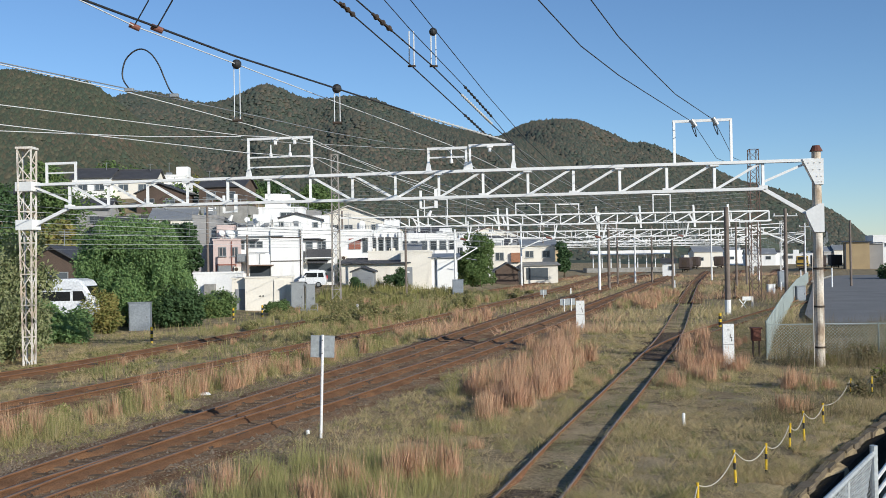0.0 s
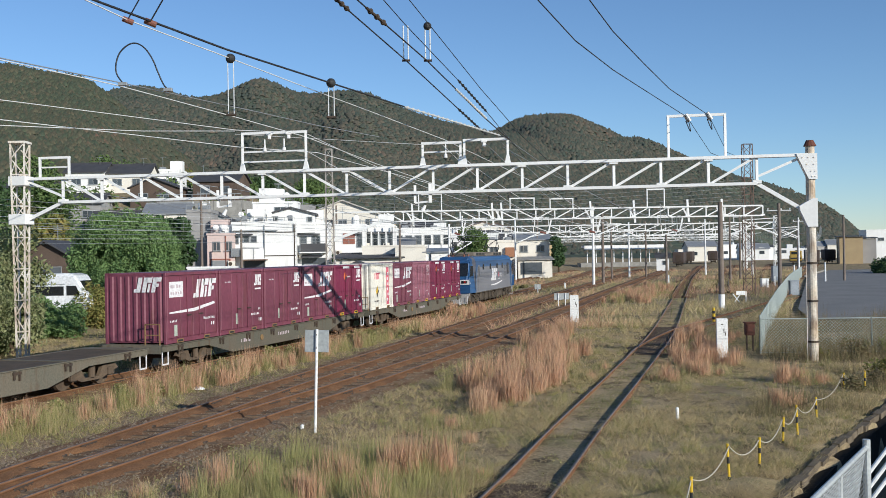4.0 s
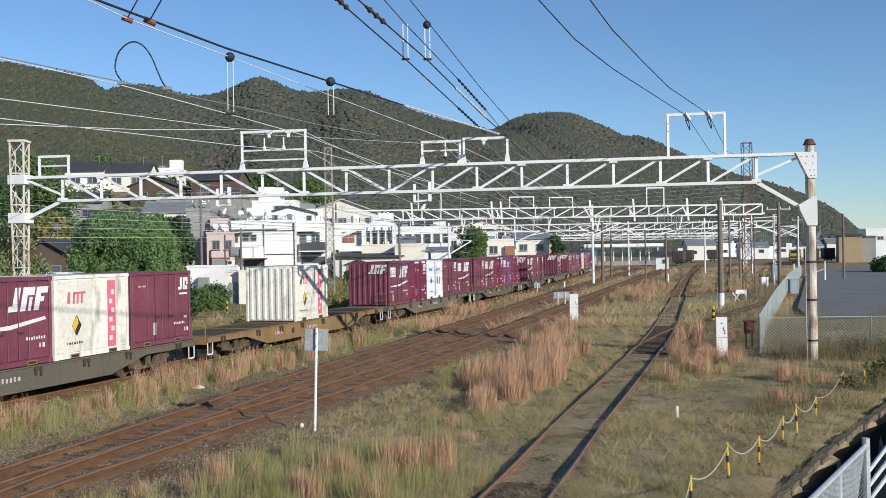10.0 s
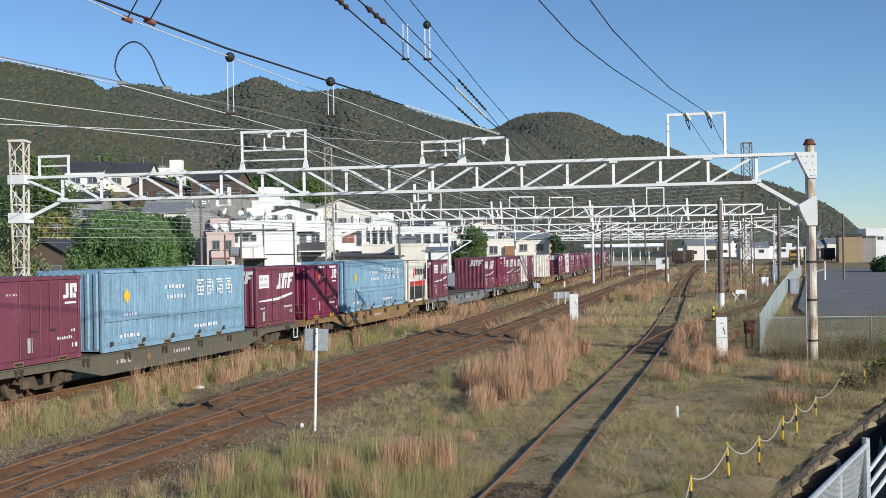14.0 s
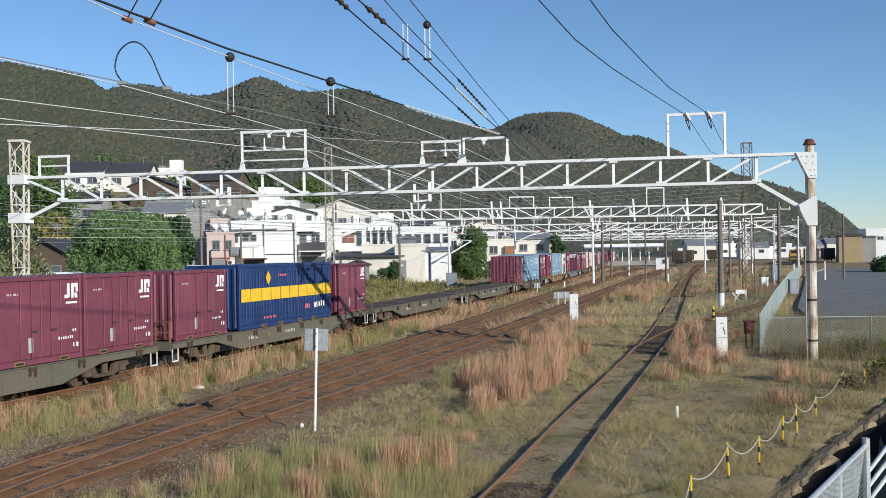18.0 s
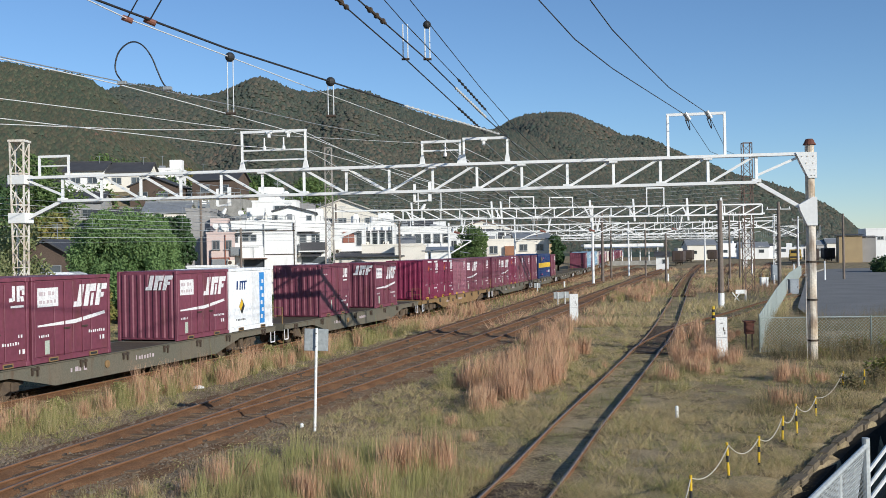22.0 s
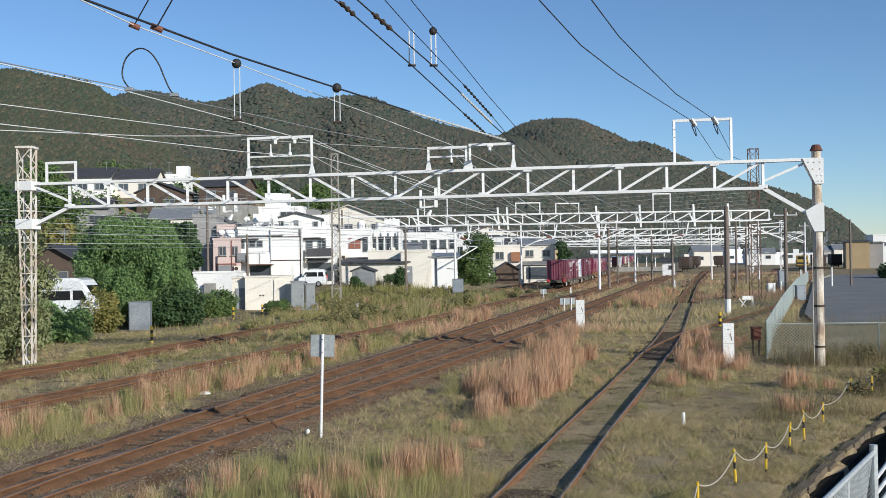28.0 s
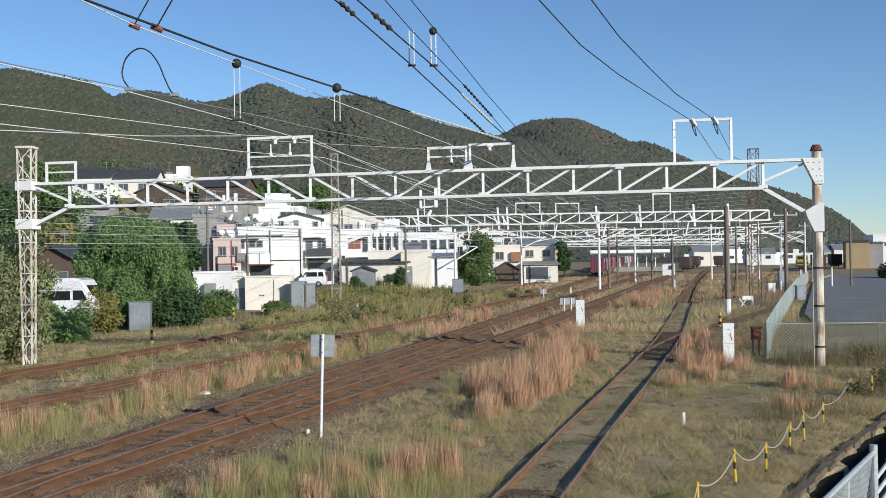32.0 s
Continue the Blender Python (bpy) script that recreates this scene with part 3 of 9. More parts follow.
def gantry(label, a, b, z_lo, z_hi, u0, u1, bays, turn, chord=0.13, steel=None, knee=True, lean=0.0):
    """A trussed beam from a to b: u0 and u1 are where the full-depth truss begins and ends along it."""
    steel = steel or WHITE_STEEL
    root = thing("gantry", label, "gantry", "gantries over the tracks")
    A, Z = Vector((a[0], a[1], 0)), Vector((b[0], b[1], 0))
    run = (Z - A).normalized()
    side = Vector((run.y, -run.x, 0))
    full = (Z - A).length
    at = lambda u, z, o=0.0: A + run * u + side * o + Vector((0, 0, z))
    for o in (-0.12, 0.12):
        part("upper_chord", bar(B(), at(0.1, z_hi, o), at(full - 0.1, z_hi, o), 0.09, chord), steel, root)
        part("lower_chord", bar(B(), at(u0, z_lo, o), at(u1, z_lo, o), 0.09, chord), steel, root)
    step = (u1 - u0) / bays
    for i in range(bays + 1):
        u = u0 + i * step
        part("upright", bar(B(), at(u, z_lo), at(u, z_hi), 0.10, 0.10), steel, root)
        for z, k in ((z_lo, 1), (z_hi, -1)):
            if (i + (k > 0)) % 2:
                part("gusset", box(B(), (0, 0, 0), (0.32, 0.30, 0.13), Matrix.Translation(at(u, z + 0.06 * k)) @ pose(0, 0, 0, 0, 0, math.degrees(math.atan2(run.y, run.x)))), steel, root)
        if i < bays:
            left = (i < turn)
            p, q = (at(u, z_hi), at(u + step, z_lo)) if left else (at(u, z_lo), at(u + step, z_hi))
            part("diagonal", bar(B(), p, q, 0.09, 0.09), steel, root)
    if knee:
        for e, u, s in ((0.0, u0, 1), (full, u1, -1)):
            part("knee_brace", bar(B(), at(u, z_lo), at(e + s * 0.3, z_lo - (0.72 if s > 0 else 1.0)), 0.16, 0.14), steel, root)
            part("top_brace", bar(B(), at(u, z_lo + 0.25), at(e + s * 0.35, z_hi - 0.1), 0.09, 0.09), steel, root)
            ang = math.degrees(math.atan2(run.y, run.x))
            if s > 0:
                for z, h in ((z_hi - 0.08, 0.40), (z_lo - 0.68, 0.44)):
                    part("clamp_plate", box(B(), (0.02, 0, 0), (0.80, 0.66, h), bevel=0.02), steel, root, at=Matrix.Translation(at(e, z)) @ pose(0, 0, 0, 0, 0, ang))
                continue
            part("bracket", prism(B(), [(-0.14, -0.55), (0.21, -0.55), (0.21, 0.5), (0.05, 0.5), (-0.44, 0.22), (-0.40, 0.04)], -0.22, 0.22, "y"), steel, root, at=Matrix.Translation(at(e, z_lo - 1.1)) @ pose(0, 0, 0, 0, 0, ang))
    root["span"] = full
    return root, at, run


def wire_frame(root, at, u0, u1, z0, z1, rails=()):
    """A hoop on top of the beam that carries wires."""
    for u in (u0, u1):
        part("hoop_post", bar(B(), at(u, z0), at(u, z1), 0.09, 0.09), WHITE_STEEL, root)
    part("hoop_bar", bar(B(), at(u0 - 0.05, z1), at(u1 + 0.05, z1), 0.08, 0.1), WHITE_STEEL, root)
    for z in rails:
        part("hoop_rail", bar(B(), at(u0, z), at(u1, z), 0.05, 0.06), WHITE_STEEL, root)


G1, at1, run1 = gantry("white trussed steel gantry spanning the tracks", (-17.8, 43.38), (13.6, 38.0), 6.42, 7.43, 1.95, 29.95, 16, 8, 0.11)
U = lambda x: (x + 17.8) / run1.x
wire_frame(G1, at1, U(-8.08), U(-5.45), 7.45, 9.0, (7.85, 8.25))
wire_frame(G1, at1, U(-0.75), U(0.73), 7.45, 8.35, (8.0,))
wire_frame(G1, at1, U(0.88), U(2.56), 7.45, 8.42)
wire_frame(G1, at1, U(8.57), U(10.62), 7.45, 9.05)
wire_frame(G1, at1, U(-16.9), U(-15.6), 7.45, 8.3, (7.9,))
lattice_post(G1, -17.8, 43.38, -0.3, 8.95, 0.36, 0.58, RUST_STEEL, 14, True)
part("post_cap", box(B(), (-17.8, 43.38, 8.98), (0.72, 0.72, 0.10), bevel=0.01), RUST_STEEL, G1)
# gear on the hoops and below the beam
for x, z0, z1 in ((-7.15, 8.25, 8.75), (-6.35, 8.25, 8.75), (0.15, 7.75, 8.32)):
    p = at1(U(x), z0)
    part("insulator_post", rod(B(), p, p + Vector((0, 0, z1 - z0)), 0.035, 0.028), WHITE_STEEL, G1)
    part("insulator_post", rod(B(), p + Vector((0, 0, 0.02)), p + Vector((0, 0, 0.16)), 0.075, 0.06, 10), WHITE_STEEL, G1)
for x in (-6.95, -6.15, 1.65):
    p = at1(U(x), 8.95 if x < 0 else 8.36)
    part("wire_clamp", box(box(B(), p, (0.24, 0.2, 0.10), bevel=0.02), p - Vector((0, 0, 0.12)), (0.12, 0.14, 0.18), bevel=0.02), WHITE_STEEL, G1)
for x, w in ((-8.08, 0.12), (-5.45, 0.12), (-0.75, 0.11), (0.73, 0.11), (0.88, 0.11), (2.56, 0.11)):
    part("hoop_foot", prism(B(), [(-w, 0), (w, 0), (0.05, 0.32), (-0.05, 0.32)], -0.07, 0.07, "y"), WHITE_STEEL, G1, at=Matrix.Translation(at1(U(x), 7.48)) @ pose(0, 0, 0, 0, 0, -9.7))
for x, w, z in ((-0.78, 0.60, 6.02), (-8.9, 0.5, 6.05)):
    ub = part("hanging_bracket", bar(bar(bar(B(), at1(U(x - w / 2), z + 0.7), at1(U(x - w / 2), z), 0.10, 0.10), at1(U(x - w / 2), z), at1(U(x + w / 2), z + 0.05), 0.07, 0.07), at1(U(x + w / 2), z), at1(U(x + w / 2), z + 0.75), 0.13, 0.13), WHITE_STEEL, G1)
    q = at1(U(x + 0.1), z)
    part("bracket_insulator", rod(B(), q - Vector((0.12, 0, 0.32)), q - Vector((0.0, 0, 0.1)), 0.09, 0.05, 10), WHITE_STEEL, ub)
bm = B()
rod(bm, (13.6, 38.0, -0.4), (13.6, 38.0, 7.75), 0.185, 0.165, 14)
part("post", bm, POST_RUST, G1, "peeling white and rusty tubular post")
part("post_cap", rod(B(), (13.6, 38.0, 7.75), (13.6, 38.0, 7.97), 0.24, 0.13, 12), RED_RUST, G1)
head = part("head_plate", prism(B(), [(-0.52, 0.05), (0.22, 0.05), (0.22, -0.9), (-0.08, -0.9)], -0.21, 0.21, "y"), WHITE_STEEL, G1, at=pose(13.6, 38.0, 7.42, 0, 0, -9.7))
for u, z in ((-0.30, -0.1), (-0.1, -0.1), (0.1, -0.1), (-0.15, -0.35), (0.1, -0.35), (0.0, -0.6), (0.15, -0.6), (0.04, -0.8), (0.15, -0.8)):
    part("rivet", rod(B(), (u, -0.235, z), (u, -0.205, z), 0.022, 0.015, 6), RUST_STEEL, head)
for z in (0.5, 2.0, 3.4):
    part("clamp", rod(B(), (13.6, 38.0, z), (13.6, 38.0, z + 0.07), 0.21, 0.21, 14), DARK_STEEL, G1)
part("conduit", rod(B(), (13.37, 37.95, -0.3), (13.37, 37.95, 4.0), 0.014), RUST_STEEL, G1)

G2, at2, run2 = gantry("white trussed gantry further along the yard", (-9.6, 90.0), (28.0, 90.0), 6.85, 7.72, 4.5, 37.6, 20, 8, 0.12, knee=False)
lattice_post(G2, -9.9, 90.0, -0.2, 13.3, 0.75, 0.55, GREY_RUST, 16, True)
lattice_post(G2, 27.3, 92.0, -0.2, 13.3, 0.85, 0.75, BROWN_STEEL, 18, True)
part("knee_brace", bar(B(), (-9.6, 90, 5.3), (-5.0, 90, 7.0), 0.2, 0.25), WHITE_STEEL, G2)
for u, w in ((6.9, 0.9), (13.9, 0.7), (14.7, 0.9), (22.5, 0.9), (26.3, 0.8), (31.0, 0.8), (34.0, 0.9)):
    part("drop_post", bar(B(), at2(u, 8.35), at2(u + 0.12, 6.4), 0.16, 0.16), WHITE_STEEL, G2)
    part("drop_strut", bar(B(), at2(u + 0.05, 6.75), at2(u - w * 0.5, 7.65), 0.12, 0.12), WHITE_STEEL, G2)
for u0, u1, zt in ((7.5, 9.5, 9.2), (15.5, 17.6, 8.7), (19.0, 21.0, 8.6), (27.5, 29.0, 9.3)):
    wire_frame(G2, at2, u0, u1, 7.75, zt)
for d, xa, xb, bays in ((145, -12.5, 47, 26), (198, -4, 58, 24), (252, 4, 74, 22), (310, 12, 92, 22)):
    root, at3, r3 = gantry("distant white gantry across the yard", (xa, d), (xb, d), 6.7, 7.6, 0.5, xb - xa - 0.5, bays, bays // 2, 0.14, knee=False)
    for x in (xa, xb):
        lattice_post(root, x, d, -0.2, 8.5, 0.7, 0.6, WHITE_STEEL, 10)
    for u in np.linspace(8, xb - xa - 8, 6):
        wire_frame(root, at3, u, u + 2, 7.6, 8.8)

# ---------------------------------------------------------------- the train
def paint(name, c, worn=0.85, stain=0.35, rough=0.45):
    return mat(name, c, [v * worn for v in c], rough, scale=0.9, grain=7, rnd=0.10, stain=stain, amp=0.14, contrast=0.2)


C_ROSE = paint("faded_maroon_paint", (0.192, 0.054, 0.082))
C_PALE = paint("chalky_pink_maroon_paint", (0.31, 0.125, 0.165))
C_DEEP = paint("deep_crimson_paint", (0.198, 0.023, 0.062), stain=0.2)
C_VIOLET = paint("violet_maroon_paint", (0.20, 0.068, 0.155))
C_CREAM = paint("cream_white_paint", (0.80, 0.76, 0.66), 0.92, 0.5)
C_WHITE = paint("clean_white_paint", (0.84, 0.85, 0.86), 0.95, 0.1)
C_SKY = paint("light_blue_paint", (0.235, 0.375, 0.49), 0.88, 0.25)
C_NAVY = paint("navy_blue_paint", (0.018, 0.045, 0.15), 0.85, 0.1)
C_GOLD = paint("golden_yellow_paint", (0.80, 0.50, 0.03), 0.92, 0.1)
C_BLACK = paint("charcoal_paint", (0.035, 0.035, 0.04), 0.8, 0.1)
C_RED = paint("red_paint", (0.55, 0.045, 0.04), 0.9, 0.1)
C_PINKRED = paint("pink_red_paint", (0.72, 0.14, 0.20), 0.9, 0.1)
C_ORANGE = paint("orange_paint", (0.70, 0.20, 0.05), 0.9, 0.05)
C_BLUE = paint("bright_blue_paint", (0.05, 0.28, 0.68), 0.9, 0.05)
MARK = mat("white_marking", (0.82, 0.80, 0.80), (0.68, 0.66, 0.66), 0.6, scale=3, grain=20)
PALE_MARK = mat("pale_marking", (0.55, 0.47, 0.48), (0.45, 0.36, 0.38), 0.6, scale=3, grain=20)
PLATE = mat("greenish_data_plate", (0.46, 0.50, 0.42), (0.36, 0.40, 0.33), 0.6, scale=6)
W_OLIVE = mat("grimy_olive_wagon_paint", (0.115, 0.112, 0.085), (0.15, 0.125, 0.09), 0.75, scale=1.2, grain=18, bump=0.004, rnd=0.15, stain=0.5)
W_BROWN = mat("rusty_brown_wagon_paint", (0.29, 0.18, 0.075), (0.20, 0.125, 0.06), 0.75, scale=1.2, grain=18, bump=0.004, stain=0.4)
W_GREY = mat("grey_wagon_paint", (0.20, 0.21, 0.22), (0.15, 0.155, 0.16), 0.7, scale=1.2, grain=18, bump=0.004, stain=0.2)
DECK = mat("dusty_wagon_deck", (0.085, 0.07, 0.055), (0.13, 0.10, 0.075), 0.9, scale=2, grain=18, bump=0.006)
GLASS = mat("dark_tinted_glass", (0.012, 0.014, 0.016), (0.02, 0.022, 0.025), 0.08, scale=2, spec=0.6)

def ring(b, w, h, t, y0, y1, cx, cz):
    """A rectangular frame round an opening."""
    box(b, (cx, (y0 + y1) / 2, cz + h / 2 - t / 2), (w, abs(y1 - y0), t))
    box(b, (cx, (y0 + y1) / 2, cz - h / 2 + t / 2), (w, abs(y1 - y0), t))
    for s in (-1, 1):
        box(b, (cx + s * (w / 2 - t / 2), (y0 + y1) / 2, cz), (t, abs(y1 - y0), h - 2 * t))
    return b


CW, CL, CH = 2.45, 3.70, 2.5


def quad_marks(quads, x):
    """Flat marks on the near side: each a polygon in metres along and up the side."""
    bm = B()
    for q in quads:
        prism(bm, q, x, x + 0.006, "x")
    return bm


def slab(u, v, w, h, lean=0.0):
    return [(u, v), (u + w, v), (u + w + lean, v + h), (u + lean, v + h)]


def big_mark(u, v, k):
    """A bold slanted freight mark, drawn as plain slanted blocks."""
    return [slab(u * 1.0, v, 0.16 * k, 0.13 * k, 0.03 * k), slab(u + 0.12 * k, v, 0.19 * k, 0.55 * k, 0.14 * k), slab(u + 0.40 * k, v, 0.18 * k, 0.55 * k, 0.14 * k),
            slab(u + 0.60 * k, v + 0.36 * k, 0.30 * k, 0.19 * k, 0.04 * k), slab(u + 0.66 * k, v, 0.10 * k, 0.32 * k, 0.08 * k), slab(u + 0.86 * k, v, 0.18 * k, 0.55 * k, 0.14 * k),
            slab(u + 1.06 * k, v + 0.40 * k, 0.30 * k, 0.15 * k, 0.04 * k), slab(u + 1.04 * k, v + 0.20 * k, 0.18 * k, 0.12 * k, 0.03 * k)]


def small_mark(u, v, k=1.0):
    """A compact two-block mark."""
    return [slab(u, v, 0.16 * k, 0.10 * k), slab(u + 0.12 * k, v + 0.02 * k, 0.11 * k, 0.40 * k), slab(u + 0.30 * k, v, 0.11 * k, 0.42 * k), slab(u + 0.42 * k, v + 0.30 * k, 0.18 * k, 0.12 * k),
            slab(u + 0.50 * k, v + 0.17 * k, 0.10 * k, 0.16 * k), slab(u + 0.46 * k, v, 0.12 * k, 0.14 * k, -0.03 * k), slab(u + 0.06 * k, v - 0.16 * k, 0.5 * k, 0.06 * k)]


def bars(u, v, n, w=0.07, h=0.09, gap=0.035):
    """Unreadable small writing as a row of plain bars."""
    return [slab(u + i * (w + gap), v + h * 0.04 * math.sin(i * 5.3 + u * 9), w * (0.72 + 0.28 * math.sin(i * 2.9 + u * 7 + v * 3)), h * (0.9 + 0.1 * math.cos(i * 3.7 + u))) for i in range(n)]


def container(kind, paint_m, label, length=CL, height=CH):
    root = thing("freight_container", label, "container", "containers on the freight train")
    L, H, W = length, height, CW
    part("body", box(B(), (0, 0, H / 2), (W - 0.10, L - 0.08, H - 0.10)), paint_m, root)
    for sx in (-1, 1):
        for sy in (-1, 1):
            part("corner_post", box(B(), (sx * (W / 2 - 0.055), sy * (L / 2 - 0.05), H / 2), (0.11, 0.10, H), bevel=0.012), paint_m, root)
        part("top_rail", box(B(), (sx * (W / 2 - 0.045), 0, H - 0.05), (0.09, L - 0.2, 0.10)), paint_m, root)
        part("bottom_rail", box(B(), (sx * (W / 2 - 0.045), 0, 0.08), (0.09, L - 0.2, 0.14)), paint_m, root)
    part("roof", box(B(), (0, 0, H - 0.03), (W - 0.19, L - 0.22, 0.05)), paint_m, root)
    # end walls with upright corrugation
    for sy in (-1, 1):
        bm = B()
        wave = [(-1.115, sy * (L / 2 - 0.06)), (-1.115, sy * (L / 2 - 0.036))]
        for i in range(7):
            x = -0.96 + i * 0.32
            wave += [(x - 0.09, sy * (L / 2 - 0.036)), (x - 0.05, sy * (L / 2 + 0.006)), (x + 0.05, sy * (L / 2 + 0.006)), (x + 0.09, sy * (L / 2 - 0.036))]
        wave += [(1.115, sy * (L / 2 - 0.036)), (1.115, sy * (L / 2 - 0.06))]
        prism(bm, wave, 0.12, H - 0.12, "z")
        part("end_wall", bm, paint_m, root)
    n = 4 if L < 5 else 10
    pw = (L - 0.24) / n
    ribbed = kind in ("sky", "navy", "pale")
    for sx in (-1, 1):
        for i in range(n):
            c = -L / 2 + 0.12 + (i + 0.5) * pw
            bm = box(B(), (sx * (W / 2 - 0.035), c, H / 2 + 0.01), (0.04, pw - 0.035, H - 0.34), bevel=0.012)
            panel = part("side_panel", bm, paint_m, root)
            if ribbed and sx > 0:
                for k in (-1, 0, 1):
                    z0 = 0.25
                    part("rib", box(B(), (W / 2 - 0.005, c + k * pw * 0.31, (z0 + H - 0.25) / 2), (0.05, 0.10, H - 0.25 - z0), bevel=0.012), paint_m, panel)
        if L < 5 and kind in ("pale", "bullet") and sx > 0:
            for i in (1, 3):
                c = -L / 2 + 0.12 + i * pw
                part("lock_rod", rod(B(), (sx * (W / 2 + 0.005), c, 0.2), (sx * (W / 2 + 0.005), c, H - 0.2), 0.014, seg=6), paint_m, root)
    for u in ((-0.95, 0.95) if L < 5 else (-2.6, -1.0, 1.0, 2.6)):
        fp = part("fork_pocket", ring(B(), 0.40, 0.13, 0.03, -0.03, 0.03, 0, 0), C_GOLD if kind in ("deep", "pale") else W_BROWN, root, at=pose(W / 2 - 0.005, u, 0.075, 0, 0, 90))
        part("pocket_hole", box(B(), (0, 0, 0), (0.33, 0.05, 0.07)), BLACK, fp)
    X = W / 2 - 0.012
    h2 = L / 2
    if L < 5:
        # lifting castings, hinges and a door seam
        for sy in (-1, 1):
            for z in (0.06, H - 0.06):
                part("corner_casting", box(B(), (W / 2 - 0.04, sy * (h2 - 0.07), z), (0.12, 0.17, 0.13), bevel=0.015), paint_m, root)
        if kind in ("rose", "deep", "freight", "violet"):
            for k in (-1, 1):
                part("locking_bar", rod(B(), (W / 2 + 0.012, k * 0.42, 0.16), (W / 2 + 0.012, k * 0.42, H - 0.16), 0.017, seg=6), paint_m, root)
                part("lock_handle", box(B(), (W / 2 + 0.02, k * 0.42 + 0.10, 0.95), (0.035, 0.26, 0.05)), DARK_STEEL, root)
    if kind == "sky":
        part("waist_rail", box(B(), (W / 2, 0, 1.02), (0.09, L - 0.2, 0.12), bevel=0.01), paint_m, root)
        for i in range(5):
            part("side_hinge", box(B(), (W / 2 + 0.02, -h2 + 0.45 + i * (L - 0.4) / 5, 0.25), (0.05, 0.12, 0.14)), DARK_STEEL, root)
    if kind in ("rose", "pale", "deep"):
        part("logo_mark", quad_marks(small_mark(h2 - 0.80, 1.83, 1.05), X), MARK, root)
        part("number_bars", quad_marks(bars(h2 - 1.1, 0.62, 7) + bars(h2 - 0.45, 0.82, 2) + bars(h2 - 0.42, 0.36, 2, 0.1, 0.14), X), MARK, root)
        part("data_plate", quad_marks([slab(-0.55, 0.35, 0.20, 0.42)], X), PLATE, root)
        part("small_writing", quad_marks(bars(-1.4, 2.0 if kind == "rose" else 0.9, 4, 0.1, 0.06), X), PALE_MARK, root)
    if kind == "deep":
        for sl in (slab(-0.75, 2.33, 0.85, 0.11), slab(h2 - 1.1, 2.33, 0.8, 0.11)):
            part("white_strip", quad_marks([sl], X + 0.02), MARK, root)
        part("hazard_mark", quad_marks([[(-0.62, 1.93), (-0.42, 1.68), (-0.22, 1.93), (-0.42, 2.18)]], X), C_ORANGE, root)
        part("small_strip", quad_marks([slab(-0.16, 1.88, 0.42, 0.06)], X), PALE_MARK, root)
        part("hazard_core", quad_marks([[(-0.50, 1.70), (-0.42, 1.62), (-0.16, 1.90), (-0.42, 1.95)]], X + 0.007), C_BLACK, root)
    if kind in ("freight", "violet"):
        part("notice_panel", quad_marks([slab(-1.60, 1.62, 0.92, 0.55)], X), MARK, root)
        part("notice_bars", quad_marks(bars(-1.52, 1.95, 4, 0.14, 0.12, 0.05) + bars(-1.52, 1.72, 5, 0.12, 0.1, 0.04), X + 0.007), PALE_MARK, root)
        part("logo_mark", quad_marks(big_mark(0.02, 1.55, 1.22 if kind == "freight" else 0.8), X), MARK, root)
        if kind == "freight":
            part("swoosh", quad_marks([[(-1.6, 1.10), (0.1, 1.18), (1.55, 1.36), (1.6, 1.27), (0.1, 1.06), (-1.6, 1.05)]], X), MARK, root)
        part("number_bars", quad_marks(bars(-1.55, 0.74, 5, 0.06, 0.08) + bars(0.75, 0.72, 8) + bars(1.3, 0.48, 2, 0.1, 0.14), X), MARK, root)
        part("data_plate", quad_marks([slab(-1.3, 0.24, 0.2, 0.40)], X), PLATE, root)
        em = B()
        for q in [[(u * 0.85 + 0.05, v) for u, v in p] for p in big_mark(-0.1, 1.82, 0.95)]:
            prism(em, q, -h2 - 0.02, -h2 - 0.008, "y")
        part("end_logo_mark", em, MARK, root)
    if kind in ("cream", "white", "band"):
        c_mark = {"cream": C_PINKRED, "band": C_NAVY, "white": C_BLUE}[kind]
        if kind == "white":
            part("name_bars", quad_marks(bars(-1.3, 1.78, 3, 0.18, 0.20, 0.06) + bars(0.35, 1.80, 6, 0.12, 0.16, 0.04), X), c_mark, root)
            for y in (-0.02, 0.02):
                part("door_edge", box(B(), (W / 2 - 0.005, y * 2, H / 2), (0.04, 0.03, H - 0.3)), GREY_STEEL, root)
        else:
            part("name_bars", quad_marks([slab(-1.25, 1.66, 0.12, 0.34, 0.03), slab(-1.0, 1.64, 0.09, 0.36, 0.03), slab(-0.82, 1.64, 0.09, 0.36, 0.03), slab(-0.91, 1.92, 0.12, 0.07), slab(-0.62, 1.64, 0.09, 0.36, 0.03), slab(-0.75, 1.93, 0.36, 0.07)], X), c_mark, root)
        if kind != "white":
            part("hazard_mark", quad_marks([[(-1.05, 0.98), (-0.82, 0.66), (-0.59, 0.98), (-0.82, 1.30)]], X), C_BLACK, root)
            part("hazard_core", quad_marks([[(-1.05, 0.98), (-0.93, 0.80), (-0.75, 1.05), (-0.82, 1.28)]], X + 0.007), C_GOLD, root)
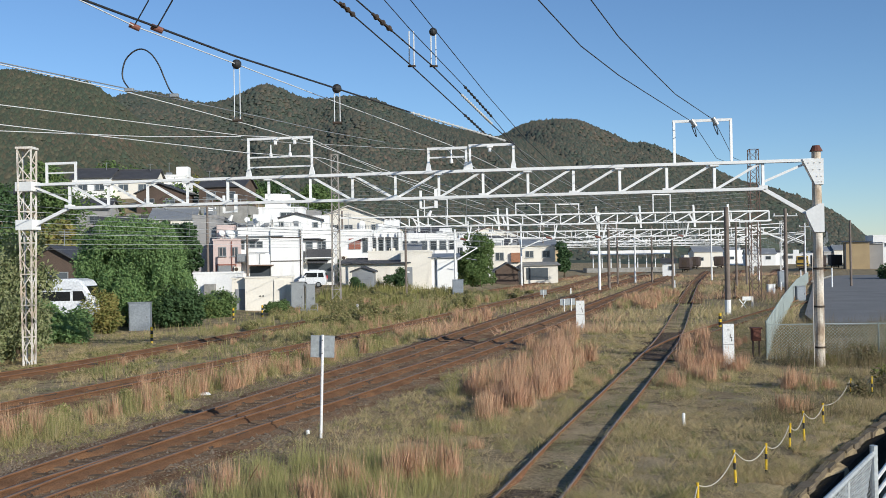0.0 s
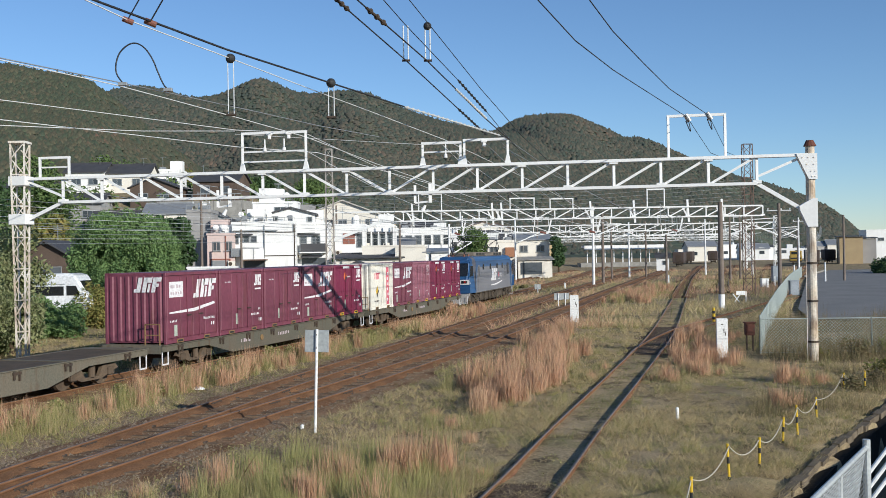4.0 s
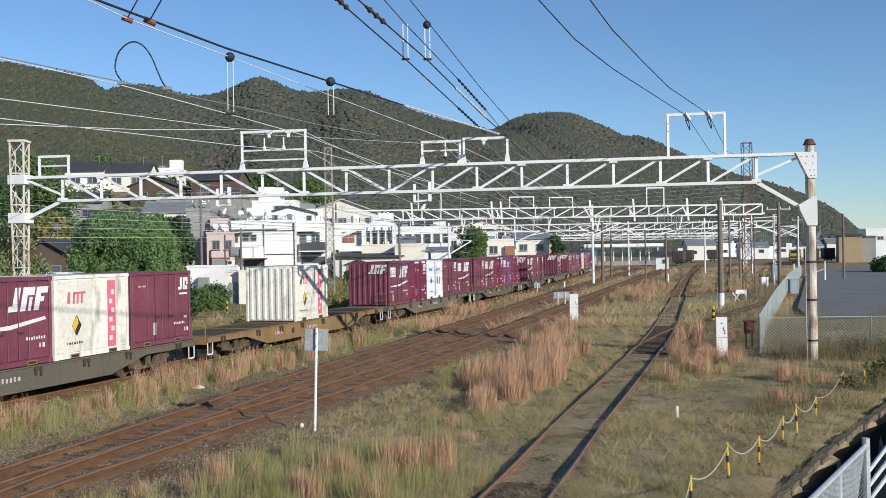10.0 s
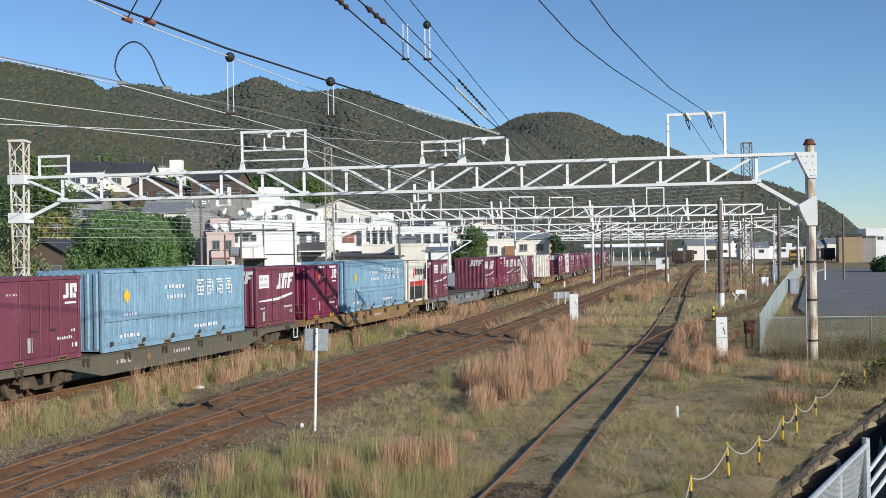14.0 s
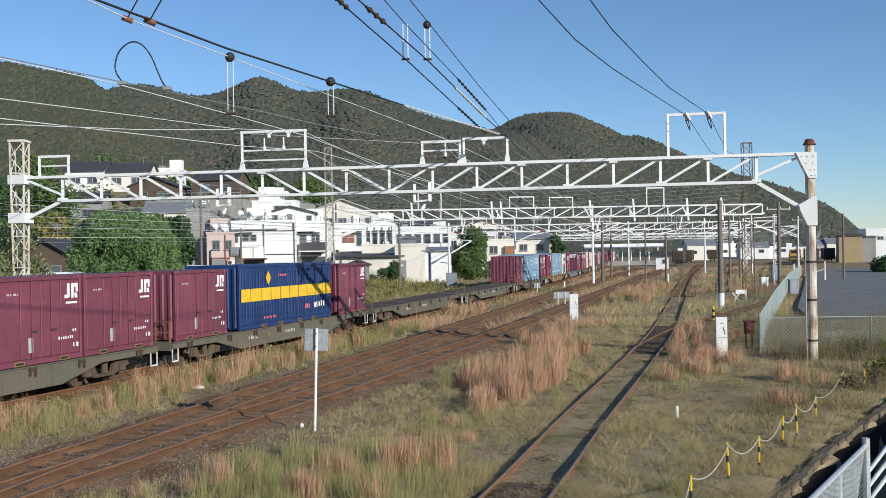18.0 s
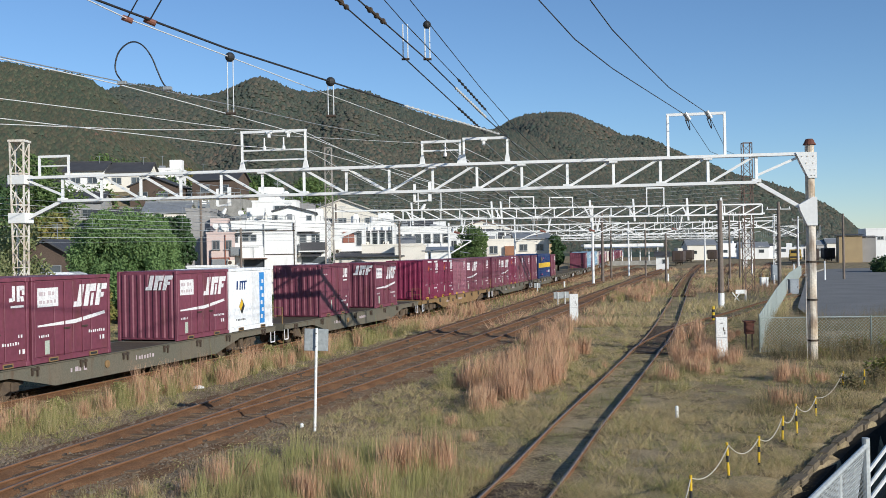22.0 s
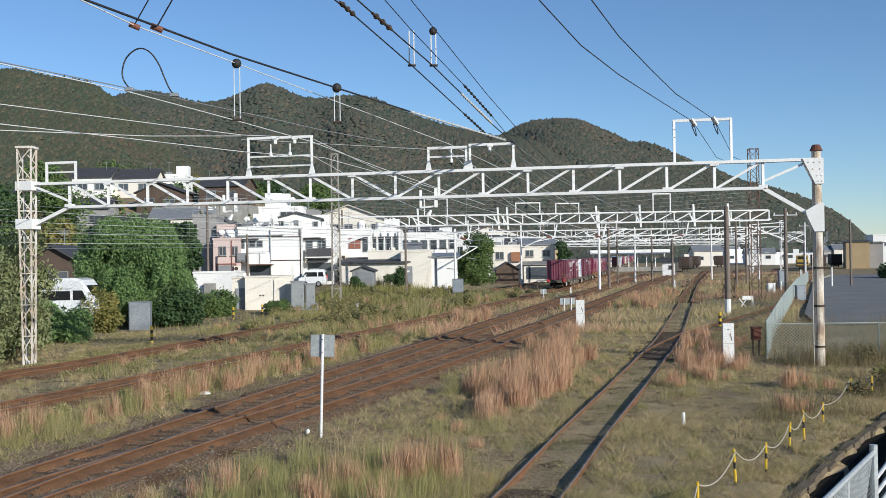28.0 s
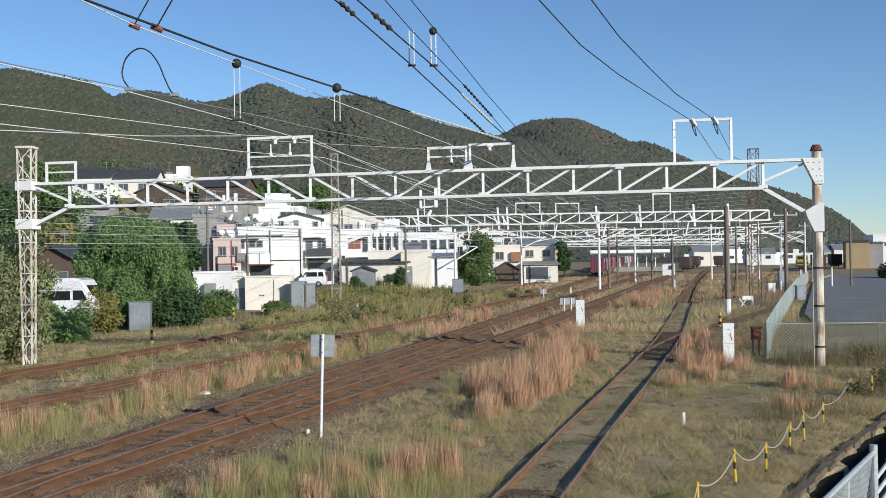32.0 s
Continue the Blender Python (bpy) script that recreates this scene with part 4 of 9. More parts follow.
        if kind != "white":
            part("colour_band", quad_marks([slab(0.72, 0.2, 0.42, 2.1)], X), C_PINKRED if kind == "cream" else C_BLUE, root)
            part("band_pattern", quad_marks([slab(0.80 + 0.1 * (i % 2), 0.4 + 0.29 * i, 0.16, 0.15) for i in range(6)], X + 0.007), MARK, root)
        else:
            part("round_mark", quad_marks([[(-0.9 + 0.2 * math.cos(a * 0.524), 1.15 + 0.2 * math.sin(a * 0.524)) for a in range(12)]], X), C_BLUE, root)
            part("orange_blocks", quad_marks([[(u + 0.15 * math.cos(a * 0.524), 1.15 + 0.27 * math.sin(a * 0.524)) for a in range(12)] for u in (0.62, 1.10)], X), C_ORANGE, root)
        part("small_writing", quad_marks(bars(-1.3, 0.42, 7, 0.08, 0.08), X), C_BLACK, root)
    if kind == "bullet":
        part("dark_band", quad_marks([[(-h2 + 0.1, 0.16), (1.25, 0.16), (1.35, 0.95), (-h2 + 0.1, 0.95)]], X), C_BLACK, root)
        part("red_band", quad_marks([[(-h2 + 0.1, 0.96), (1.35, 0.96), (1.42, 1.25), (-h2 + 0.1, 1.25)]], X), C_RED, root)
        part("name_bars", quad_marks([slab(-0.7 + 0.32 * i, 1.62, 0.24, 0.36, 0.08) for i in range(6)], X), C_BLACK, root)
        part("red_flash", quad_marks([[(-1.1, 1.5), (-0.7, 1.5), (-0.45, 2.1), (-0.95, 2.0)]], X), C_RED, root)
        part("black_corner", quad_marks([[(1.0, 1.3), (1.7, 1.3), (1.7, 2.35), (1.5, 2.35)]], X), C_BLACK, root)
    if kind == "sky":
        g = random.Random(5)
        name = []
        for i in range(4):
            u = 1.0 + i * 0.72
            for v in (1.58, 1.72, 1.86, 2.0, 2.1):
                w = g.uniform(0.2, 0.5)
                name.append(slab(u + (0.5 - w) * g.random(), v, w, 0.055))
            for k in range(3):
                v = g.uniform(1.55, 1.8)
                name.append(slab(u + 0.04 + 0.19 * k, v, 0.06, g.uniform(0.18, 0.32)))
        part("name_bars", quad_marks(name, X + 0.034), MARK, root)
        part("small_writing", quad_marks(bars(-1.1, 1.9, 6, 0.16, 0.14, 0.06) + bars(-1.0, 1.55, 6, 0.16, 0.14, 0.06) + bars(-3.8, 0.4, 6, 0.15, 0.13) + bars(0.8, 0.4, 9, 0.16, 0.13) + bars(-3.6, 1.1, 5, 0.12, 0.1), X + 0.034), MARK, root)
        part("hazard_mark", quad_marks([[(-3.6, 1.75), (-3.4, 1.5), (-3.2, 1.75), (-3.4, 2.0)]], X + 0.034), C_GOLD, root)
    if kind == "navy":
        part("gold_band", quad_marks([slab(-h2 + 0.1, 1.12, L - 0.2, 0.52)], X + 0.034), C_GOLD, root)
        part("band_lines", quad_marks([slab(-h2 + 0.9 + i * 0.93, 1.12, 0.03, 0.52) for i in range(9)], X + 0.041), C_BLACK, root)
        part("name_bars", quad_marks(bars(2.6, 0.55, 5, 0.2, 0.28, 0.06), X + 0.034), MARK, root)
        part("small_writing", quad_marks(bars(1.6, 0.55, 3, 0.16, 0.22) + bars(-2.6, 0.35, 9, 0.1, 0.1) + bars(-1.2, 2.1, 5, 0.14, 0.1), X + 0.034), C_PINKRED, root)
        part("hazard_mark", quad_marks([[(-2.4, 2.05), (-2.15, 1.75), (-1.9, 2.05), (-2.15, 2.35)]], X + 0.034), C_GOLD, root)
    return root


BOGIE = mat("rusty_brown_bogie", (0.14, 0.10, 0.065), (0.08, 0.058, 0.042), 0.85, 0.1, scale=4, grain=30, bump=0.005, rnd=0.2)


def bogie(root, y):
    """Two wheelsets in a cast frame."""
    for sx in (-1, 1):
        b = part("bogie_frame", prism(B(), [(y - 1.35, 0.50), (y - 1.2, 0.66), (y - 0.55, 0.66), (y - 0.35, 0.34), (y + 0.35, 0.34), (y + 0.55, 0.66), (y + 1.2, 0.66), (y + 1.35, 0.50), (y + 1.0, 0.42), (y + 0.5, 0.24), (y - 0.5, 0.24), (y - 1.0, 0.42)], sx * 0.86, sx * 0.98, "x"), BOGIE, root)
        for k in (-0.93, 0.93):
            part("axle_box", box(B(), (sx * 0.97, y + k, 0.44), (0.16, 0.30, 0.26), bevel=0.03), BOGIE, root)
        part("spring", rod(B(), (sx * 0.96, y, 0.34), (sx * 0.96, y, 0.68), 0.11, seg=10), BOGIE, root)
    for k in (-0.93, 0.93):
        w = B()
        for sx in (-1, 1):
            rod(w, (sx * 0.50, y + k, 0.43), (sx * 0.62, y + k, 0.43), 0.43, 0.42, 20)
        rod(w, (-0.9, y + k, 0.43), (0.9, y + k, 0.43), 0.07)
        part("wheelset", w, BOGIE, root)


def wagon(paint_m, label):
    root = thing("container_wagon", label, "wagon", "wagons of the freight train")
    part("deck", box(B(), (0, 0, 0.93), (2.30, 19.4, 0.10)), DECK, root)
    for i in range(6):
        part("deck_pad", box(B(), (0, -9.4 + 3.76 * i if i < 6 else 0, 0.985), (2.34, 0.24, 0.03)), paint_m, root)
    for sx in (-1, 1):
        prof = [(-9.75, 0.99), (9.75, 0.99), (9.75, 0.76), (6.6, 0.73), (4.7, 0.30), (-4.7, 0.30), (-6.6, 0.73), (-9.75, 0.76)]
        s = part("side_sill", prism(B(), prof, sx * 1.17, sx * 1.23, "x"), paint_m, root)
        part("sill_flange", box(B(), (sx * 1.21, 0, 0.975), (0.14, 19.5, 0.03)), paint_m, root)
        for y in (-8.6, -5.6, -3.4, -1.2, 1.2, 3.4, 5.6, 8.6):
            part("lashing_bracket", box(box(box(B(), (sx * 1.25, y, 0.88), (0.06, 0.34, 0.07)), (sx * 1.26, y - 0.12, 0.82), (0.05, 0.07, 0.22)), (sx * 1.26, y + 0.1, 0.80), (0.05, 0.06, 0.26)), DARK_STEEL, root)
        if sx > 0:
            part("number_bars", quad_marks(bars(-0.6, 0.62, 7, 0.11, 0.14, 0.05) + bars(-4.0, 0.60, 4, 0.16, 0.14, 0.05), 1.232), PALE_MARK, root)
            part("wheel_ring", rod(B(), (1.24, -2.2, 0.66), (1.27, -2.2, 0.66), 0.12, seg=14), W_BROWN if paint_m is W_OLIVE else DARK_STEEL, root)
    for sy in (-1, 1):
        part("end_sill", box(B(), (0, sy * 9.72, 0.85), (2.3, 0.12, 0.3)), paint_m, root)
        part("coupler", box(B(), (0, sy * 9.98, 0.80), (0.24, 0.5, 0.26), bevel=0.04), DARK_STEEL, root)
        part("step_iron", bar(bar(bar(B(), (1.2, sy * 9.72, 0.85), (1.2, sy * 9.72, 0.32), 0.03, 0.03), (1.2, sy * 9.35, 0.85), (1.2, sy * 9.35, 0.32), 0.03, 0.03), (1.2, sy * 9.72, 0.32), (1.2, sy * 9.35, 0.32), 0.03, 0.05), MARK, root)
        bogie(root, sy * 7.1)
    h = B()
    for x in (0.55, 1.12):
        bar(h, (x, -9.74, 0.9), (x, -9.74, 1.72), 0.035, 0.035)
    bar(h, (0.55, -9.74, 1.72), (1.12, -9.74, 1.72), 0.035, 0.035)
    bar(h, (0.55, -9.74, 1.35), (1.12, -9.74, 1.35), 0.03, 0.03)
    part("handrail", h, W_BROWN, root)
    part("underframe_gear", box(box(B(), (0.3, 0.8, 0.6), (1.0, 1.6, 0.4), bevel=0.05), (-0.2, -2.5, 0.6), (0.9, 0.9, 0.4), bevel=0.05), DARK_STEEL, root)
    return root


L_GREY = mat("grey_locomotive_paint", (0.205, 0.205, 0.225), (0.175, 0.175, 0.19), 0.4, scale=0.8, grain=12, stain=0.12, amp=0.05)
L_BLUE = mat("blue_locomotive_paint", (0.030, 0.095, 0.225), (0.026, 0.075, 0.18), 0.35, scale=0.8, grain=12, stain=0.06, amp=0.05)
L_ROOF = mat("sooty_roof_paint", (0.22, 0.185, 0.15), (0.13, 0.11, 0.09), 0.8, scale=1.5, grain=15)
LAMP_RED = mat("red_tail_lamp", (0.5, 0.02, 0.02), (0.4, 0.02, 0.02), 0.3, scale=3)


def rounded(cy, cz, w, h, r, n=4):
    return [(cy + sy * (w / 2 - r) + r * math.cos(a), cz + sz * (h / 2 - r) + r * math.sin(a)) for sy, sz, a0 in ((1, 1, 0), (-1, 1, 90), (-1, -1, 180), (1, -1, 270)) for a in (radians(a0 + 90 * k / n) for k in range(n + 1))]


def tapered(bm):
    for v in bm.verts:
        v.co.x *= 1 - 0.14 * max(0.0, abs(v.co.y) - 7.7)
    return bm


GRILLE = mat("sooty_grille", (0.075, 0.075, 0.08), (0.05, 0.05, 0.052), 0.7, scale=3)
L_SKIRT = mat("pale_grey_skirt_paint", (0.42, 0.42, 0.43), (0.30, 0.29, 0.28), 0.5, scale=2, grain=15, stain=0.3)
GEAR = mat("dusty_brown_running_gear", (0.115, 0.092, 0.07), (0.05, 0.042, 0.035), 0.9, scale=3, grain=20, bump=0.01, rnd=0.3)


def locomotive():
    root = thing("electric_locomotive", "grey and blue electric freight locomotive with raised pantographs", "locomotive")
    bm = prism(B(), [(-1.44, 1.0), (1.44, 1.0), (1.44, 3.40), (1.30, 3.62), (1.05, 3.72), (-1.05, 3.72), (-1.30, 3.62), (-1.44, 3.40)], -7.0, 7.0, "y")
    part("body", bm, L_GREY, root, "grey steel locomotive body")
    for sy in (-1, 1):
        c = prism(B(), [(sy * 7.0, 1.0), (sy * 8.70, 1.0), (sy * 8.78, 2.05), (sy * 8.35, 3.30), (sy * 7.95, 3.62), (sy * 7.0, 3.74)], -1.44, 1.44, "x")
        es = [e for e in c.edges if abs(e.verts[0].co.x - e.verts[1].co.x) < 1e-3 and min(v.co.z for v in e.verts) > 1.9 and min(abs(v.co.y) for v in e.verts) >= 7.0 and not all(abs(abs(v.co.y) - 7.0) < 1e-3 for v in e.verts)]
        bmesh.ops.bevel(c, geom=es, offset=0.16, segments=3, affect="EDGES")
        for v in c.verts:
            if v.co.z > 3.45:
                v.co.x *= 0.80
        tapered(c)
        part("cab", c, L_BLUE, root, "blue driving cab")
    for sx in (-1, 1):
        a, b = sx * 1.442, sx * 1.45
        part("blue_band", prism(B(), [(-6.98, 2.92), (6.98, 2.92), (6.98, 3.38), (-6.98, 3.38)], a, b, "x"), L_BLUE, root)
        part("blue_shoulder", prism(B(), [(sx * 1.452, 3.38), (sx * 1.31, 3.64), (sx * 1.10, 3.735), (sx * 1.08, 3.725), (sx * 1.30, 3.62), (sx * 1.44, 3.38)], -6.98, 6.98, "y"), L_BLUE, root)
        for sy in (-1, 1):
            part("cab_flash", prism(B(), [(sy * 6.99, 1.05), (sy * 6.85, 1.05), (sy * 6.35, 2.91), (sy * 6.99, 2.91)], a, b, "x"), L_BLUE, root)
            if sx * sy > 0:
                part("cab_door", tapered(prism(B(), [(sy * 7.10, 1.10), (sy * 7.62, 1.10), (sy * 7.62, 3.12), (sy * 7.10, 3.12)], sx * 1.43, sx * 1.455, "x")), L_BLUE, root)
                part("door_window", tapered(prism(B(), [(sy * 7.22, 2.30), (sy * 7.50, 2.30), (sy * 7.50, 3.0), (sy * 7.22, 3.0)], sx * 1.45, sx * 1.462, "x")), GLASS, root)
            else:
                part("cab_door", prism(B(), [(sy * 6.22, 1.10), (sy * 5.62, 1.10), (sy * 5.62, 3.06), (sy * 6.22, 3.06)], b, b + sx * 0.010, "x"), L_GREY, root)
                part("door_window", prism(B(), [(sy * 6.05, 2.25), (sy * 5.80, 2.25), (sy * 5.80, 2.95), (sy * 6.05, 2.95)], b + sx * 0.010, b + sx * 0.016, "x"), GLASS, root)
            part("cab_window", tapered(prism(B(), [(sy * 8.36, 2.26), (sy * 7.78, 2.26), (sy * 7.78, 3.02), (sy * 8.16, 3.02)], sx * 1.40, sx * 1.449, "x")), GLASS, root)
            part("handrail", rod(B(), (sx * 1.49, sy * 7.03, 1.2), (sx * 1.49, sy * 7.03, 2.6), 0.016, seg=6), GREY_STEEL, root)
            for i in range(9):
                part("louvre", box(B(), (sx * 1.443, sy * 4.4, 1.72 + i * 0.11), (0.016, 1.1, 0.035)), L_GREY, root)
            part("side_band", tapered(prism(B(), [(sy * 8.70, 1.72), (sy * 8.28, 1.72), (sy * 8.40, 2.0), (sy * 8.74, 2.0)], sx * 1.43, sx * 1.447, "x")), MARK, root)
        part("side_grille", prism(B(), rounded(sx * 5.55, 2.62, 0.86, 0.98, 0.03), sx * 1.44, sx * 1.456, "x"), GRILLE, root)
        for z in (2.20, 2.72):
            g = part("louvre_panel", prism(B(), rounded(sx * 4.45, z, 0.80, 0.44, 0.02), sx * 1.44, sx * 1.452, "x"), L_GREY, root)
            for i in range(5):
                part("slat", box(B(), (sx * 1.455, sx * 4.45, z - 0.16 + i * 0.08), (0.014, 0.72, 0.03)), GRILLE, g)
        for y in (-4.3, -1.7, 1.0, 3.25):
            w = part("side_window", prism(B(), rounded(y, 2.90, 0.50, 0.44, 0.13), sx * 1.44, sx * 1.457, "x"), BLACK, root)
            part("pane", prism(B(), rounded(y, 2.90, 0.42, 0.36, 0.10), sx * 1.456, sx * 1.459, "x"), GLASS, w)
        X = 1.444 if sx > 0 else -1.45
        part("logo_mark", quad_marks(big_mark(-1.35, 1.75, 1.75), X), MARK, root)
        part("name_bars", quad_marks([slab(2.1, 1.95, 0.05, 0.4), slab(2.02, 2.18, 0.22, 0.05), slab(2.44, 1.95, 0.05, 0.4), slab(2.56, 1.95, 0.05, 0.4), slab(2.42, 2.2, 0.2, 0.05), slab(2.72, 1.9, 0.05, 0.46), slab(1.5, 1.82, 0.6, 0.05)], X), MARK, root)
        part("pink_bars", quad_marks([slab(1.52, 2.0, 0.36, 0.07), slab(1.5, 2.14, 0.4, 0.07), slab(1.58, 2.28, 0.26, 0.07), slab(1.67, 1.98, 0.07, 0.42)], X), C_PINKRED, root)
        part("swoosh", quad_marks([[(-1.5, 1.42), (0.6, 1.48), (3.0, 1.66), (3.05, 1.58), (0.6, 1.36), (-1.5, 1.36)]], X), MARK, root)
        part("side_skirt", box(B(), (sx * 1.36, 0, 0.97), (0.10, 13.6, 0.10)), GEAR, root)
        for y, w, z0 in ((-3.55, 1.0, 0.30), (-2.35, 1.1, 0.26), (2.35, 1.1, 0.26), (3.55, 1.0, 0.30), (-8.05, 0.5, 0.4), (8.05, 0.5, 0.4)):
            part("equipment_case", box(B(), (sx * 0.92, y, (z0 + 0.95) / 2), (0.6, w, 0.95 - z0), bevel=0.03), GEAR, root)
        for y in (-5.9, 0.0, 5.9):
            part("bogie_side", box(B(), (sx * 0.86, y, 0.56), (0.16, 4.2, 0.5), bevel=0.04), GEAR, root)
            part("brake_pipe", bar(B(), (sx * 1.22, y - 1.9, 0.34), (sx * 1.22, y + 1.9, 0.34), 0.05, 0.05), GEAR, root)
        for y in (-2.9, -1.2, 1.2, 2.9):
            part("underfloor_box", box(B(), (sx * 1.14, y, 0.62), (0.36, 0.5 + 0.25 * math.sin(y * 3), 0.50), bevel=0.06), GEAR, root)
        for y in (-6.6, -5.2, -0.7, 0.7, 5.2, 6.6):
            part("brake_gear", box(B(), (sx * 1.10, y, 0.46), (0.30, 0.42, 0.46), bevel=0.08), GEAR, root)
            part("damper", bar(B(), (sx * 1.24, y - 0.6, 0.85), (sx * 1.24, y + 0.4, 0.45), 0.08, 0.08), GEAR, root)
            part("coil_spring", rod(B(), (sx * 1.18, y + 0.75, 0.40), (sx * 1.18, y + 0.75, 0.86), 0.11, seg=10), GEAR, root)
            part("sand_pipe", bar(bar(B(), (sx * 1.15, y - 0.8, 0.9), (sx * 1.15, y - 0.8, 0.4), 0.07, 0.07), (sx * 1.15, y - 0.8, 0.4), (sx * 0.75, y - 0.8, 0.1), 0.05, 0.05), GEAR, root)
        for y in (-5.9, 0.0, 5.9):
            part("bogie_beam", prism(B(), [(y - 2.0, 0.62), (y - 1.7, 0.84), (y + 1.7, 0.84), (y + 2.0, 0.62), (y + 1.5, 0.50), (y + 0.6, 0.60), (y - 0.6, 0.60), (y - 1.5, 0.50)], sx * 1.02, sx * 1.14, "x"), GEAR, root)
            for k in (-1.2, 1.2):
                part("axle_guard", rod(B(), (sx * 1.0, y + k, 0.48), (sx * 1.2, y + k, 0.48), 0.21, 0.17, 12), GEAR, root)
    for sy in (-1, 1):
        # slanted windscreen lies on the front between z 2.05 and 3.35
        p = [(sy * 8.73, 2.28), (sy * 8.43, 3.22), (sy * 8.45, 3.23), (sy * 8.75, 2.29)]
        part("windscreen", prism(B(), p, -1.22, 1.22, "x"), GLASS, root, "broad dark windscreen")
        part("windscreen_pillar", prism(B(), [(sy * 8.75, 2.28), (sy * 8.45, 3.22), (sy * 8.47, 3.23), (sy * 8.77, 2.29)], -0.04, 0.04, "x"), L_BLUE, root)
        part("front_panel", prism(B(), [(sy * 8.765, 2.0), (sy * 8.69, 1.02), (sy * 8.71, 1.02), (sy * 8.785, 2.0)], -1.40, 1.40, "x"), L_BLUE, root)
        part("front_band", prism(B(), [(sy * 8.79, 2.02), (sy * 8.775, 1.66), (sy * 8.795, 1.66), (sy * 8.81, 2.02)], -1.36, 1.36, "x"), MARK, root)
        part("brow", prism(B(), [(sy * 8.40, 3.22), (sy * 8.26, 3.44), (sy * 7.85, 3.66), (sy * 7.85, 3.69), (sy * 8.29, 3.47), (sy * 8.44, 3.24)], -1.06, 1.06, "x"), L_BLUE, root)
        for sx in (-1, 1):
            part("headlamp", box(B(), (sx * 0.95, sy * 8.80, 1.84), (0.44, 0.05, 0.2), bevel=0.02), GLASS, root)
            part("tail_lamp", rod(B(), (sx * 1.02, sy * 8.80, 1.84), (sx * 1.02, sy * 8.835, 1.84), 0.07, seg=10), LAMP_RED, root)
        part("skirt", prism(B(), [(-1.32, 1.0), (1.32, 1.0), (0.95, 0.22), (-0.95, 0.22)], sy * 8.30, sy * 8.62, "y"), L_SKIRT, root)
        for sx in (-1, 1):
            part("skirt_slot", box(B(), (sx * 0.62, sy * 8.63, 0.62), (0.12, 0.03, 0.42)), BLACK, root)
        part("number_panel", box(B(), (0, sy * 8.802, 1.84), (0.7, 0.03, 0.22)), BLACK, root)
        part("coupler", box(B(), (0, sy * 8.9, 0.85), (0.3, 0.5, 0.3), bevel=0.04), DARK_STEEL, root)
        part("step_iron", bar(bar(B(), (1.2, sy * 8.78, 0.25), (1.2, sy * 8.78, 0.8), 0.03, 0.03), (0.9, sy * 8.78, 0.25), (1.2, sy * 8.78, 0.25), 0.03, 0.03), MARK, root)
        part("roof_hatch", box(B(), (0, sy * 3.4, 3.88), (2.0, 3.9, 0.34), bevel=0.08), L_ROOF, root)
        for i in range(3):
            part("roof_vent", box(B(), (1.0, sy * (2.2 + 1.1 * i), 3.90), (0.03, 0.8, 0.18)), BLACK, root)
        # scissor pantograph
        y0 = 5.9 if sy > 0 else -6.45
        pan = part("pantograph", box(box(B(), (0, y0, 3.86), (1.5, 0.07, 0.07)), (0, y0, 3.86), (0.07, 1.5, 0.07)), CABLE, root, "raised dark pantograph")
        z1, z2, top = 4.46, 5.14, 5.16
        for s in (-1, 1):
            for sx in (-0.5, 0.5):
                part("lower_arm", bar(B(), (sx * 0.9, y0 + s * 0.15, 3.86), (sx, y0 - s * 0.72, z1), 0.05, 0.05), CABLE, pan)
                part("upper_arm", bar(B(), (sx, y0 - s * 0.72, z1), (sx * 0.9, y0 + s * 0.30, z2), 0.04, 0.04), CABLE, pan)
            part("cross_bar", bar(B(), (-0.5, y0 + s * 0.72, z1), (0.5, y0 + s * 0.72, z1), 0.04, 0.04), CABLE, pan)
            part("diagonal", bar(B(), (-0.5, y0 + s * 0.72, z1), (0.45, y0 - s * 0.30, z2), 0.03, 0.03), CABLE, pan)
        part("collector_head", bar(B(), (-0.85, y0, top), (0.85, y0, top), 0.45, 0.04), CABLE, pan)
        for sx in (-0.6, 0.6):
            for k in (-0.7, 0.7):
                part("insulator", rod(B(), (sx, y0 + k, 3.7), (sx, y0 + k, 3.9), 0.07, seg=8), PORCELAIN, root)
    part("roof_centre", box(B(), (0, 0, 3.82), (2.0, 2.4, 0.22), bevel=0.05), L_ROOF, root)
    for y in (-5.9, 0.0, 5.9):
        bogie(root, y)
    return root


# ---- what stands on each wagon: the kind in each of five places, front to rear
KINDS = {
    "R": ("rose", C_ROSE, "faded maroon steel freight container with small white mark"),
    "r": ("pale", C_PALE, "chalky pinkish maroon freight container"),
    "D": ("deep", C_DEEP, "deep crimson freight container with white strips on top"),
    "F": ("freight", C_ROSE, "maroon freight container with bold white slanted mark"),
    "V": ("violet", C_VIOLET, "violet maroon freight container with white notice"),
    "J": ("cream", C_CREAM, "rust-streaked cream freight container with red band"),
    "w": ("white", C_WHITE, "white freight container with blue and orange marks"),
    "b": ("band", C_WHITE, "clean white freight container with blue band"),
    "P": ("bullet", C_CREAM, "cream, red and black freight container"),
    "B": ("sky", C_SKY, "long light blue ribbed freight container with white marks"),
    "S": ("navy", C_NAVY, "long navy blue freight container with golden band"),
}
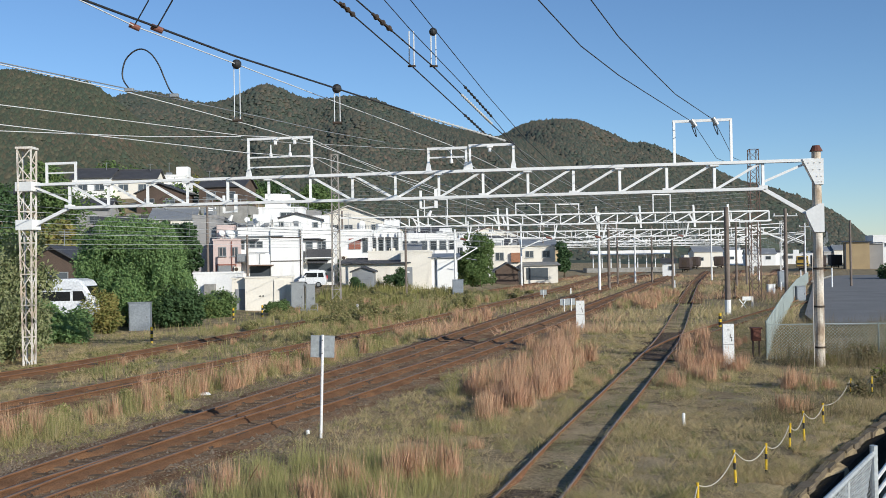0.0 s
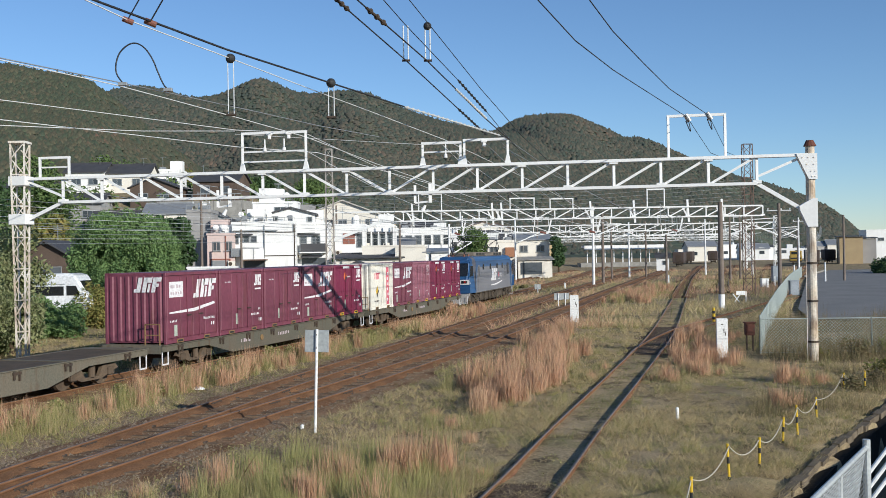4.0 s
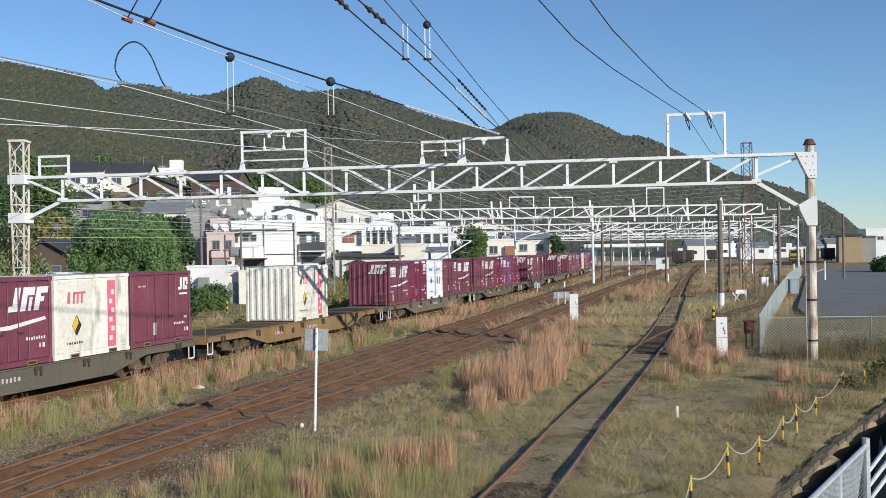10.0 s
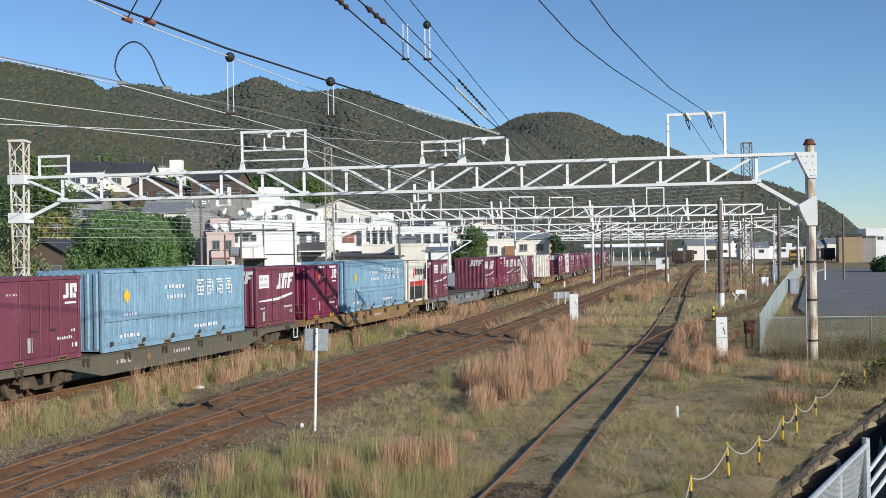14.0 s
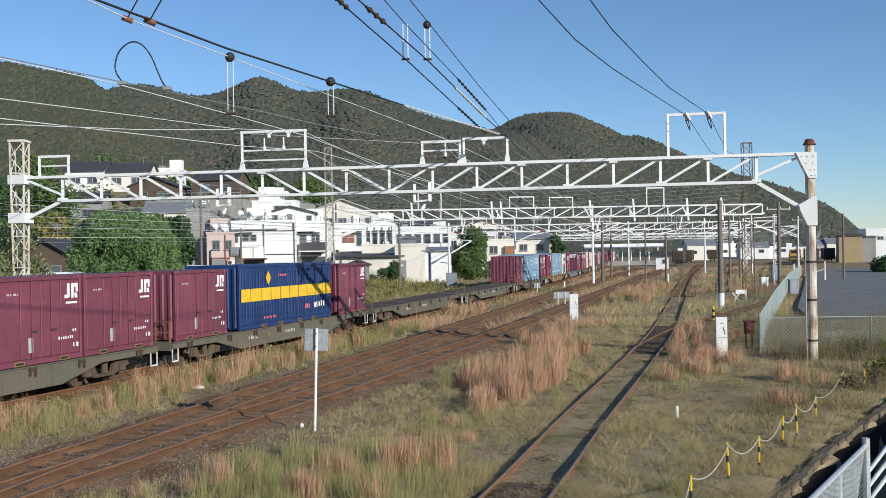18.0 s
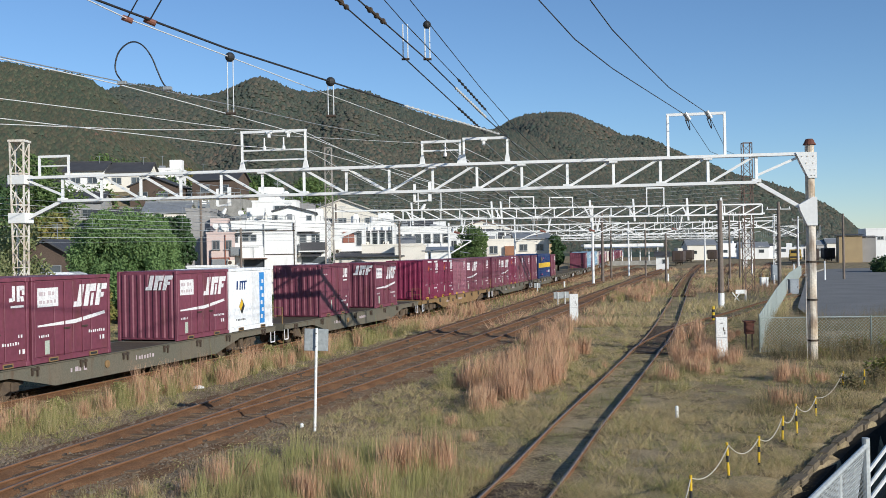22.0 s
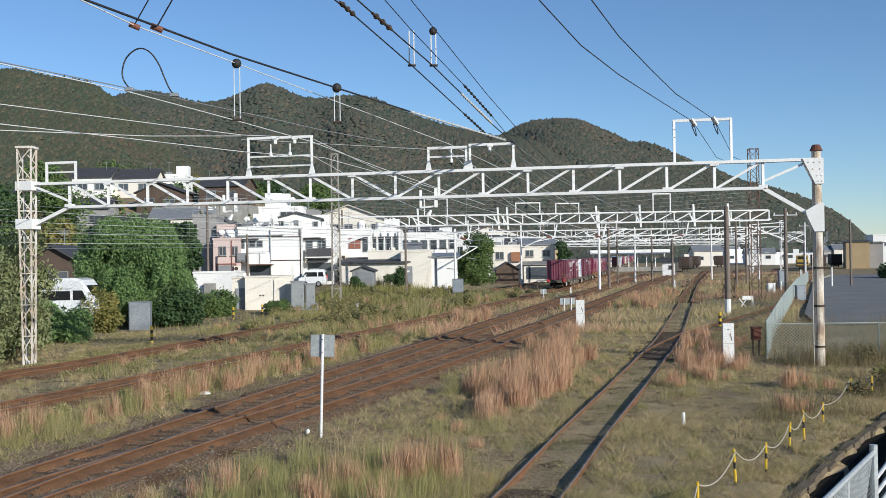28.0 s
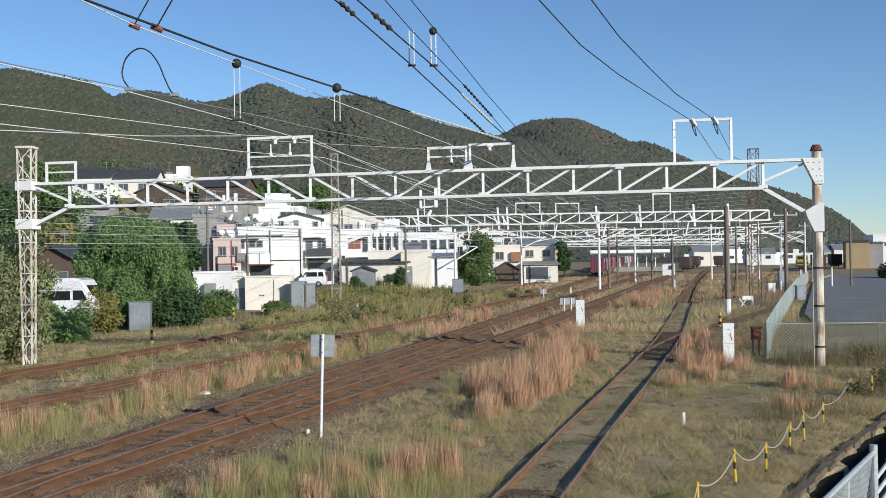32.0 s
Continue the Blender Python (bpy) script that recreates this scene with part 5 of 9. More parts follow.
TRAIN = [("DDrFJ", "o"), ("DFRRF", "o"), ("--F--", "o"), ("-RRF-", "o"), ("DVDFR", "o"), ("FRwDF", "o"), ("--J--", "b"), ("RJFFD", "o"), ("F---F", "g"),
         ("P-B-D", "b"), ("F-B-R", "o"), ("-----", "o"), ("-----", "o"), ("R-S-R", "o"), ("RRDFR", "o"), ("RFrDD", "b"), ("-F-R-", "o"), ("bF-FR", "o")]
PITCH = 20.4


def rear(t):
    """How far along its track the train's rear coupling is."""
    return -4.82 + 17.5805 * (t - 23) + 0.00195 * (t - 23) ** 2


def on_track(s, local=None):
    x, y, a = rail_way(s)
    m = pose(x, y, 0, 0, 0, -math.degrees(a))
    return m @ local if local is not None else m


MOVERS = []         # thing, distance ahead of the rear coupling, place on the vehicle
made = {}
for i, (load, paint_key) in enumerate(TRAIN):
    ahead = PITCH * (17 - i) + PITCH / 2
    key = "wagon_" + paint_key
    if key in made:
        w = copy_thing(made[key], Matrix.Identity(4))
    else:
        w = made[key] = wagon({"o": W_OLIVE, "b": W_BROWN, "g": W_GREY}[paint_key], {"o": "grimy olive flat container wagon", "b": "rusty brown flat container wagon", "g": "grey flat container wagon"}[paint_key])
    MOVERS.append((w, ahead, None))
    for j, k in enumerate(load):
        if k == "-":
            continue
        if k in made:
            c = copy_thing(made[k], Matrix.Identity(4))
        else:
            kind, paint_m, label = KINDS[k]
            c = made[k] = container(kind, paint_m, label, *((9.41, 2.62) if k in "BS" else (CL, CH)))
        MOVERS.append((c, ahead, pose(0, (2 - j) * 3.82, 1.005)))
MOVERS.append((locomotive(), PITCH * 18 + 10.35, None))
# red discs at the train's end
for sx in (-1, 1):
    tail = thing("tail_disc", "round red tail disc on the last wagon", "tail marker", "tail discs")
    part("disc", rod(B(), (0, -0.02, 0), (0, 0.02, 0), 0.17, seg=20), C_RED, tail)
    part("bracket", bar(B(), (0, 0.03, -0.25), (0, 0.03, 0.1), 0.04, 0.04), DARK_STEEL, tail)
    MOVERS.append((tail, PITCH / 2, pose(sx * 0.98, -9.86, 0.98)))


def motions():
    for ob, ahead, local in MOVERS:
        walk(ob, [(t, on_track(rear(t) + ahead, local)) for t in range(0, 33, 2)])

# ---------------------------------------------------------------- buildings
WALL_WHITE = mat("white_rendered_wall", (0.86, 0.855, 0.83), (0.78, 0.77, 0.745), 0.85, scale=0.4, grain=6, stain=0.12, amp=0.05)
WALL_CREAM = mat("cream_rendered_wall", (0.80, 0.755, 0.66), (0.72, 0.67, 0.585), 0.85, scale=0.4, grain=6, stain=0.15, amp=0.05)
WALL_PINK = mat("pale_pink_rendered_wall", (0.66, 0.52, 0.48), (0.58, 0.46, 0.42), 0.85, scale=0.4, grain=6, stain=0.2, amp=0.05)
WALL_GREY = mat("grey_rendered_wall", (0.36, 0.35, 0.34), (0.28, 0.27, 0.26), 0.85, scale=0.4, grain=6, stain=0.2, amp=0.05)
WALL_TAN = mat("tan_board_wall", (0.48, 0.36, 0.20), (0.38, 0.28, 0.16), 0.85, scale=0.4, grain=6)
WALL_WOOD = mat("dark_weathered_boards", (0.14, 0.10, 0.08), (0.09, 0.07, 0.055), 0.9, scale=0.6, grain=10)
ROOF_DARK = mat("dark_tile_roof", (0.075, 0.075, 0.08), (0.05, 0.05, 0.055), 0.7, scale=1, grain=8)
ROOF_GREY = mat("grey_metal_roof", (0.30, 0.31, 0.32), (0.24, 0.25, 0.26), 0.5, 0.2, scale=1, grain=8)
ROOF_BROWN = mat("brown_tile_roof", (0.20, 0.12, 0.085), (0.14, 0.085, 0.06), 0.8, scale=1, grain=8)
PANE = mat("window_glass", (0.05, 0.06, 0.07), (0.09, 0.10, 0.11), 0.12, scale=0.5, spec=0.6, rnd=0.4)
SHUTTER = mat("grey_metal_shutter", (0.30, 0.31, 0.32), (0.25, 0.26, 0.27), 0.6, 0.2, scale=1)
RUST_RED_WALL = mat("brick_red_panel", (0.33, 0.13, 0.09), (0.26, 0.10, 0.07), 0.85, scale=1)


def window(root, x, z, w, h, y, panes=2, frame_m=None):
    f = part("window", ring(B(), w + 0.16, h + 0.16, 0.08, y - 0.07, y + 0.02, x, z), frame_m or GREY_STEEL, root)
    pw = w / panes
    for i in range(panes):
        part("pane", box(B(), (x - w / 2 + (i + 0.5) * pw, y - 0.012, z), (pw - 0.05, 0.02, h)), PANE, f)
    if panes > 1:
        part("sill", box(B(), (x, y - 0.09, z - h / 2 - 0.1), (w + 0.3, 0.2, 0.06)), frame_m or GREY_STEEL, f)


def house(label, x, y, z, w, d, h, wall, roof="flat", roof_m=None, rz=0.0, rows=(), name="house", cat="house", over=0.35, rise=1.6, parapet=0.35, extra=None, end_rows=()):
    """A block with its foot at (x, y, z), its front towards local -y; rows: windows as (x, z, w, h, panes)."""
    root = thing(name, label, cat, "houses beyond the tracks", at=pose(x, y, z, 0, 0, rz))
    part("wall", box(B(), (0, d / 2, h / 2 - 0.6), (w, d, h + 1.2)), wall, root)
    rm = roof_m or ROOF_DARK
    if roof == "flat":
        r = part("roof", box(B(), (0, d / 2, h + 0.05), (w - 0.3, d - 0.3, 0.12)), rm, root)
        p = B()
        for c, s in (((0, 0.04, h + parapet / 2), (w + 0.16, 0.2, parapet)), ((0, d - 0.04, h + parapet / 2), (w + 0.16, 0.2, parapet)), ((-w / 2 + 0.04, d / 2, h + parapet / 2), (0.2, d - 0.3, parapet)), ((w / 2 - 0.04, d / 2, h + parapet / 2), (0.2, d - 0.3, parapet))):
            box(p, c, s)
        part("parapet", p, wall, root)
    elif roof == "gable":      # ridge along x
        bm = prism(B(), [(-over, h - over * rise / (d / 2)), (d / 2, h + rise), (d + over, h - over * rise / (d / 2)), (d + over, h + 0.16 - over * rise / (d / 2)), (d / 2, h + rise + 0.18), (-over, h + 0.16 - over * rise / (d / 2))], -w / 2 - over, w / 2 + over, "x")
        part("roof", bm, rm, root)
        part("ridge", box(B(), (0, d / 2, h + rise + 0.2), (w + 2 * over, 0.3, 0.16)), rm, root)
        for s in (-1, 1):
            part("gable_wall", prism(B(), [(0.02, h), (d - 0.02, h), (d / 2, h + rise)], s * (w / 2 - 0.12), s * (w / 2 - 0.02), "x"), wall, root)
    elif roof == "front":      # ridge along y, gable to the front
        bm = prism(B(), [(-w / 2 - over, h - over * rise / (w / 2)), (0, h + rise), (w / 2 + over, h - over * rise / (w / 2)), (w / 2 + over, h + 0.16 - over * rise / (w / 2)), (0, h + rise + 0.18), (-w / 2 - over, h + 0.16 - over * rise / (w / 2))], -over, d + over, "y")
        part("roof", bm, rm, root)
        part("gable_wall", prism(B(), [(-w / 2 + 0.02, h), (w / 2 - 0.02, h), (0, h + rise)], 0.02, 0.12, "y"), wall, root)
    elif roof == "shed":
        part("roof", prism(B(), [(-over, h + 0.05), (d + over, h + rise), (d + over, h + rise + 0.12), (-over, h + 0.17)], -w / 2 - over, w / 2 + over, "x"), rm, root)
    rq = random.Random(int(x * 31 + y * 7 + w * 13))
    if name == "house" and roof == "flat":
        for k in range(rq.randint(1, 3)):
            u, q = rq.uniform(-w * 0.35, w * 0.35), rq.uniform(d * 0.2, d * 0.6)
            part(*rq.choice((("water_tank", rod(B(), (u, q, h + 0.1), (u, q, h + 1.2), 0.55, 0.5, 12), WALL_WHITE), ("stair_room", box(B(), (u, q, h + 0.9), (2.0, 2.0, 1.8)), wall), ("roof_unit", box(B(), (u, q, h + 0.45), (1.0, 0.8, 0.8), bevel=0.05), ROOF_GREY))), root)
        rail_y = 0.02 if y < 135 else None
        if rail_y:
          part("roof_rail", bar(B(), (-w / 2, rail_y, h + parapet + 0.45), (w / 2, rail_y, h + parapet + 0.45), 0.05, 0.05), GREY_STEEL, root)
        for k in range(int(w / 1.2) + 1 if rail_y else 0):
            part("rail_post", bar(B(), (-w / 2 + k * 1.2, rail_y, h + parapet), (-w / 2 + k * 1.2, rail_y, h + parapet + 0.45), 0.04, 0.04), GREY_STEEL, root)
    if name == "house":
        u = rq.uniform(-w * 0.4, w * 0.4)
        an = part("antenna", bar(B(), (u, d * 0.4, h), (u, d * 0.4, h + 2.6), 0.05, 0.05), GREY_STEEL, root)
        for k in range(4 if y < 150 else 1):
            part("antenna_rod", bar(B(), (u - 0.5 + 0.05 * k, d * 0.4, h + 2.5 - 0.16 * k), (u + 0.5 - 0.05 * k, d * 0.4, h + 2.5 - 0.16 * k), 0.03, 0.03), GREY_STEEL, an)
        if len(rows) >= 3:
            u = rq.choice([r[0] for r in rows])
            part("balcony", box(box(B(), (u, -0.5, 2.75), (min(w * 0.5, 3.2), 1.0, 0.12)), (u, -0.97, 3.2), (min(w * 0.5, 3.2), 0.06, 0.9)), wall if rq.random() < 0.6 else ROOF_GREY, root)
            part("air_unit", box(B(), (u + 0.9, -0.35, 0.5 + 2.8 * rq.randint(0, 1)), (0.8, 0.35, 0.6), bevel=0.03), WALL_WHITE, root)
            part("downpipe", rod(B(), (w / 2 - 0.2, -0.06, 0), (w / 2 - 0.2, -0.06, h), 0.05, seg=6), GREY_STEEL, root)
            part("eave_band", box(B(), (0, -0.05, h * 0.5), (w, 0.08, 0.12)), GREY_STEEL, root)
    for r in rows:
        window(root, r[0], r[1], r[2], r[3], 0.0, r[4] if len(r) > 4 else 2)
    return root


# relay hut and cubicles beside the line
hut = house("small cream concrete relay hut beside the line", -15.15, 86, -0.1, 3.9, 3.0, 2.75, WALL_CREAM, rows=(), roof_m=CONCRETE, parapet=0.12, name="relay_hut", cat="hut", rz=6)
part("pilaster", box(B(), (0.9, -0.06, 1.3), (0.9, 0.1, 2.5)), WALL_CREAM, hut)
part("vent", box(box(B(), (-0.7, -0.03, 1.25), (0.12, 0.05, 0.1)), (-0.45, -0.03, 1.25), (0.12, 0.05, 0.1)), BLACK, hut)
hut2 = house("cream annex of the relay hut with grey door", -17.6, 86.6, -0.1, 1.5, 2.4, 2.7, WALL_CREAM, roof_m=CONCRETE, parapet=0.1, name="relay_hut", cat="hut", rz=6)
part("door", box(B(), (0.1, -0.04, 0.95), (1.1, 0.08, 1.8), bevel=0.01), SHUTTER, hut2)
shed = house("white container-like store shed with an air unit", -21.0, 92, 0.0, 3.9, 3, 3.0, WALL_WHITE, roof_m=WALL_WHITE, parapet=0.15, name="store_shed", cat="shed")
part("air_unit", box(B(), (-0.4, -0.3, 1.6), (1.0, 0.5, 1.0), bevel=0.04), CONCRETE, shed)
for i, (x, w, h) in enumerate(((-12.6, 1.1, 2.4), (-11.55, 0.75, 2.2))):
    c = thing("equipment_cabinet", "grey trackside equipment cabinet", "cabinet", "cabinets by the hut", at=pose(x, 85.2, -0.15, 0, 0, 5))
    part("body", box(B(), (0, 0, h / 2), (w, 0.9, h), bevel=0.03), GREY_STEEL, c)
    part("door", box(B(), (0, -0.46, h / 2), (w - 0.14, 0.03, h - 0.2), bevel=0.01), GREY_STEEL, c)
    part("lid", box(B(), (0, 0, h + 0.03), (w + 0.12, 1.04, 0.06)), GREY_STEEL, c)
    part("handle", box(B(), (w * 0.32, -0.49, h / 2), (0.04, 0.04, 0.16)), DARK_STEEL, c)

# white block of the town
wb = house("large white rendered building with a balcony and pipes", -20.6, 118, 1.3, 7.2, 9, 6.4, WALL_WHITE, roof_m=CONCRETE, rz=4, parapet=0.3,
           rows=((-2.0, 4.68, 0.62, 0.62, 1), (-1.15, 4.68, 0.62, 0.62, 1), (-3.1, 4.6, 0.4, 0.8, 1)))
part("smooth_wall", box(B(), (1.84, -0.06, 2.7), (3.45, 0.12, 5.4)), WALL_WHITE, wb)
for z in (5.45, 2.75):
    part("wall_band", box(B(), (1.84, -0.16, z), (3.6, 0.10, 0.09)), DARK_STEEL, wb)
for x in (0.12, 3.52):
    part("downpipe", rod(B(), (x, -0.16, 0), (x, -0.16, 6.3), 0.06), DARK_STEEL if x > 1 else GREY_STEEL, wb)
part("balcony", box(box(B(), (-1.1, -0.7, 2.42), (2.6, 1.4, 0.10)), (-1.1, -1.36, 3.0), (2.5, 0.06, 1.15)), WALL_WHITE, wb)
part("balcony_divider", box(B(), (-1.0, -1.41, 3.0), (0.06, 0.05, 1.15)), GREY_STEEL, wb)
part("ledge", box(B(), (-1.0, -0.9, 2.3), (2.9, 1.9, 0.10)), ROOF_BROWN, wb)
part("dark_opening", box(B(), (-1.0, -0.02, 1.6), (2.5, 0.05, 1.2)), PANE, wb)
part("cornice", box(B(), (-1.0, -0.2, 5.65), (5.2, 0.4, 0.10)), GREY_STEEL, wb)
for x in (-3.0, -2.2, -0.4, 0.7, 1.9, 3.0):
    part("roof_gear", box(B(), (x, 0.8, 7.0), (0.55, 0.5, 0.6 + 0.25 * math.sin(x * 5)), bevel=0.04), WALL_WHITE if int(x * 10) % 2 else ROOF_GREY, wb)
top = house("white upper storey with a thin dark gable roof", -17.9, 121, 7.9, 5.6, 6, 0.95, WALL_WHITE, "front", ROOF_DARK, 4, rise=0.75, over=0.35, rows=((-1.9, 0.45, 0.7, 0.55, 2), (2.2, 0.35, 0.5, 0.5, 1)))
pent = house("white flat-roofed rooftop room", -20.1, 123.5, 8.0, 5.4, 4, 2.35, WALL_WHITE, roof_m=CONCRETE, rz=4, rows=((0.6, 1.6, 1.3, 0.45, 2),), parapet=0.2)
pk = house("pale pink two-storey house with stained walls", -25.3, 117, 1.2, 3.1, 6, 5.3, WALL_PINK, roof_m=CONCRETE, rz=4, rows=((-0.5, 4.02, 0.72, 0.92, 2), (0.86, 4.02, 0.66, 0.92, 2)), parapet=0.2)
part("garage_door", box(B(), (-0.1, -0.04, 1.4), (2.0, 0.08, 2.0)), SHUTTER, pk)
part("door_frame", ring(B(), 2.3, 2.3, 0.12, -0.1, 0.02, -0.1, 1.45), RUST_RED_WALL, pk)
part("wall_pipe", rod(B(), (0.55, -0.1, 0), (0.55, -0.1, 5.2), 0.05), RUST_RED_WALL, pk)
# grey render here stands in for a blank wall lying in shade
house("house with a blank wall, shade put into its grey", -28.3, 119, 1.2, 2.7, 6, 8.0, WALL_GREY, "flat", ROOF_DARK, 4)
wb2 = house("white building with dark balcony and vehicle bay", -15.6, 122, 1.3, 4.0, 8, 6.4, WALL_WHITE, roof_m=CONCRETE, rz=4, rows=((-1.0, 4.55, 0.75, 0.8, 1), (0.5, 4.55, 0.9, 0.9, 2)), parapet=0.25)
part("balcony", box(B(), (0.2, -0.6, 3.62), (2.9, 1.0, 0.95)), ROOF_DARK, wb2)
part("balcony_slab", box(B(), (0.2, -0.65, 3.05), (3.3, 1.3, 0.12)), WALL_WHITE, wb2)
part("vehicle_bay", box(B(), (0.2, -0.03, 1.3), (2.8, 0.06, 2.2)), PANE, wb2)
part("canopy", prism(B(), [(-1.6, 2.45), (0.05, 2.7), (0.05, 2.8), (-1.6, 2.55)], -1.2, 1.2, "x"), ROOF_DARK, wb2)
wb3 = house("white house with a brick-red window panel", -12.0, 132, 1.3, 3.8, 8, 6.4, WALL_WHITE, roof_m=CONCRETE, rows=((1.25, 4.5, 0.6, 1.6, 1),), parapet=0.25)
rp = part("red_panel", box(B(), (-0.1, -0.05, 4.8), (1.5, 0.1, 1.4)), RUST_RED_WALL, wb3)
part("panel_bar", box(box(B(), (-0.1, -0.12, 4.8), (1.5, 0.04, 0.07)), (-0.1, -0.12, 4.8), (0.07, 0.04, 1.4)), WALL_GREY, rp)
part("porch_roof", box(B(), (0.4, -0.7, 2.9), (3.0, 1.4, 0.14)), ROOF_DARK, wb3)
cols = house("white building behind a row of slim posts", -8.5, 136, 1.3, 4.0, 8, 6.3, WALL_WHITE, roof_m=CONCRETE, parapet=0.3, rows=[(-1.45 + 0.97 * k, 4.6, 0.6, 1.5, 1) for k in range(4)] + [(-1.45 + 0.97 * k, 2.4, 0.6, 1.2, 1) for k in range(4)])
for k in range(5):
    part("slim_post", box(B(), (-1.93 + 0.97 * k, -0.6, 3.2), (0.14, 0.14, 6.4)), WALL_WHITE, cols)
part("gallery", box(B(), (0, -0.45, 3.6), (4.2, 0.9, 0.14)), WALL_GREY, cols)
house("low house with a bluish metal roof", -6.3, 145, 1.0, 4.2, 5, 4.0, WALL_CREAM, "gable", ROOF_GREY, 0, rise=1.1, rows=((-1.0, 3.0, 1.0, 0.8, 2), (1.0, 3.0, 1.0, 0.8, 2)))
house("small white house among trees", -0.5, 160, 1.0, 2.8, 6, 6.0, WALL_WHITE, "flat", ROOF_GREY, 0, rows=((-0.6, 5.0, 0.9, 0.7, 2), (0.7, 5.0, 0.7, 0.7, 1)))
ROOF_PALE = mat("pale_weathered_roof", (0.62, 0.58, 0.52), (0.46, 0.42, 0.37), 0.8, scale=0.5, grain=5, stain=0.3)
house("large hall with a pale low-pitched roof", -15.6, 160, 0.8, 11.6, 14, 9.4, WALL_CREAM, "front", ROOF_PALE, 0, rise=2.2, over=0.5, name="hall", cat="building", rows=[(-4.2 + 2.1 * k, 8.2, 1.2, 0.9, 2) for k in range(5)])
bw = thing("retaining_wall", "long grey concrete retaining wall with a rail on the slope", "retaining wall", at=pose(-35.5, 150, 8.0, 0, 0, 3))
for k in range(6):
    part("wall_panel", box(B(), (-5.1 + 2.05 * k, 0, 1.2), (2.02, 0.4, 6.0), bevel=0.02), CONCRETE, bw)
    part("rail_post", bar(B(), (-5.1 + 2.05 * k, -0.1, 4.2), (-5.1 + 2.05 * k, -0.1, 5.2), 0.08, 0.08), GREY_STEEL, bw)
part("rail", bar(B(), (-6.1, -0.1, 5.2), (6.1, -0.1, 5.2), 0.08, 0.08), GREY_STEEL, bw)

def dish(root, x, y, z, r=0.35):
    bm = B()
    bmesh.ops.create_cone(bm, cap_ends=True, segments=14, radius1=r, radius2=r * 0.25, depth=r * 0.45, matrix=pose(x, y, z, 70, 0, 25))
    part("dish_aerial", bm, WALL_WHITE, root)
    part("aerial_mast", bar(B(), (x, y + 0.1, z - 0.9), (x, y + 0.1, z), 0.05, 0.05), GREY_STEEL, root)


for root, spots in ((pk, ((-0.6, 0.6, 6.2), (0.3, 0.8, 6.1))), (wb, ((-2.6, 1.0, 7.6), (-1.2, 0.5, 7.7), (0.6, 1.0, 7.6), (2.5, 0.8, 7.5))), (wb2, ((-1.0, 0.8, 7.5), (1.1, 0.6, 7.6))), (wb3, ((0.9, 0.5, 7.5),)), (pent, ((-1.6, 0.4, 3.3), (1.4, 0.6, 3.4)))):
    for p in spots:
        dish(root, *p)
for root, units in ((wb, ((-3.0, 3.2), (-2.9, 0.6), (0.6, 0.6))), (pk, ((1.2, 2.0),)), (wb2, ((-1.6, 2.6), (1.6, 3.4))), (wb3, ((-1.4, 3.0), (1.4, 2.2))), (cols, ((-1.6, 3.9), (1.0, 3.9)))):
    for x, z in units:
        u = part("air_unit", box(B(), (x, -0.25, z), (0.8, 0.36, 0.6), bevel=0.03), WALL_CREAM, root)
        part("fan_grille", rod(B(), (x - 0.12, -0.435, z), (x - 0.12, -0.445, z), 0.22, seg=14), DARK_STEEL, u)
for root, x, w, z in ((wb, -2.3, 2.2, 5.25), (wb2, -0.3, 2.6, 5.25), (wb3, 1.0, 1.2, 5.5), (cols, 0, 4.0, 5.6)):
    part("awning", prism(B(), [(-0.6, z - 0.12), (0.02, z), (0.02, z + 0.06), (-0.6, z - 0.06)], x - w / 2, x + w / 2, "x"), ROOF_DARK, root)
for root, x, z, w in ((wb2, 0.2, 4.3, 2.6), (wb, -1.1, 3.75, 2.3)):
    part("drying_pole", rod(B(), (x - w / 2, -1.2, z), (x + w / 2, -1.2, z), 0.03, seg=6), GREY_STEEL, root)

# long low depot building
lb = house("long low cream depot building with a dark flat eave", -8.9, 121, 0.75, 7.6, 7, 2.75, WALL_CREAM, "shed", ROOF_DARK, 0, rise=0.5, over=0.5, name="depot", cat="building")
part("eave", box(B(), (0.2, -0.5, 2.85), (8.4, 0.25, 0.14)), ROOF_DARK, lb)
lb2 = house("cream depot block with a grey steel door", -3.9, 121.2, 0.75, 3.6, 7, 4.0, WALL_CREAM, roof_m=CONCRETE, name="depot", cat="building", parapet=0.15)
part("door", box(B(), (-0.95, -0.04, 1.25), (1.0, 0.08, 2.2), bevel=0.02), SHUTTER, lb2)
part("door_notice", box(B(), (-0.95, -0.09, 1.75), (0.3, 0.02, 0.22)), WHITE_PAINT, lb2)
lb4 = house("cream rear storey of the depot", -6.2, 126, 0.75, 7.5, 4, 4.2, WALL_CREAM, roof_m=CONCRETE, name="depot", cat="building", parapet=0.15)
lb3 = house("white store with a grey metal roof", -0.6, 121.5, 0.75, 3.1, 6, 3.3, WALL_WHITE, "shed", ROOF_GREY, rise=0.5, name="store", cat="building")
part("wall_joint", box(B(), (-1.0, -0.03, 1.6), (0.08, 0.06, 3.1)), DARK_STEEL, lb3)
garage = house("small grey garage with shutter and dark roof", -9.6, 114, 0.6, 2.4, 3, 2.1, SHUTTER, "front", ROOF_DARK, rise=0.45, over=0.25, name="garage", cat="garage")
sh = B()
for i in range(10):
    box(sh, (0.2, -0.03, 0.15 + i * 0.2), (1.8, 0.05, 0.17))
part("shutter", sh, SHUTTER, garage)

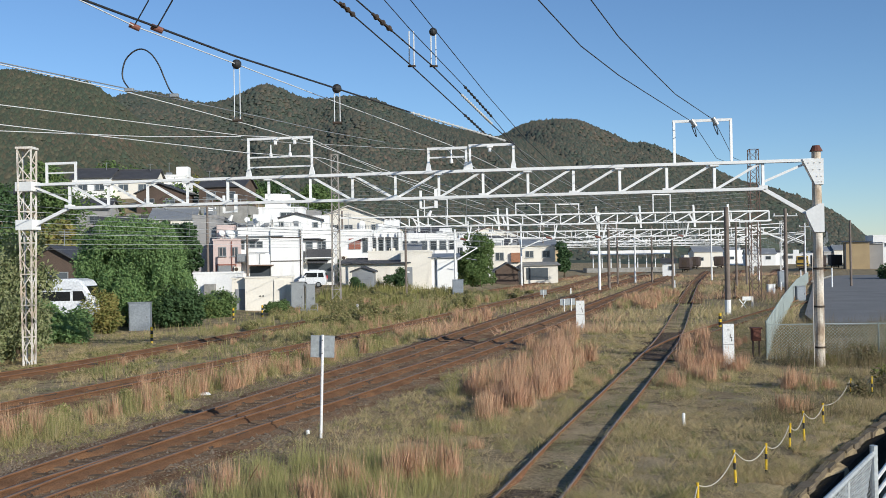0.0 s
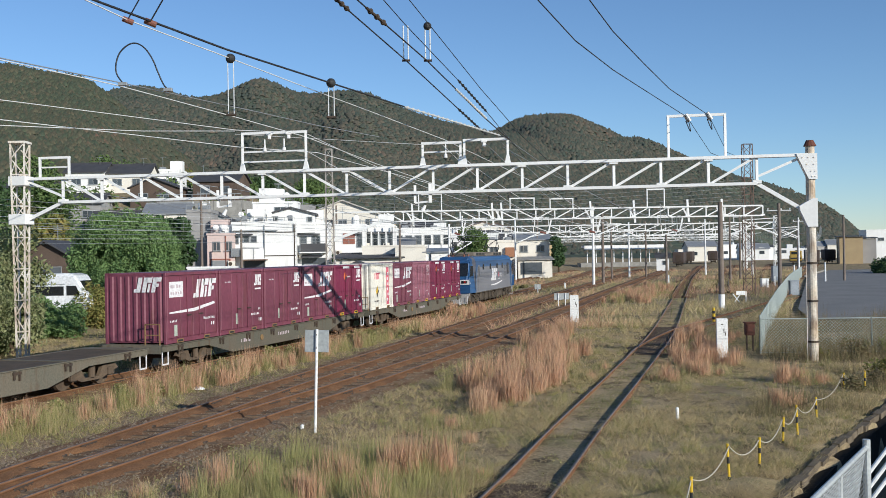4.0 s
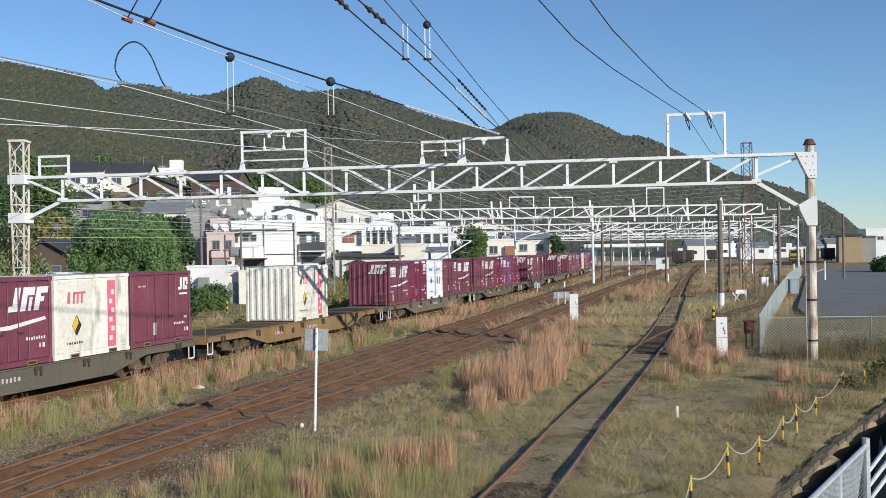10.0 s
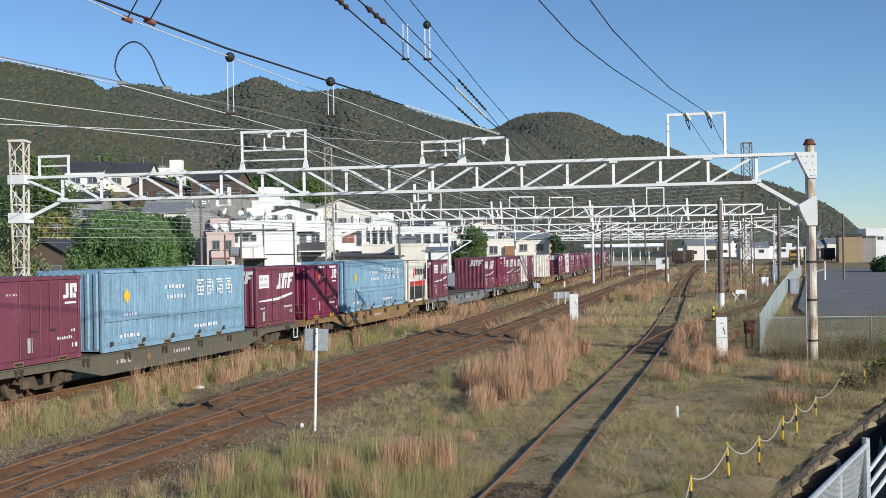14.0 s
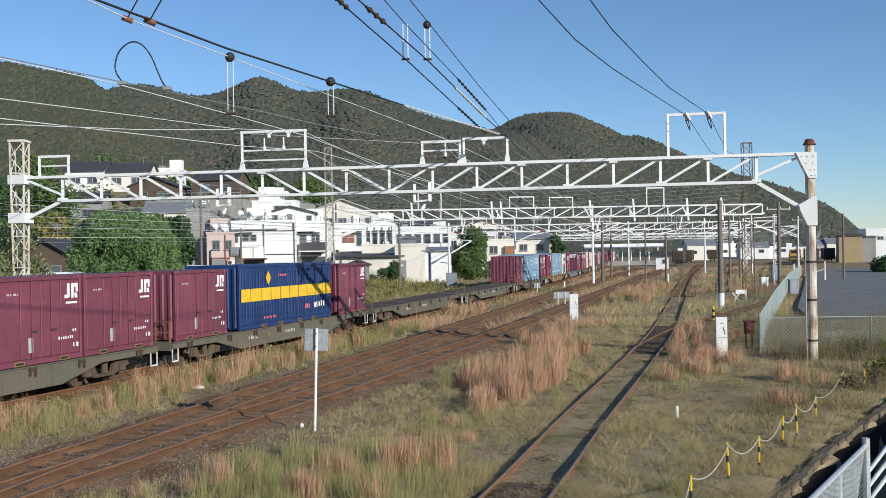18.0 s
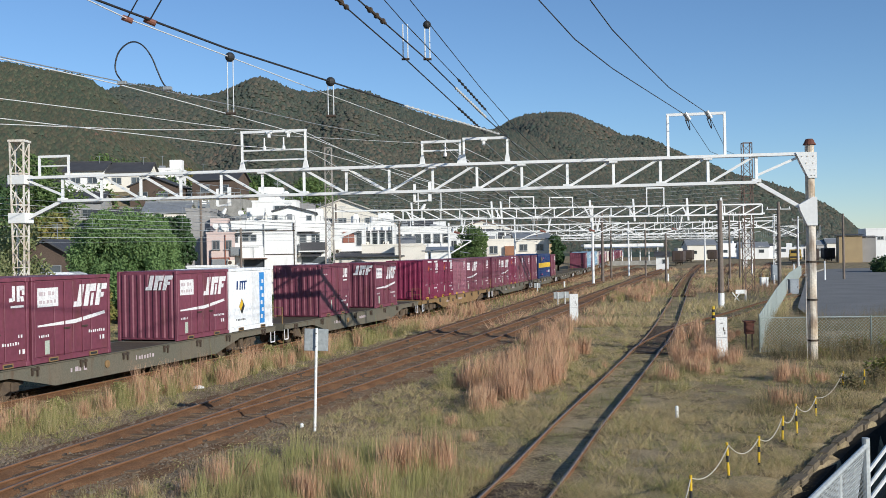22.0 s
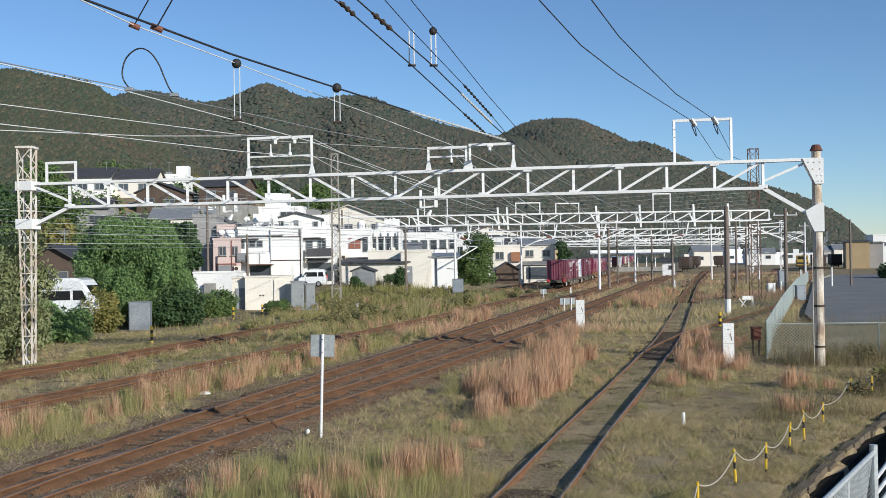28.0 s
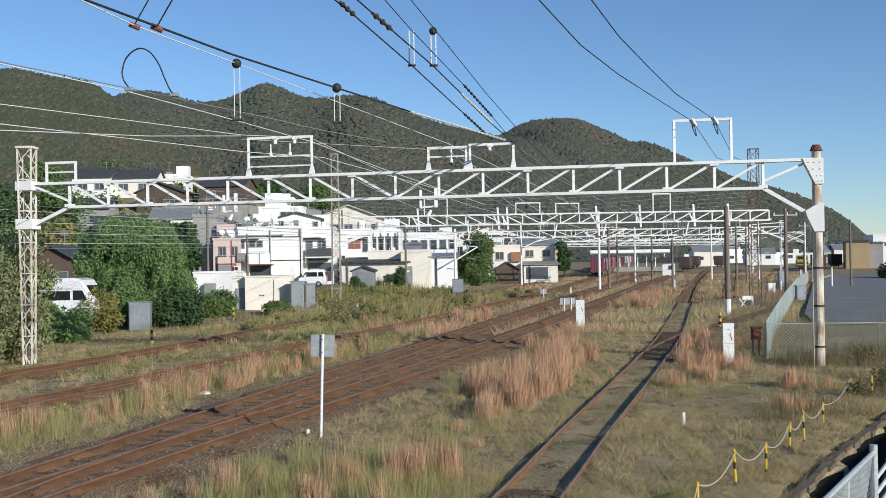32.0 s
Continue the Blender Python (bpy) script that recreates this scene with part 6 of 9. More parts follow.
# old wooden house by the tree
oh = house("old dark wooden house with tiled roof", -34.0, 88, 1.2, 3.6, 7, 3.3, WALL_WOOD, "front", ROOF_DARK, rise=1.05, over=0.5, rows=((0.3, 1.6, 1.9, 1.1, 2),))
part("lower_wall", box(B(), (0.4, -0.05, 0.6), (2.6, 0.1, 0.8)), WALL_CREAM, oh)

# houses up the foot of the hill, and the spread of the town
rs = random.Random(12)
for x, y, z, w, h, wall, roof, rm in ((-57.4, 165, 14.6, 6.2, 3.4, WALL_WHITE, "gable", ROOF_DARK), (-50.9, 166, 14.6, 7.2, 3.2, WALL_CREAM, "gable", ROOF_DARK), (-46, 172, 14.5, 4.0, 4.0, WALL_WHITE, "flat", ROOF_GREY),
                                      (-42, 165, 10.6, 9, 3.0, WALL_GREY, "flat", ROOF_DARK), (-66, 160, 11, 10, 3.5, WALL_WHITE, "gable", ROOF_DARK), (-36, 160, 9.4, 7, 2.8, WALL_CREAM, "gable", ROOF_DARK), (-26, 165, 9.0, 9, 2.8, WALL_GREY, "flat", CONCRETE)):
    hh = house("tile-roofed house on the hillside", x, y, z, w, 6, h, wall, roof, rm, rs.uniform(-8, 8), rise=1.5, rows=((-w * 0.22, h * 0.55, 1.4, 0.9, 2), (w * 0.22, h * 0.55, 1.4, 0.9, 2)))
    part("retaining_wall", box(B(), (0, 3, -2.4), (w + 3, 8, 3.6)), CONCRETE, hh)
for x, y, w, h, wall, roof, rm in ((-45, 140, 6, 3.2, WALL_WOOD, "gable", ROOF_DARK), (-38.5, 143, 6, 3.0, WALL_CREAM, "gable", ROOF_GREY), (-32, 141, 5.5, 3.2, WALL_GREY, "front", ROOF_DARK), (-26.5, 146, 6, 3.0, WALL_WOOD, "gable", ROOF_BROWN), (-52, 146, 7, 3.4, WALL_GREY, "gable", ROOF_DARK), (-34.5, 156, 7, 3.0, WALL_WOOD, "gable", ROOF_DARK), (-43, 153, 7, 3.0, WALL_WOOD, "front", ROOF_DARK), (-21.5, 150, 5, 3.0, WALL_CREAM, "gable", ROOF_DARK)):
    z = float(ground_z(np.array([x * 1.0]), np.array([y * 1.0]))[0])
    hh = house("tile-roofed house low on the slope", x, y, z, w, 6, h, wall, roof, rm, rs.uniform(-10, 10), rise=1.4, rows=((-w * 0.22, h * 0.55, 1.3, 0.9, 2), (w * 0.22, h * 0.55, 1.3, 0.9, 2)))
    part("retaining_wall", box(B(), (0, 2.5, -1.6), (w + 2.5, 7, 3.0)), CONCRETE, hh)
for i in range(58):
    d = rs.uniform(185, 340)
    a = rs.uniform(-0.16, 0.17)
    x = a * d
    edge = 0.2 * (d - 120) * 0.95 - 6
    if x > edge + 2:
        continue
    w, st = rs.uniform(5, 11), rs.choice((1, 2, 2, 3))
    wall = rs.choice((WALL_WHITE, WALL_GREY, WALL_CREAM, WALL_WHITE, WALL_TAN))
    rows = [(u, 1.5 + 2.7 * k, 1.3, 1.1, 1) for k in range(st) for u in ((-w * 0.3, 0.0, w * 0.3) if d < 215 else (-w * 0.22, w * 0.22))]
    house(rs.choice(("white two-storey town house", "cream town house with a dark roof", "small white apartment block")), x, d, 0.8 + max(0, (d - 190)) * 0.015, w, rs.uniform(6, 9), 2.75 * st, wall,
          rs.choice(("flat", "flat", "gable", "front")), rs.choice((ROOF_DARK, ROOF_GREY, ROOF_DARK, ROOF_BROWN)), rs.uniform(-20, 20), rows=rows)
TILE_WALL = mat("orange_tile_wall", (0.36, 0.17, 0.09), (0.30, 0.14, 0.08), 0.8, scale=1)
ch = house("cream house with an orange tiled balcony", 9.3, 165, 0.6, 4.6, 7, 5.0, WALL_CREAM, "flat", ROOF_GREY, 0, rows=((-1.2, 3.6, 1.2, 1.1, 2), (-1.2, 1.2, 1.2, 1.2, 2)))
part("tiled_balcony", box(B(), (1.4, -0.3, 3.4), (1.6, 0.6, 1.5)), TILE_WALL, ch)
cp = house("open carport with a pale slanted roof", 14.5, 163, 0.3, 5.4, 5, 2.3, WALL_CREAM, "shed", CONCRETE, 0, rise=0.5, over=0.4, name="carport", cat="carport")
part("dark_opening", box(B(), (-0.6, -0.03, 1.05), (3.4, 0.06, 1.9)), PANE, cp)
gh = house("low dark-roofed shed by the tracks", 8.9, 158, 0.4, 3.4, 5, 1.7, WALL_WOOD, "front", ROOF_DARK, 0, rise=1.0, name="shed", cat="shed")
house("white flat-roofed workshop behind the depot", -3.0, 152, 0.8, 8.5, 8, 6.6, WALL_WHITE, "flat", ROOF_GREY, 3, rows=[(-3.5 + 1.4 * k, 5.2, 0.9, 1.3, 1) for k in range(6)])
house("cream two-storey house behind the carport", 15.1, 174, 0.6, 5.7, 7, 5.4, WALL_CREAM, "gable", ROOF_GREY, 0, rise=0.9, rows=((-1.5, 3.9, 1.2, 1.0, 2), (1.3, 3.9, 1.2, 1.0, 2)))
house("long white building with many posts", 3.0, 178, 0.8, 13, 8, 6.2, WALL_WHITE, "flat", ROOF_GREY, -3, rows=[(-5.2 + 2.0 * k, 4.4, 1.1, 1.3, 2) for k in range(6)])
# far side of the yard on the east: tan shed, long white works, rows of roofs
tan = house("tan boarded shed with a dark flat roof", 97.0, 245, -0.2, 5.4, 9, 6.4, WALL_TAN, "shed", ROOF_DARK, -18, rise=0.3, over=0.5, name="shed", cat="shed")
part("corner_board", box(B(), (-2.6, -0.05, 3.2), (0.24, 0.1, 6.2)), ROOF_DARK, tan)
house("grey corrugated shed annex", 101.6, 246, -0.2, 3.6, 8, 6.0, WALL_GREY, "shed", ROOF_DARK, -18, rise=0.3, over=0.4, name="shed", cat="shed")
house("long white works building", 134, 300, 0, 20, 10, 8.4, WALL_WHITE, roof_m=ROOF_GREY, rz=-10, name="works", cat="building", rows=[(-6 + 2.4 * k, 5.9, 1.6, 0.8, 2) for k in range(6)])
for i in range(16):
    d = rs.uniform(330, 460)
    house("white building at the far edge of the yard", rs.uniform(0.22, 0.40) * d, d, 0.0, rs.uniform(6, 14), 8, rs.uniform(3.0, 5.2), rs.choice((WALL_WHITE, WALL_WHITE, WALL_CREAM, WALL_GREY)), rs.choice(("flat", "gable")), rs.choice((ROOF_GREY, ROOF_DARK)), rs.uniform(-20, 20), rows=[(-2.4, 2.4, 1.6, 1.0, 1), (2.4, 2.4, 1.6, 1.0, 1)])
# station canopy
st = thing("station_canopy", "long white platform canopy of the station", "canopy")
part("roof", box(B(), (45.5, 262, 5.0), (20, 6, 0.5)), WALL_WHITE, st)
part("fascia", box(B(), (45.5, 258.9, 4.7), (20, 0.2, 1.0)), WALL_WHITE, st)
for i in range(9):
    part("column", box(B(), (36.5 + i * 2.25, 261, 2.2), (0.25, 0.25, 5.0)), WALL_WHITE, st)
part("platform", box(B(), (45.5, 262, 0.3), (22, 7, 1.2)), CONCRETE, st)

# ---------------------------------------------------------------- parked vans
VAN_WHITE = mat("white_car_paint", (0.82, 0.83, 0.84), (0.78, 0.79, 0.80), 0.25, scale=1, grain=8)


def van(label, x, y, z, rz, L=4.7, W=1.75, H=2.0):
    """A tall boxy van, its front towards +x."""
    root = thing("van", label, "van", "parked vans", at=pose(x, y, z, 0, 0, rz))
    h = L / 2
    prof = [(-h, 0.42), (-h - 0.03, 0.9), (-h + 0.10, H - 0.25), (-h + 0.35, H), (h - 1.45, H), (h - 1.05, H - 0.12), (h - 0.42, 1.12), (h - 0.06, 0.92), (h, 0.45), (h - 0.2, 0.28), (-h + 0.2, 0.28)]
    bm = prism(B(), prof, -W / 2, W / 2, "y")
    bmesh.ops.bevel(bm, geom=[e for e in bm.edges if abs(e.verts[0].co.y - e.verts[1].co.y) < 1e-4], offset=0.09, segments=3, affect="EDGES")
    part("body", bm, VAN_WHITE, root)
    for s in (-1, 1):
        for a, b, c, d in ((-h + 0.22, -0.75, -h + 0.32, -0.75), (-0.62, 0.62, -0.62, 0.55)):
            part("side_window", prism(B(), [(a, 1.15), (b, 1.15), (d, H - 0.3), (c, H - 0.3)], s * (W / 2 - 0.005), s * (W / 2 + 0.012), "y"), GLASS, root)
        part("front_window", prism(B(), [(0.74, 1.15), (h - 0.62, 1.15), (h - 1.2, H - 0.3), (0.68, H - 0.3)], s * (W / 2 - 0.005), s * (W / 2 + 0.012), "y"), GLASS, root)
        part("door_line", box(B(), (0.66, s * (W / 2 + 0.002), 1.0), (0.02, 0.012, 1.3)), DARK_STEEL, root)
        part("mirror", box(B(), (h - 0.8, s * (W / 2 + 0.12), 1.25), (0.14, 0.2, 0.2), bevel=0.03), VAN_WHITE, root)
        part("headlight", box(B(), (h - 0.12, s * (W / 2 - 0.25), 0.82), (0.16, 0.34, 0.18), bevel=0.03), GLASS, root)
        part("tail_light", box(B(), (-h - 0.02, s * (W / 2 - 0.16), 1.1), (0.08, 0.16, 0.45), bevel=0.02), C_RED, root)
        for wx in (-h + 0.85, h - 0.85):
            w = part("wheel", rod(B(), (wx, s * (W / 2 - 0.16), 0.32), (wx, s * (W / 2 + 0.03), 0.32), 0.32, 0.31, 18), BLACK, root)
            part("rim", rod(B(), (wx, s * (W / 2 + 0.03), 0.32), (wx, s * (W / 2 + 0.045), 0.32), 0.19, 0.18, 14), GREY_STEEL, w)
    part("windscreen", prism(B(), [(h - 1.06, H - 0.18), (h - 0.45, 1.16), (h - 0.43, 1.17), (h - 1.04, H - 0.17)], -W / 2 + 0.14, W / 2 - 0.14, "y"), GLASS, root)
    part("rear_window", prism(B(), [(-h + 0.0, 1.2), (-h + 0.075, H - 0.3), (-h + 0.06, H - 0.3), (-h - 0.015, 1.2)], -W / 2 + 0.2, W / 2 - 0.2, "y"), GLASS, root)
    part("bumper", box(B(), (h + 0.01, 0, 0.45), (0.12, W - 0.08, 0.24), bevel=0.04), VAN_WHITE, root)
    part("roof_hatch", box(B(), (-0.2, 0, H + 0.05), (1.0, 0.7, 0.10), bevel=0.03), GREY_STEEL, root)
    return root


def minibus(label, x, y, z, rz, L=5.8, W=1.95, H=2.45):
    """A white high-roofed minibus with a row of dark side windows, its front towards +x."""
    root = thing("minibus", label, "minibus", at=pose(x, y, z, 0, 0, rz))
    h = L / 2
    prof = [(-h, 0.4), (-h, 1.3), (-h + 0.06, H - 0.22), (-h + 0.3, H), (h - 1.25, H + 0.02), (h - 0.85, H - 0.10), (h - 0.62, H - 0.42), (h - 0.22, 1.35), (h - 0.02, 1.05), (h, 0.45), (h - 0.2, 0.3), (-h + 0.2, 0.3)]
    bm = prism(B(), prof, -W / 2, W / 2, "y")
    bmesh.ops.bevel(bm, geom=[e for e in bm.edges if abs(e.verts[0].co.y - e.verts[1].co.y) < 1e-4], offset=0.13, segments=4, affect="EDGES")
    part("body", bm, VAN_WHITE, root)
    for s in (-1, 1):
        for a, b in ((-h + 0.25, -1.35), (-1.2, -0.95), (-0.78, h - 1.55)):
            part("side_window", prism(B(), [(a, 1.15), (b, 1.15), (b, H - 0.75), (a, H - 0.75)], s * (W / 2 - 0.005), s * (W / 2 + 0.012), "y"), GLASS, root)
        part("door_window", prism(B(), [(h - 1.38, 1.15), (h - 0.52, 1.15), (h - 0.80, H - 0.72), (h - 1.38, H - 0.72)], s * (W / 2 - 0.005), s * (W / 2 + 0.012), "y"), GLASS, root)
        part("mirror", box(B(), (h - 0.45, s * (W / 2 + 0.14), 1.35), (0.12, 0.2, 0.26), bevel=0.03), VAN_WHITE, root)
        part("roof_gutter", box(B(), (-0.5, s * (W / 2 + 0.005), H - 0.62), (L - 1.9, 0.03, 0.04)), GREY_STEEL, root)
        for wx in (-h + 0.95, h - 0.95):
            w = part("wheel", rod(B(), (wx, s * (W / 2 - 0.16), 0.34), (wx, s * (W / 2 + 0.03), 0.34), 0.34, 0.33, 18), BLACK, root)
            part("rim", rod(B(), (wx, s * (W / 2 + 0.03), 0.34), (wx, s * (W / 2 + 0.045), 0.34), 0.19, 0.18, 14), GREY_STEEL, w)
    part("windscreen", prism(B(), [(h - 0.66, H - 0.45), (h - 0.27, 1.38), (h - 0.21, 1.40), (h - 0.60, H - 0.43)], -W / 2 + 0.16, W / 2 - 0.16, "y"), GLASS, root)
    part("roof_rack", box(B(), (-0.7, 0, H + 0.06), (1.3, 1.1, 0.12), bevel=0.02), DARK_STEEL, root)
    return root


minibus("white high-roofed minibus parked behind bushes", -24.0, 62.5, 0.72, -4)
van("small white van parked by the white building", -15.6, 117.0, 1.0, 180, 3.2, 1.5, 1.95)

# ---------------------------------------------------------------- trackside things
def plate_post(name, label, cat, x, y, board, post_r, h, cb, rz=0.0, lean=0.0):
    """A board (cx, cz, w, h) on a post."""
    root = thing(name, label, cat, at=pose(x, y, -0.2, 0, lean, rz))
    part("post", rod(B(), (0, 0, 0), (0, 0, h), post_r, seg=10), WHITE_PAINT, root)
    part("board", box(B(), (cb[0], 0.05, cb[1]), (cb[2], 0.03, cb[3]), bevel=0.006), board, root)
    for z in (-0.3, 0.3):
        part("bolt", rod(B(), (0, -0.05, cb[1] + z * cb[3]), (0, -0.02, cb[1] + z * cb[3]), 0.014, seg=6), DARK_STEEL, root)
    return root


SIGN_GREY = mat("grey_sign_back", (0.40, 0.42, 0.42), (0.34, 0.36, 0.36), 0.5, 0.2, scale=2, grain=15)
plate_post("sign_post", "white post with a plain grey board, seen from behind", "sign", -3.10, 24.3, SIGN_GREY, 0.034, 2.48, (-0.01, 2.2, 0.57, 0.52), -4, 1.9)


def marker_box(label, x, y, w, h):
    """A tall white board with a small dark figure."""
    r = thing("white_marker_board", label, "marker", "white markers", at=pose(x, y, -0.25, 0, 0, -6))
    part("board", box(B(), (0, 0, h / 2), (w, 0.12, h), bevel=0.012), WHITE_PAINT, r)
    part("seam", box(B(), (0, -0.062, h * 0.52), (w - 0.02, 0.008, 0.02)), GREY_STEEL, r)
    part("small_mark", box(box(box(B(), (w * 0.22, -0.064, h * 0.68), (0.09, 0.01, 0.03)), (w * 0.16, -0.064, h * 0.73), (0.03, 0.01, 0.10)), (w * 0.28, -0.064, h * 0.63), (0.03, 0.01, 0.10)), DARK_STEEL, r)
    part("top_mark", box(B(), (0, -0.064, h * 0.86), (0.08, 0.01, 0.03)), DARK_STEEL, r)


marker_box("tall white marker board by the tracks", 7.60, 60.2, 0.50, 1.68)
marker_box("tall white marker board in russet grass", 10.53, 39.1, 0.42, 1.62)


def stub(label, x, y, h, r, banded=False, z=-0.25, mats=(None, None)):
    s = thing("marker_stub", label, "post", "low marker posts", at=pose(x, y, z))
    if banded:
        k = 5
        for i in range(k):
            part("band", rod(B(), (0, 0, h * i / k), (0, 0, h * (i + 1) / k), r, seg=10), YELLOW if i % 2 == 0 else BLACK, s)
    else:
        part("stake", rod(B(), (0, 0, 0), (0, 0, h), r, r * 0.9, 10), WHITE_PAINT, s)
        part("cap", rod(B(), (0, 0, h), (0, 0, h + 0.03), r * 1.05, r * 0.5, 10), WHITE_PAINT, s)


stub("short white stake in the dry grass", 5.75, 25.6, 0.32, 0.045)
stub("short white stake beside the track", 27.5, 126, 1.1, 0.12)
for x, y, h in ((-6.86, 76.4, 1.0), (-3.49, 24.9, 0.16), (33.0, 105, 1.0), (36, 112, 1.1), (13.5, 115, 0.7), (40.2, 118, 2.2), (44.5, 120, 2.4)):
    stub("small white post by the line", x, y, h, 0.05 if h < 0.3 else 0.10)
for x, y in ((-15.7, 54.0), (-15.75, 74.7), (-14.36, 78.6)):
    stub("black and yellow striped post", x, y, 0.95, 0.07, True)
stub("black and yellow striped guard post", 15.6, 59.6, 0.85, 0.09, True)
gf = thing("guard_frame", "pale steel double hoop frame on the ground", "guard rail", at=pose(-10.9, 79.0, -0.25))
for u in (-0.4, 0.4):
    part("hoop", bar(bar(bar(B(), (u - 0.3, 0, 0), (u - 0.3, 0, 0.95), 0.06, 0.06), (u - 0.3, 0, 0.95), (u + 0.3, 0, 0.95), 0.06, 0.06), (u + 0.3, 0, 0.95), (u + 0.3, 0, 0), 0.06, 0.06), GREY_STEEL, gf)
part("cross_bar", bar(B(), (-0.7, 0.04, 0.5), (0.7, 0.04, 0.5), 0.05, 0.05), GREY_STEEL, gf)
# white domed cap on the ballast; the dark plate below it imitates a cast shadow
cap = thing("insulator_cap", "small white domed cap lying by the rails", "cap", at=pose(-7.84, 32.6, -0.17))
bm = B()
bmesh.ops.create_uvsphere(bm, u_segments=14, v_segments=8, radius=0.15, matrix=Matrix.Diagonal((1.4, 1, 0.75, 1)))
part("dome", bm, WHITE_PAINT, cap)
part("foot", box(B(), (0, 0, -0.02), (0.5, 0.34, 0.06), bevel=0.02), DARK_STEEL, cap)


# yellow and black rope stakes
stakes = [(3.10, 14.2, 0.74), (3.80, 16.05, 0.74), (5.14, 18.75, 0.72), (6.04, 19.9, 0.62), (7.25, 22.2, 0.62), (7.78, 22.8, 0.78), (9.07, 25.2, 0.60), (11.9, 30.8, 0.5), (12.3, 30.2, 0.62)]
tops = []
for i, (x, y, h) in enumerate(stakes):
    s = thing("rope_stake", "yellow and black banded rope stake", "stake", "rope stakes", at=pose(x, y, -0.25, 2 * math.sin(i * 2.1), 2 * math.cos(i * 1.7)))
    k = 6
    for j in range(k):
        part("band", rod(B(), (0, 0, h * j / k), (0, 0, h * (j + 1) / k), 0.025, seg=8), YELLOW if j in (1, 2, 4, 5) else BLACK, s)
    tops.append(Vector((x, y, h - 0.3)))
ROPE = mat("pale_rope", (0.50, 0.46, 0.38), (0.40, 0.36, 0.28), 0.9, scale=20)
rope = thing("rope", "sagging pale rope strung between stakes", "rope")
for a, b in zip(tops, tops[1:]):
    pts = [a.lerp(b, t / 10) - Vector((0, 0, 0.22 * 4 * (t / 10) * (1 - t / 10))) for t in range(11)]
    wire("rope_span", pts, 0.012, ROPE, rope)


# poles and masts
POLES = {}


def pole(label, x, y, h, r, material, base_white=False, arms=()):
    p = POLES[x, y] = thing("utility_pole", label, "pole", "poles in the yard", at=pose(x, y, -0.25))
    part("shaft", rod(B(), (0, 0, 0), (0, 0, h), r, r * 0.75, 12), material, p)
    if base_white:
        part("white_band", rod(B(), (0, 0, 0.0), (0, 0, 1.1), r * 1.06, r * 1.05, 12), WHITE_PAINT, p)
    for z, w in arms:
        part("cross_arm", box(B(), (0, 0, z), (w, 0.1, 0.1)), GREY_STEEL, p)
        for s in (-1, 0.2, 1):
            part("insulator", rod(B(), (s * w * 0.45, 0, z + 0.05), (s * w * 0.45, 0, z + 0.25), 0.05, seg=8), WHITE_PAINT, p)
    return p


POLE_BROWN = mat("weathered_concrete_pole", (0.23, 0.19, 0.16), (0.16, 0.13, 0.11), 0.9, scale=2, grain=12, bump=0.004)
pole("weathered pole with a white foot", 19.2, 71.2, 7.5, 0.21, POLE_BROWN, True)
pole("tall pole with cross arms", 33.0, 101, 8.6, 0.2, POLE_BROWN, False, ((7.9, 2.4),))
pole("white steel catenary pole", 17.8, 122.2, 9.5, 0.17, WHITE_STEEL)
pole("slim weathered grey pole", 20.3, 131, 9.0, 0.2, POLE_BROWN)
for x, y, h in ((-24.2, 103, 10.2), (-22.0, 112, 7.2), (-4.77, 113, 8.2), (0.68, 119, 7.6), (10.5, 150, 9), (24.5, 150, 9), (28.5, 158, 8.5), (30.5, 155, 8.6), (26, 120, 6), (36.5, 131, 9), (39.5, 137, 9), (45, 150, 9), (52, 160, 8.5), (57, 165, 9), (47.5, 122, 8), (42, 165, 9), (-8, 140, 10), (-14.5, 140, 11), (3, 160, 10), (16, 175, 10), (62, 180, 9)):
    pole("slim pole among the yard wires", x, y, h, 0.15, POLE_BROWN if (int(x * 10) % 3) else WHITE_STEEL, False, ((h - 0.6, 1.8),) if int(y) % 2 else ())

# cantilever brackets hanging from the second gantry
for x in (2.0, 9.5, 13.8, 21.0):
    c = thing("cantilever_bracket", "white catenary bracket hung from the gantry", "bracket", "catenary brackets")
    part("drop_arm", bar(B(), (x, 90, 6.9), (x - 0.3, 90, 5.6), 0.12, 0.12), WHITE_STEEL, c)
    part("stay", bar(B(), (x - 0.3, 90, 5.6), (x - 2.0, 90, 5.3), 0.07, 0.07), WHITE_STEEL, c)
    part("insulator", rod(B(), (x - 0.5, 90, 5.6), (x - 1.0, 90, 5.75), 0.09), PORCELAIN, c)

# boxes
def cabinet(label, x, y, w, d, h, material, rz=0, legs=0.0):
    c = thing("trackside_cabinet", label, "cabinet", at=pose(x, y, -0.25, 0, 0, rz))
    part("body", box(B(), (0, 0, legs + h / 2), (w, d, h), bevel=0.02), material, c)
    part("door", box(B(), (0, -d / 2 - 0.01, legs + h / 2), (w - 0.1, 0.03, h - 0.12), bevel=0.008), material, c)
    part("lid", box(B(), (0, 0, legs + h + 0.02), (w + 0.08, d + 0.08, 0.05)), material, c)
    if legs:
        for s in (-1, 1):
            part("leg", box(B(), (s * w * 0.35, 0, legs / 2), (0.06, 0.06, legs)), DARK_STEEL, c)
    part("lock", box(B(), (w * 0.36, -d / 2 - 0.03, legs + h / 2), (0.04, 0.03, 0.12)), DARK_STEEL, c)


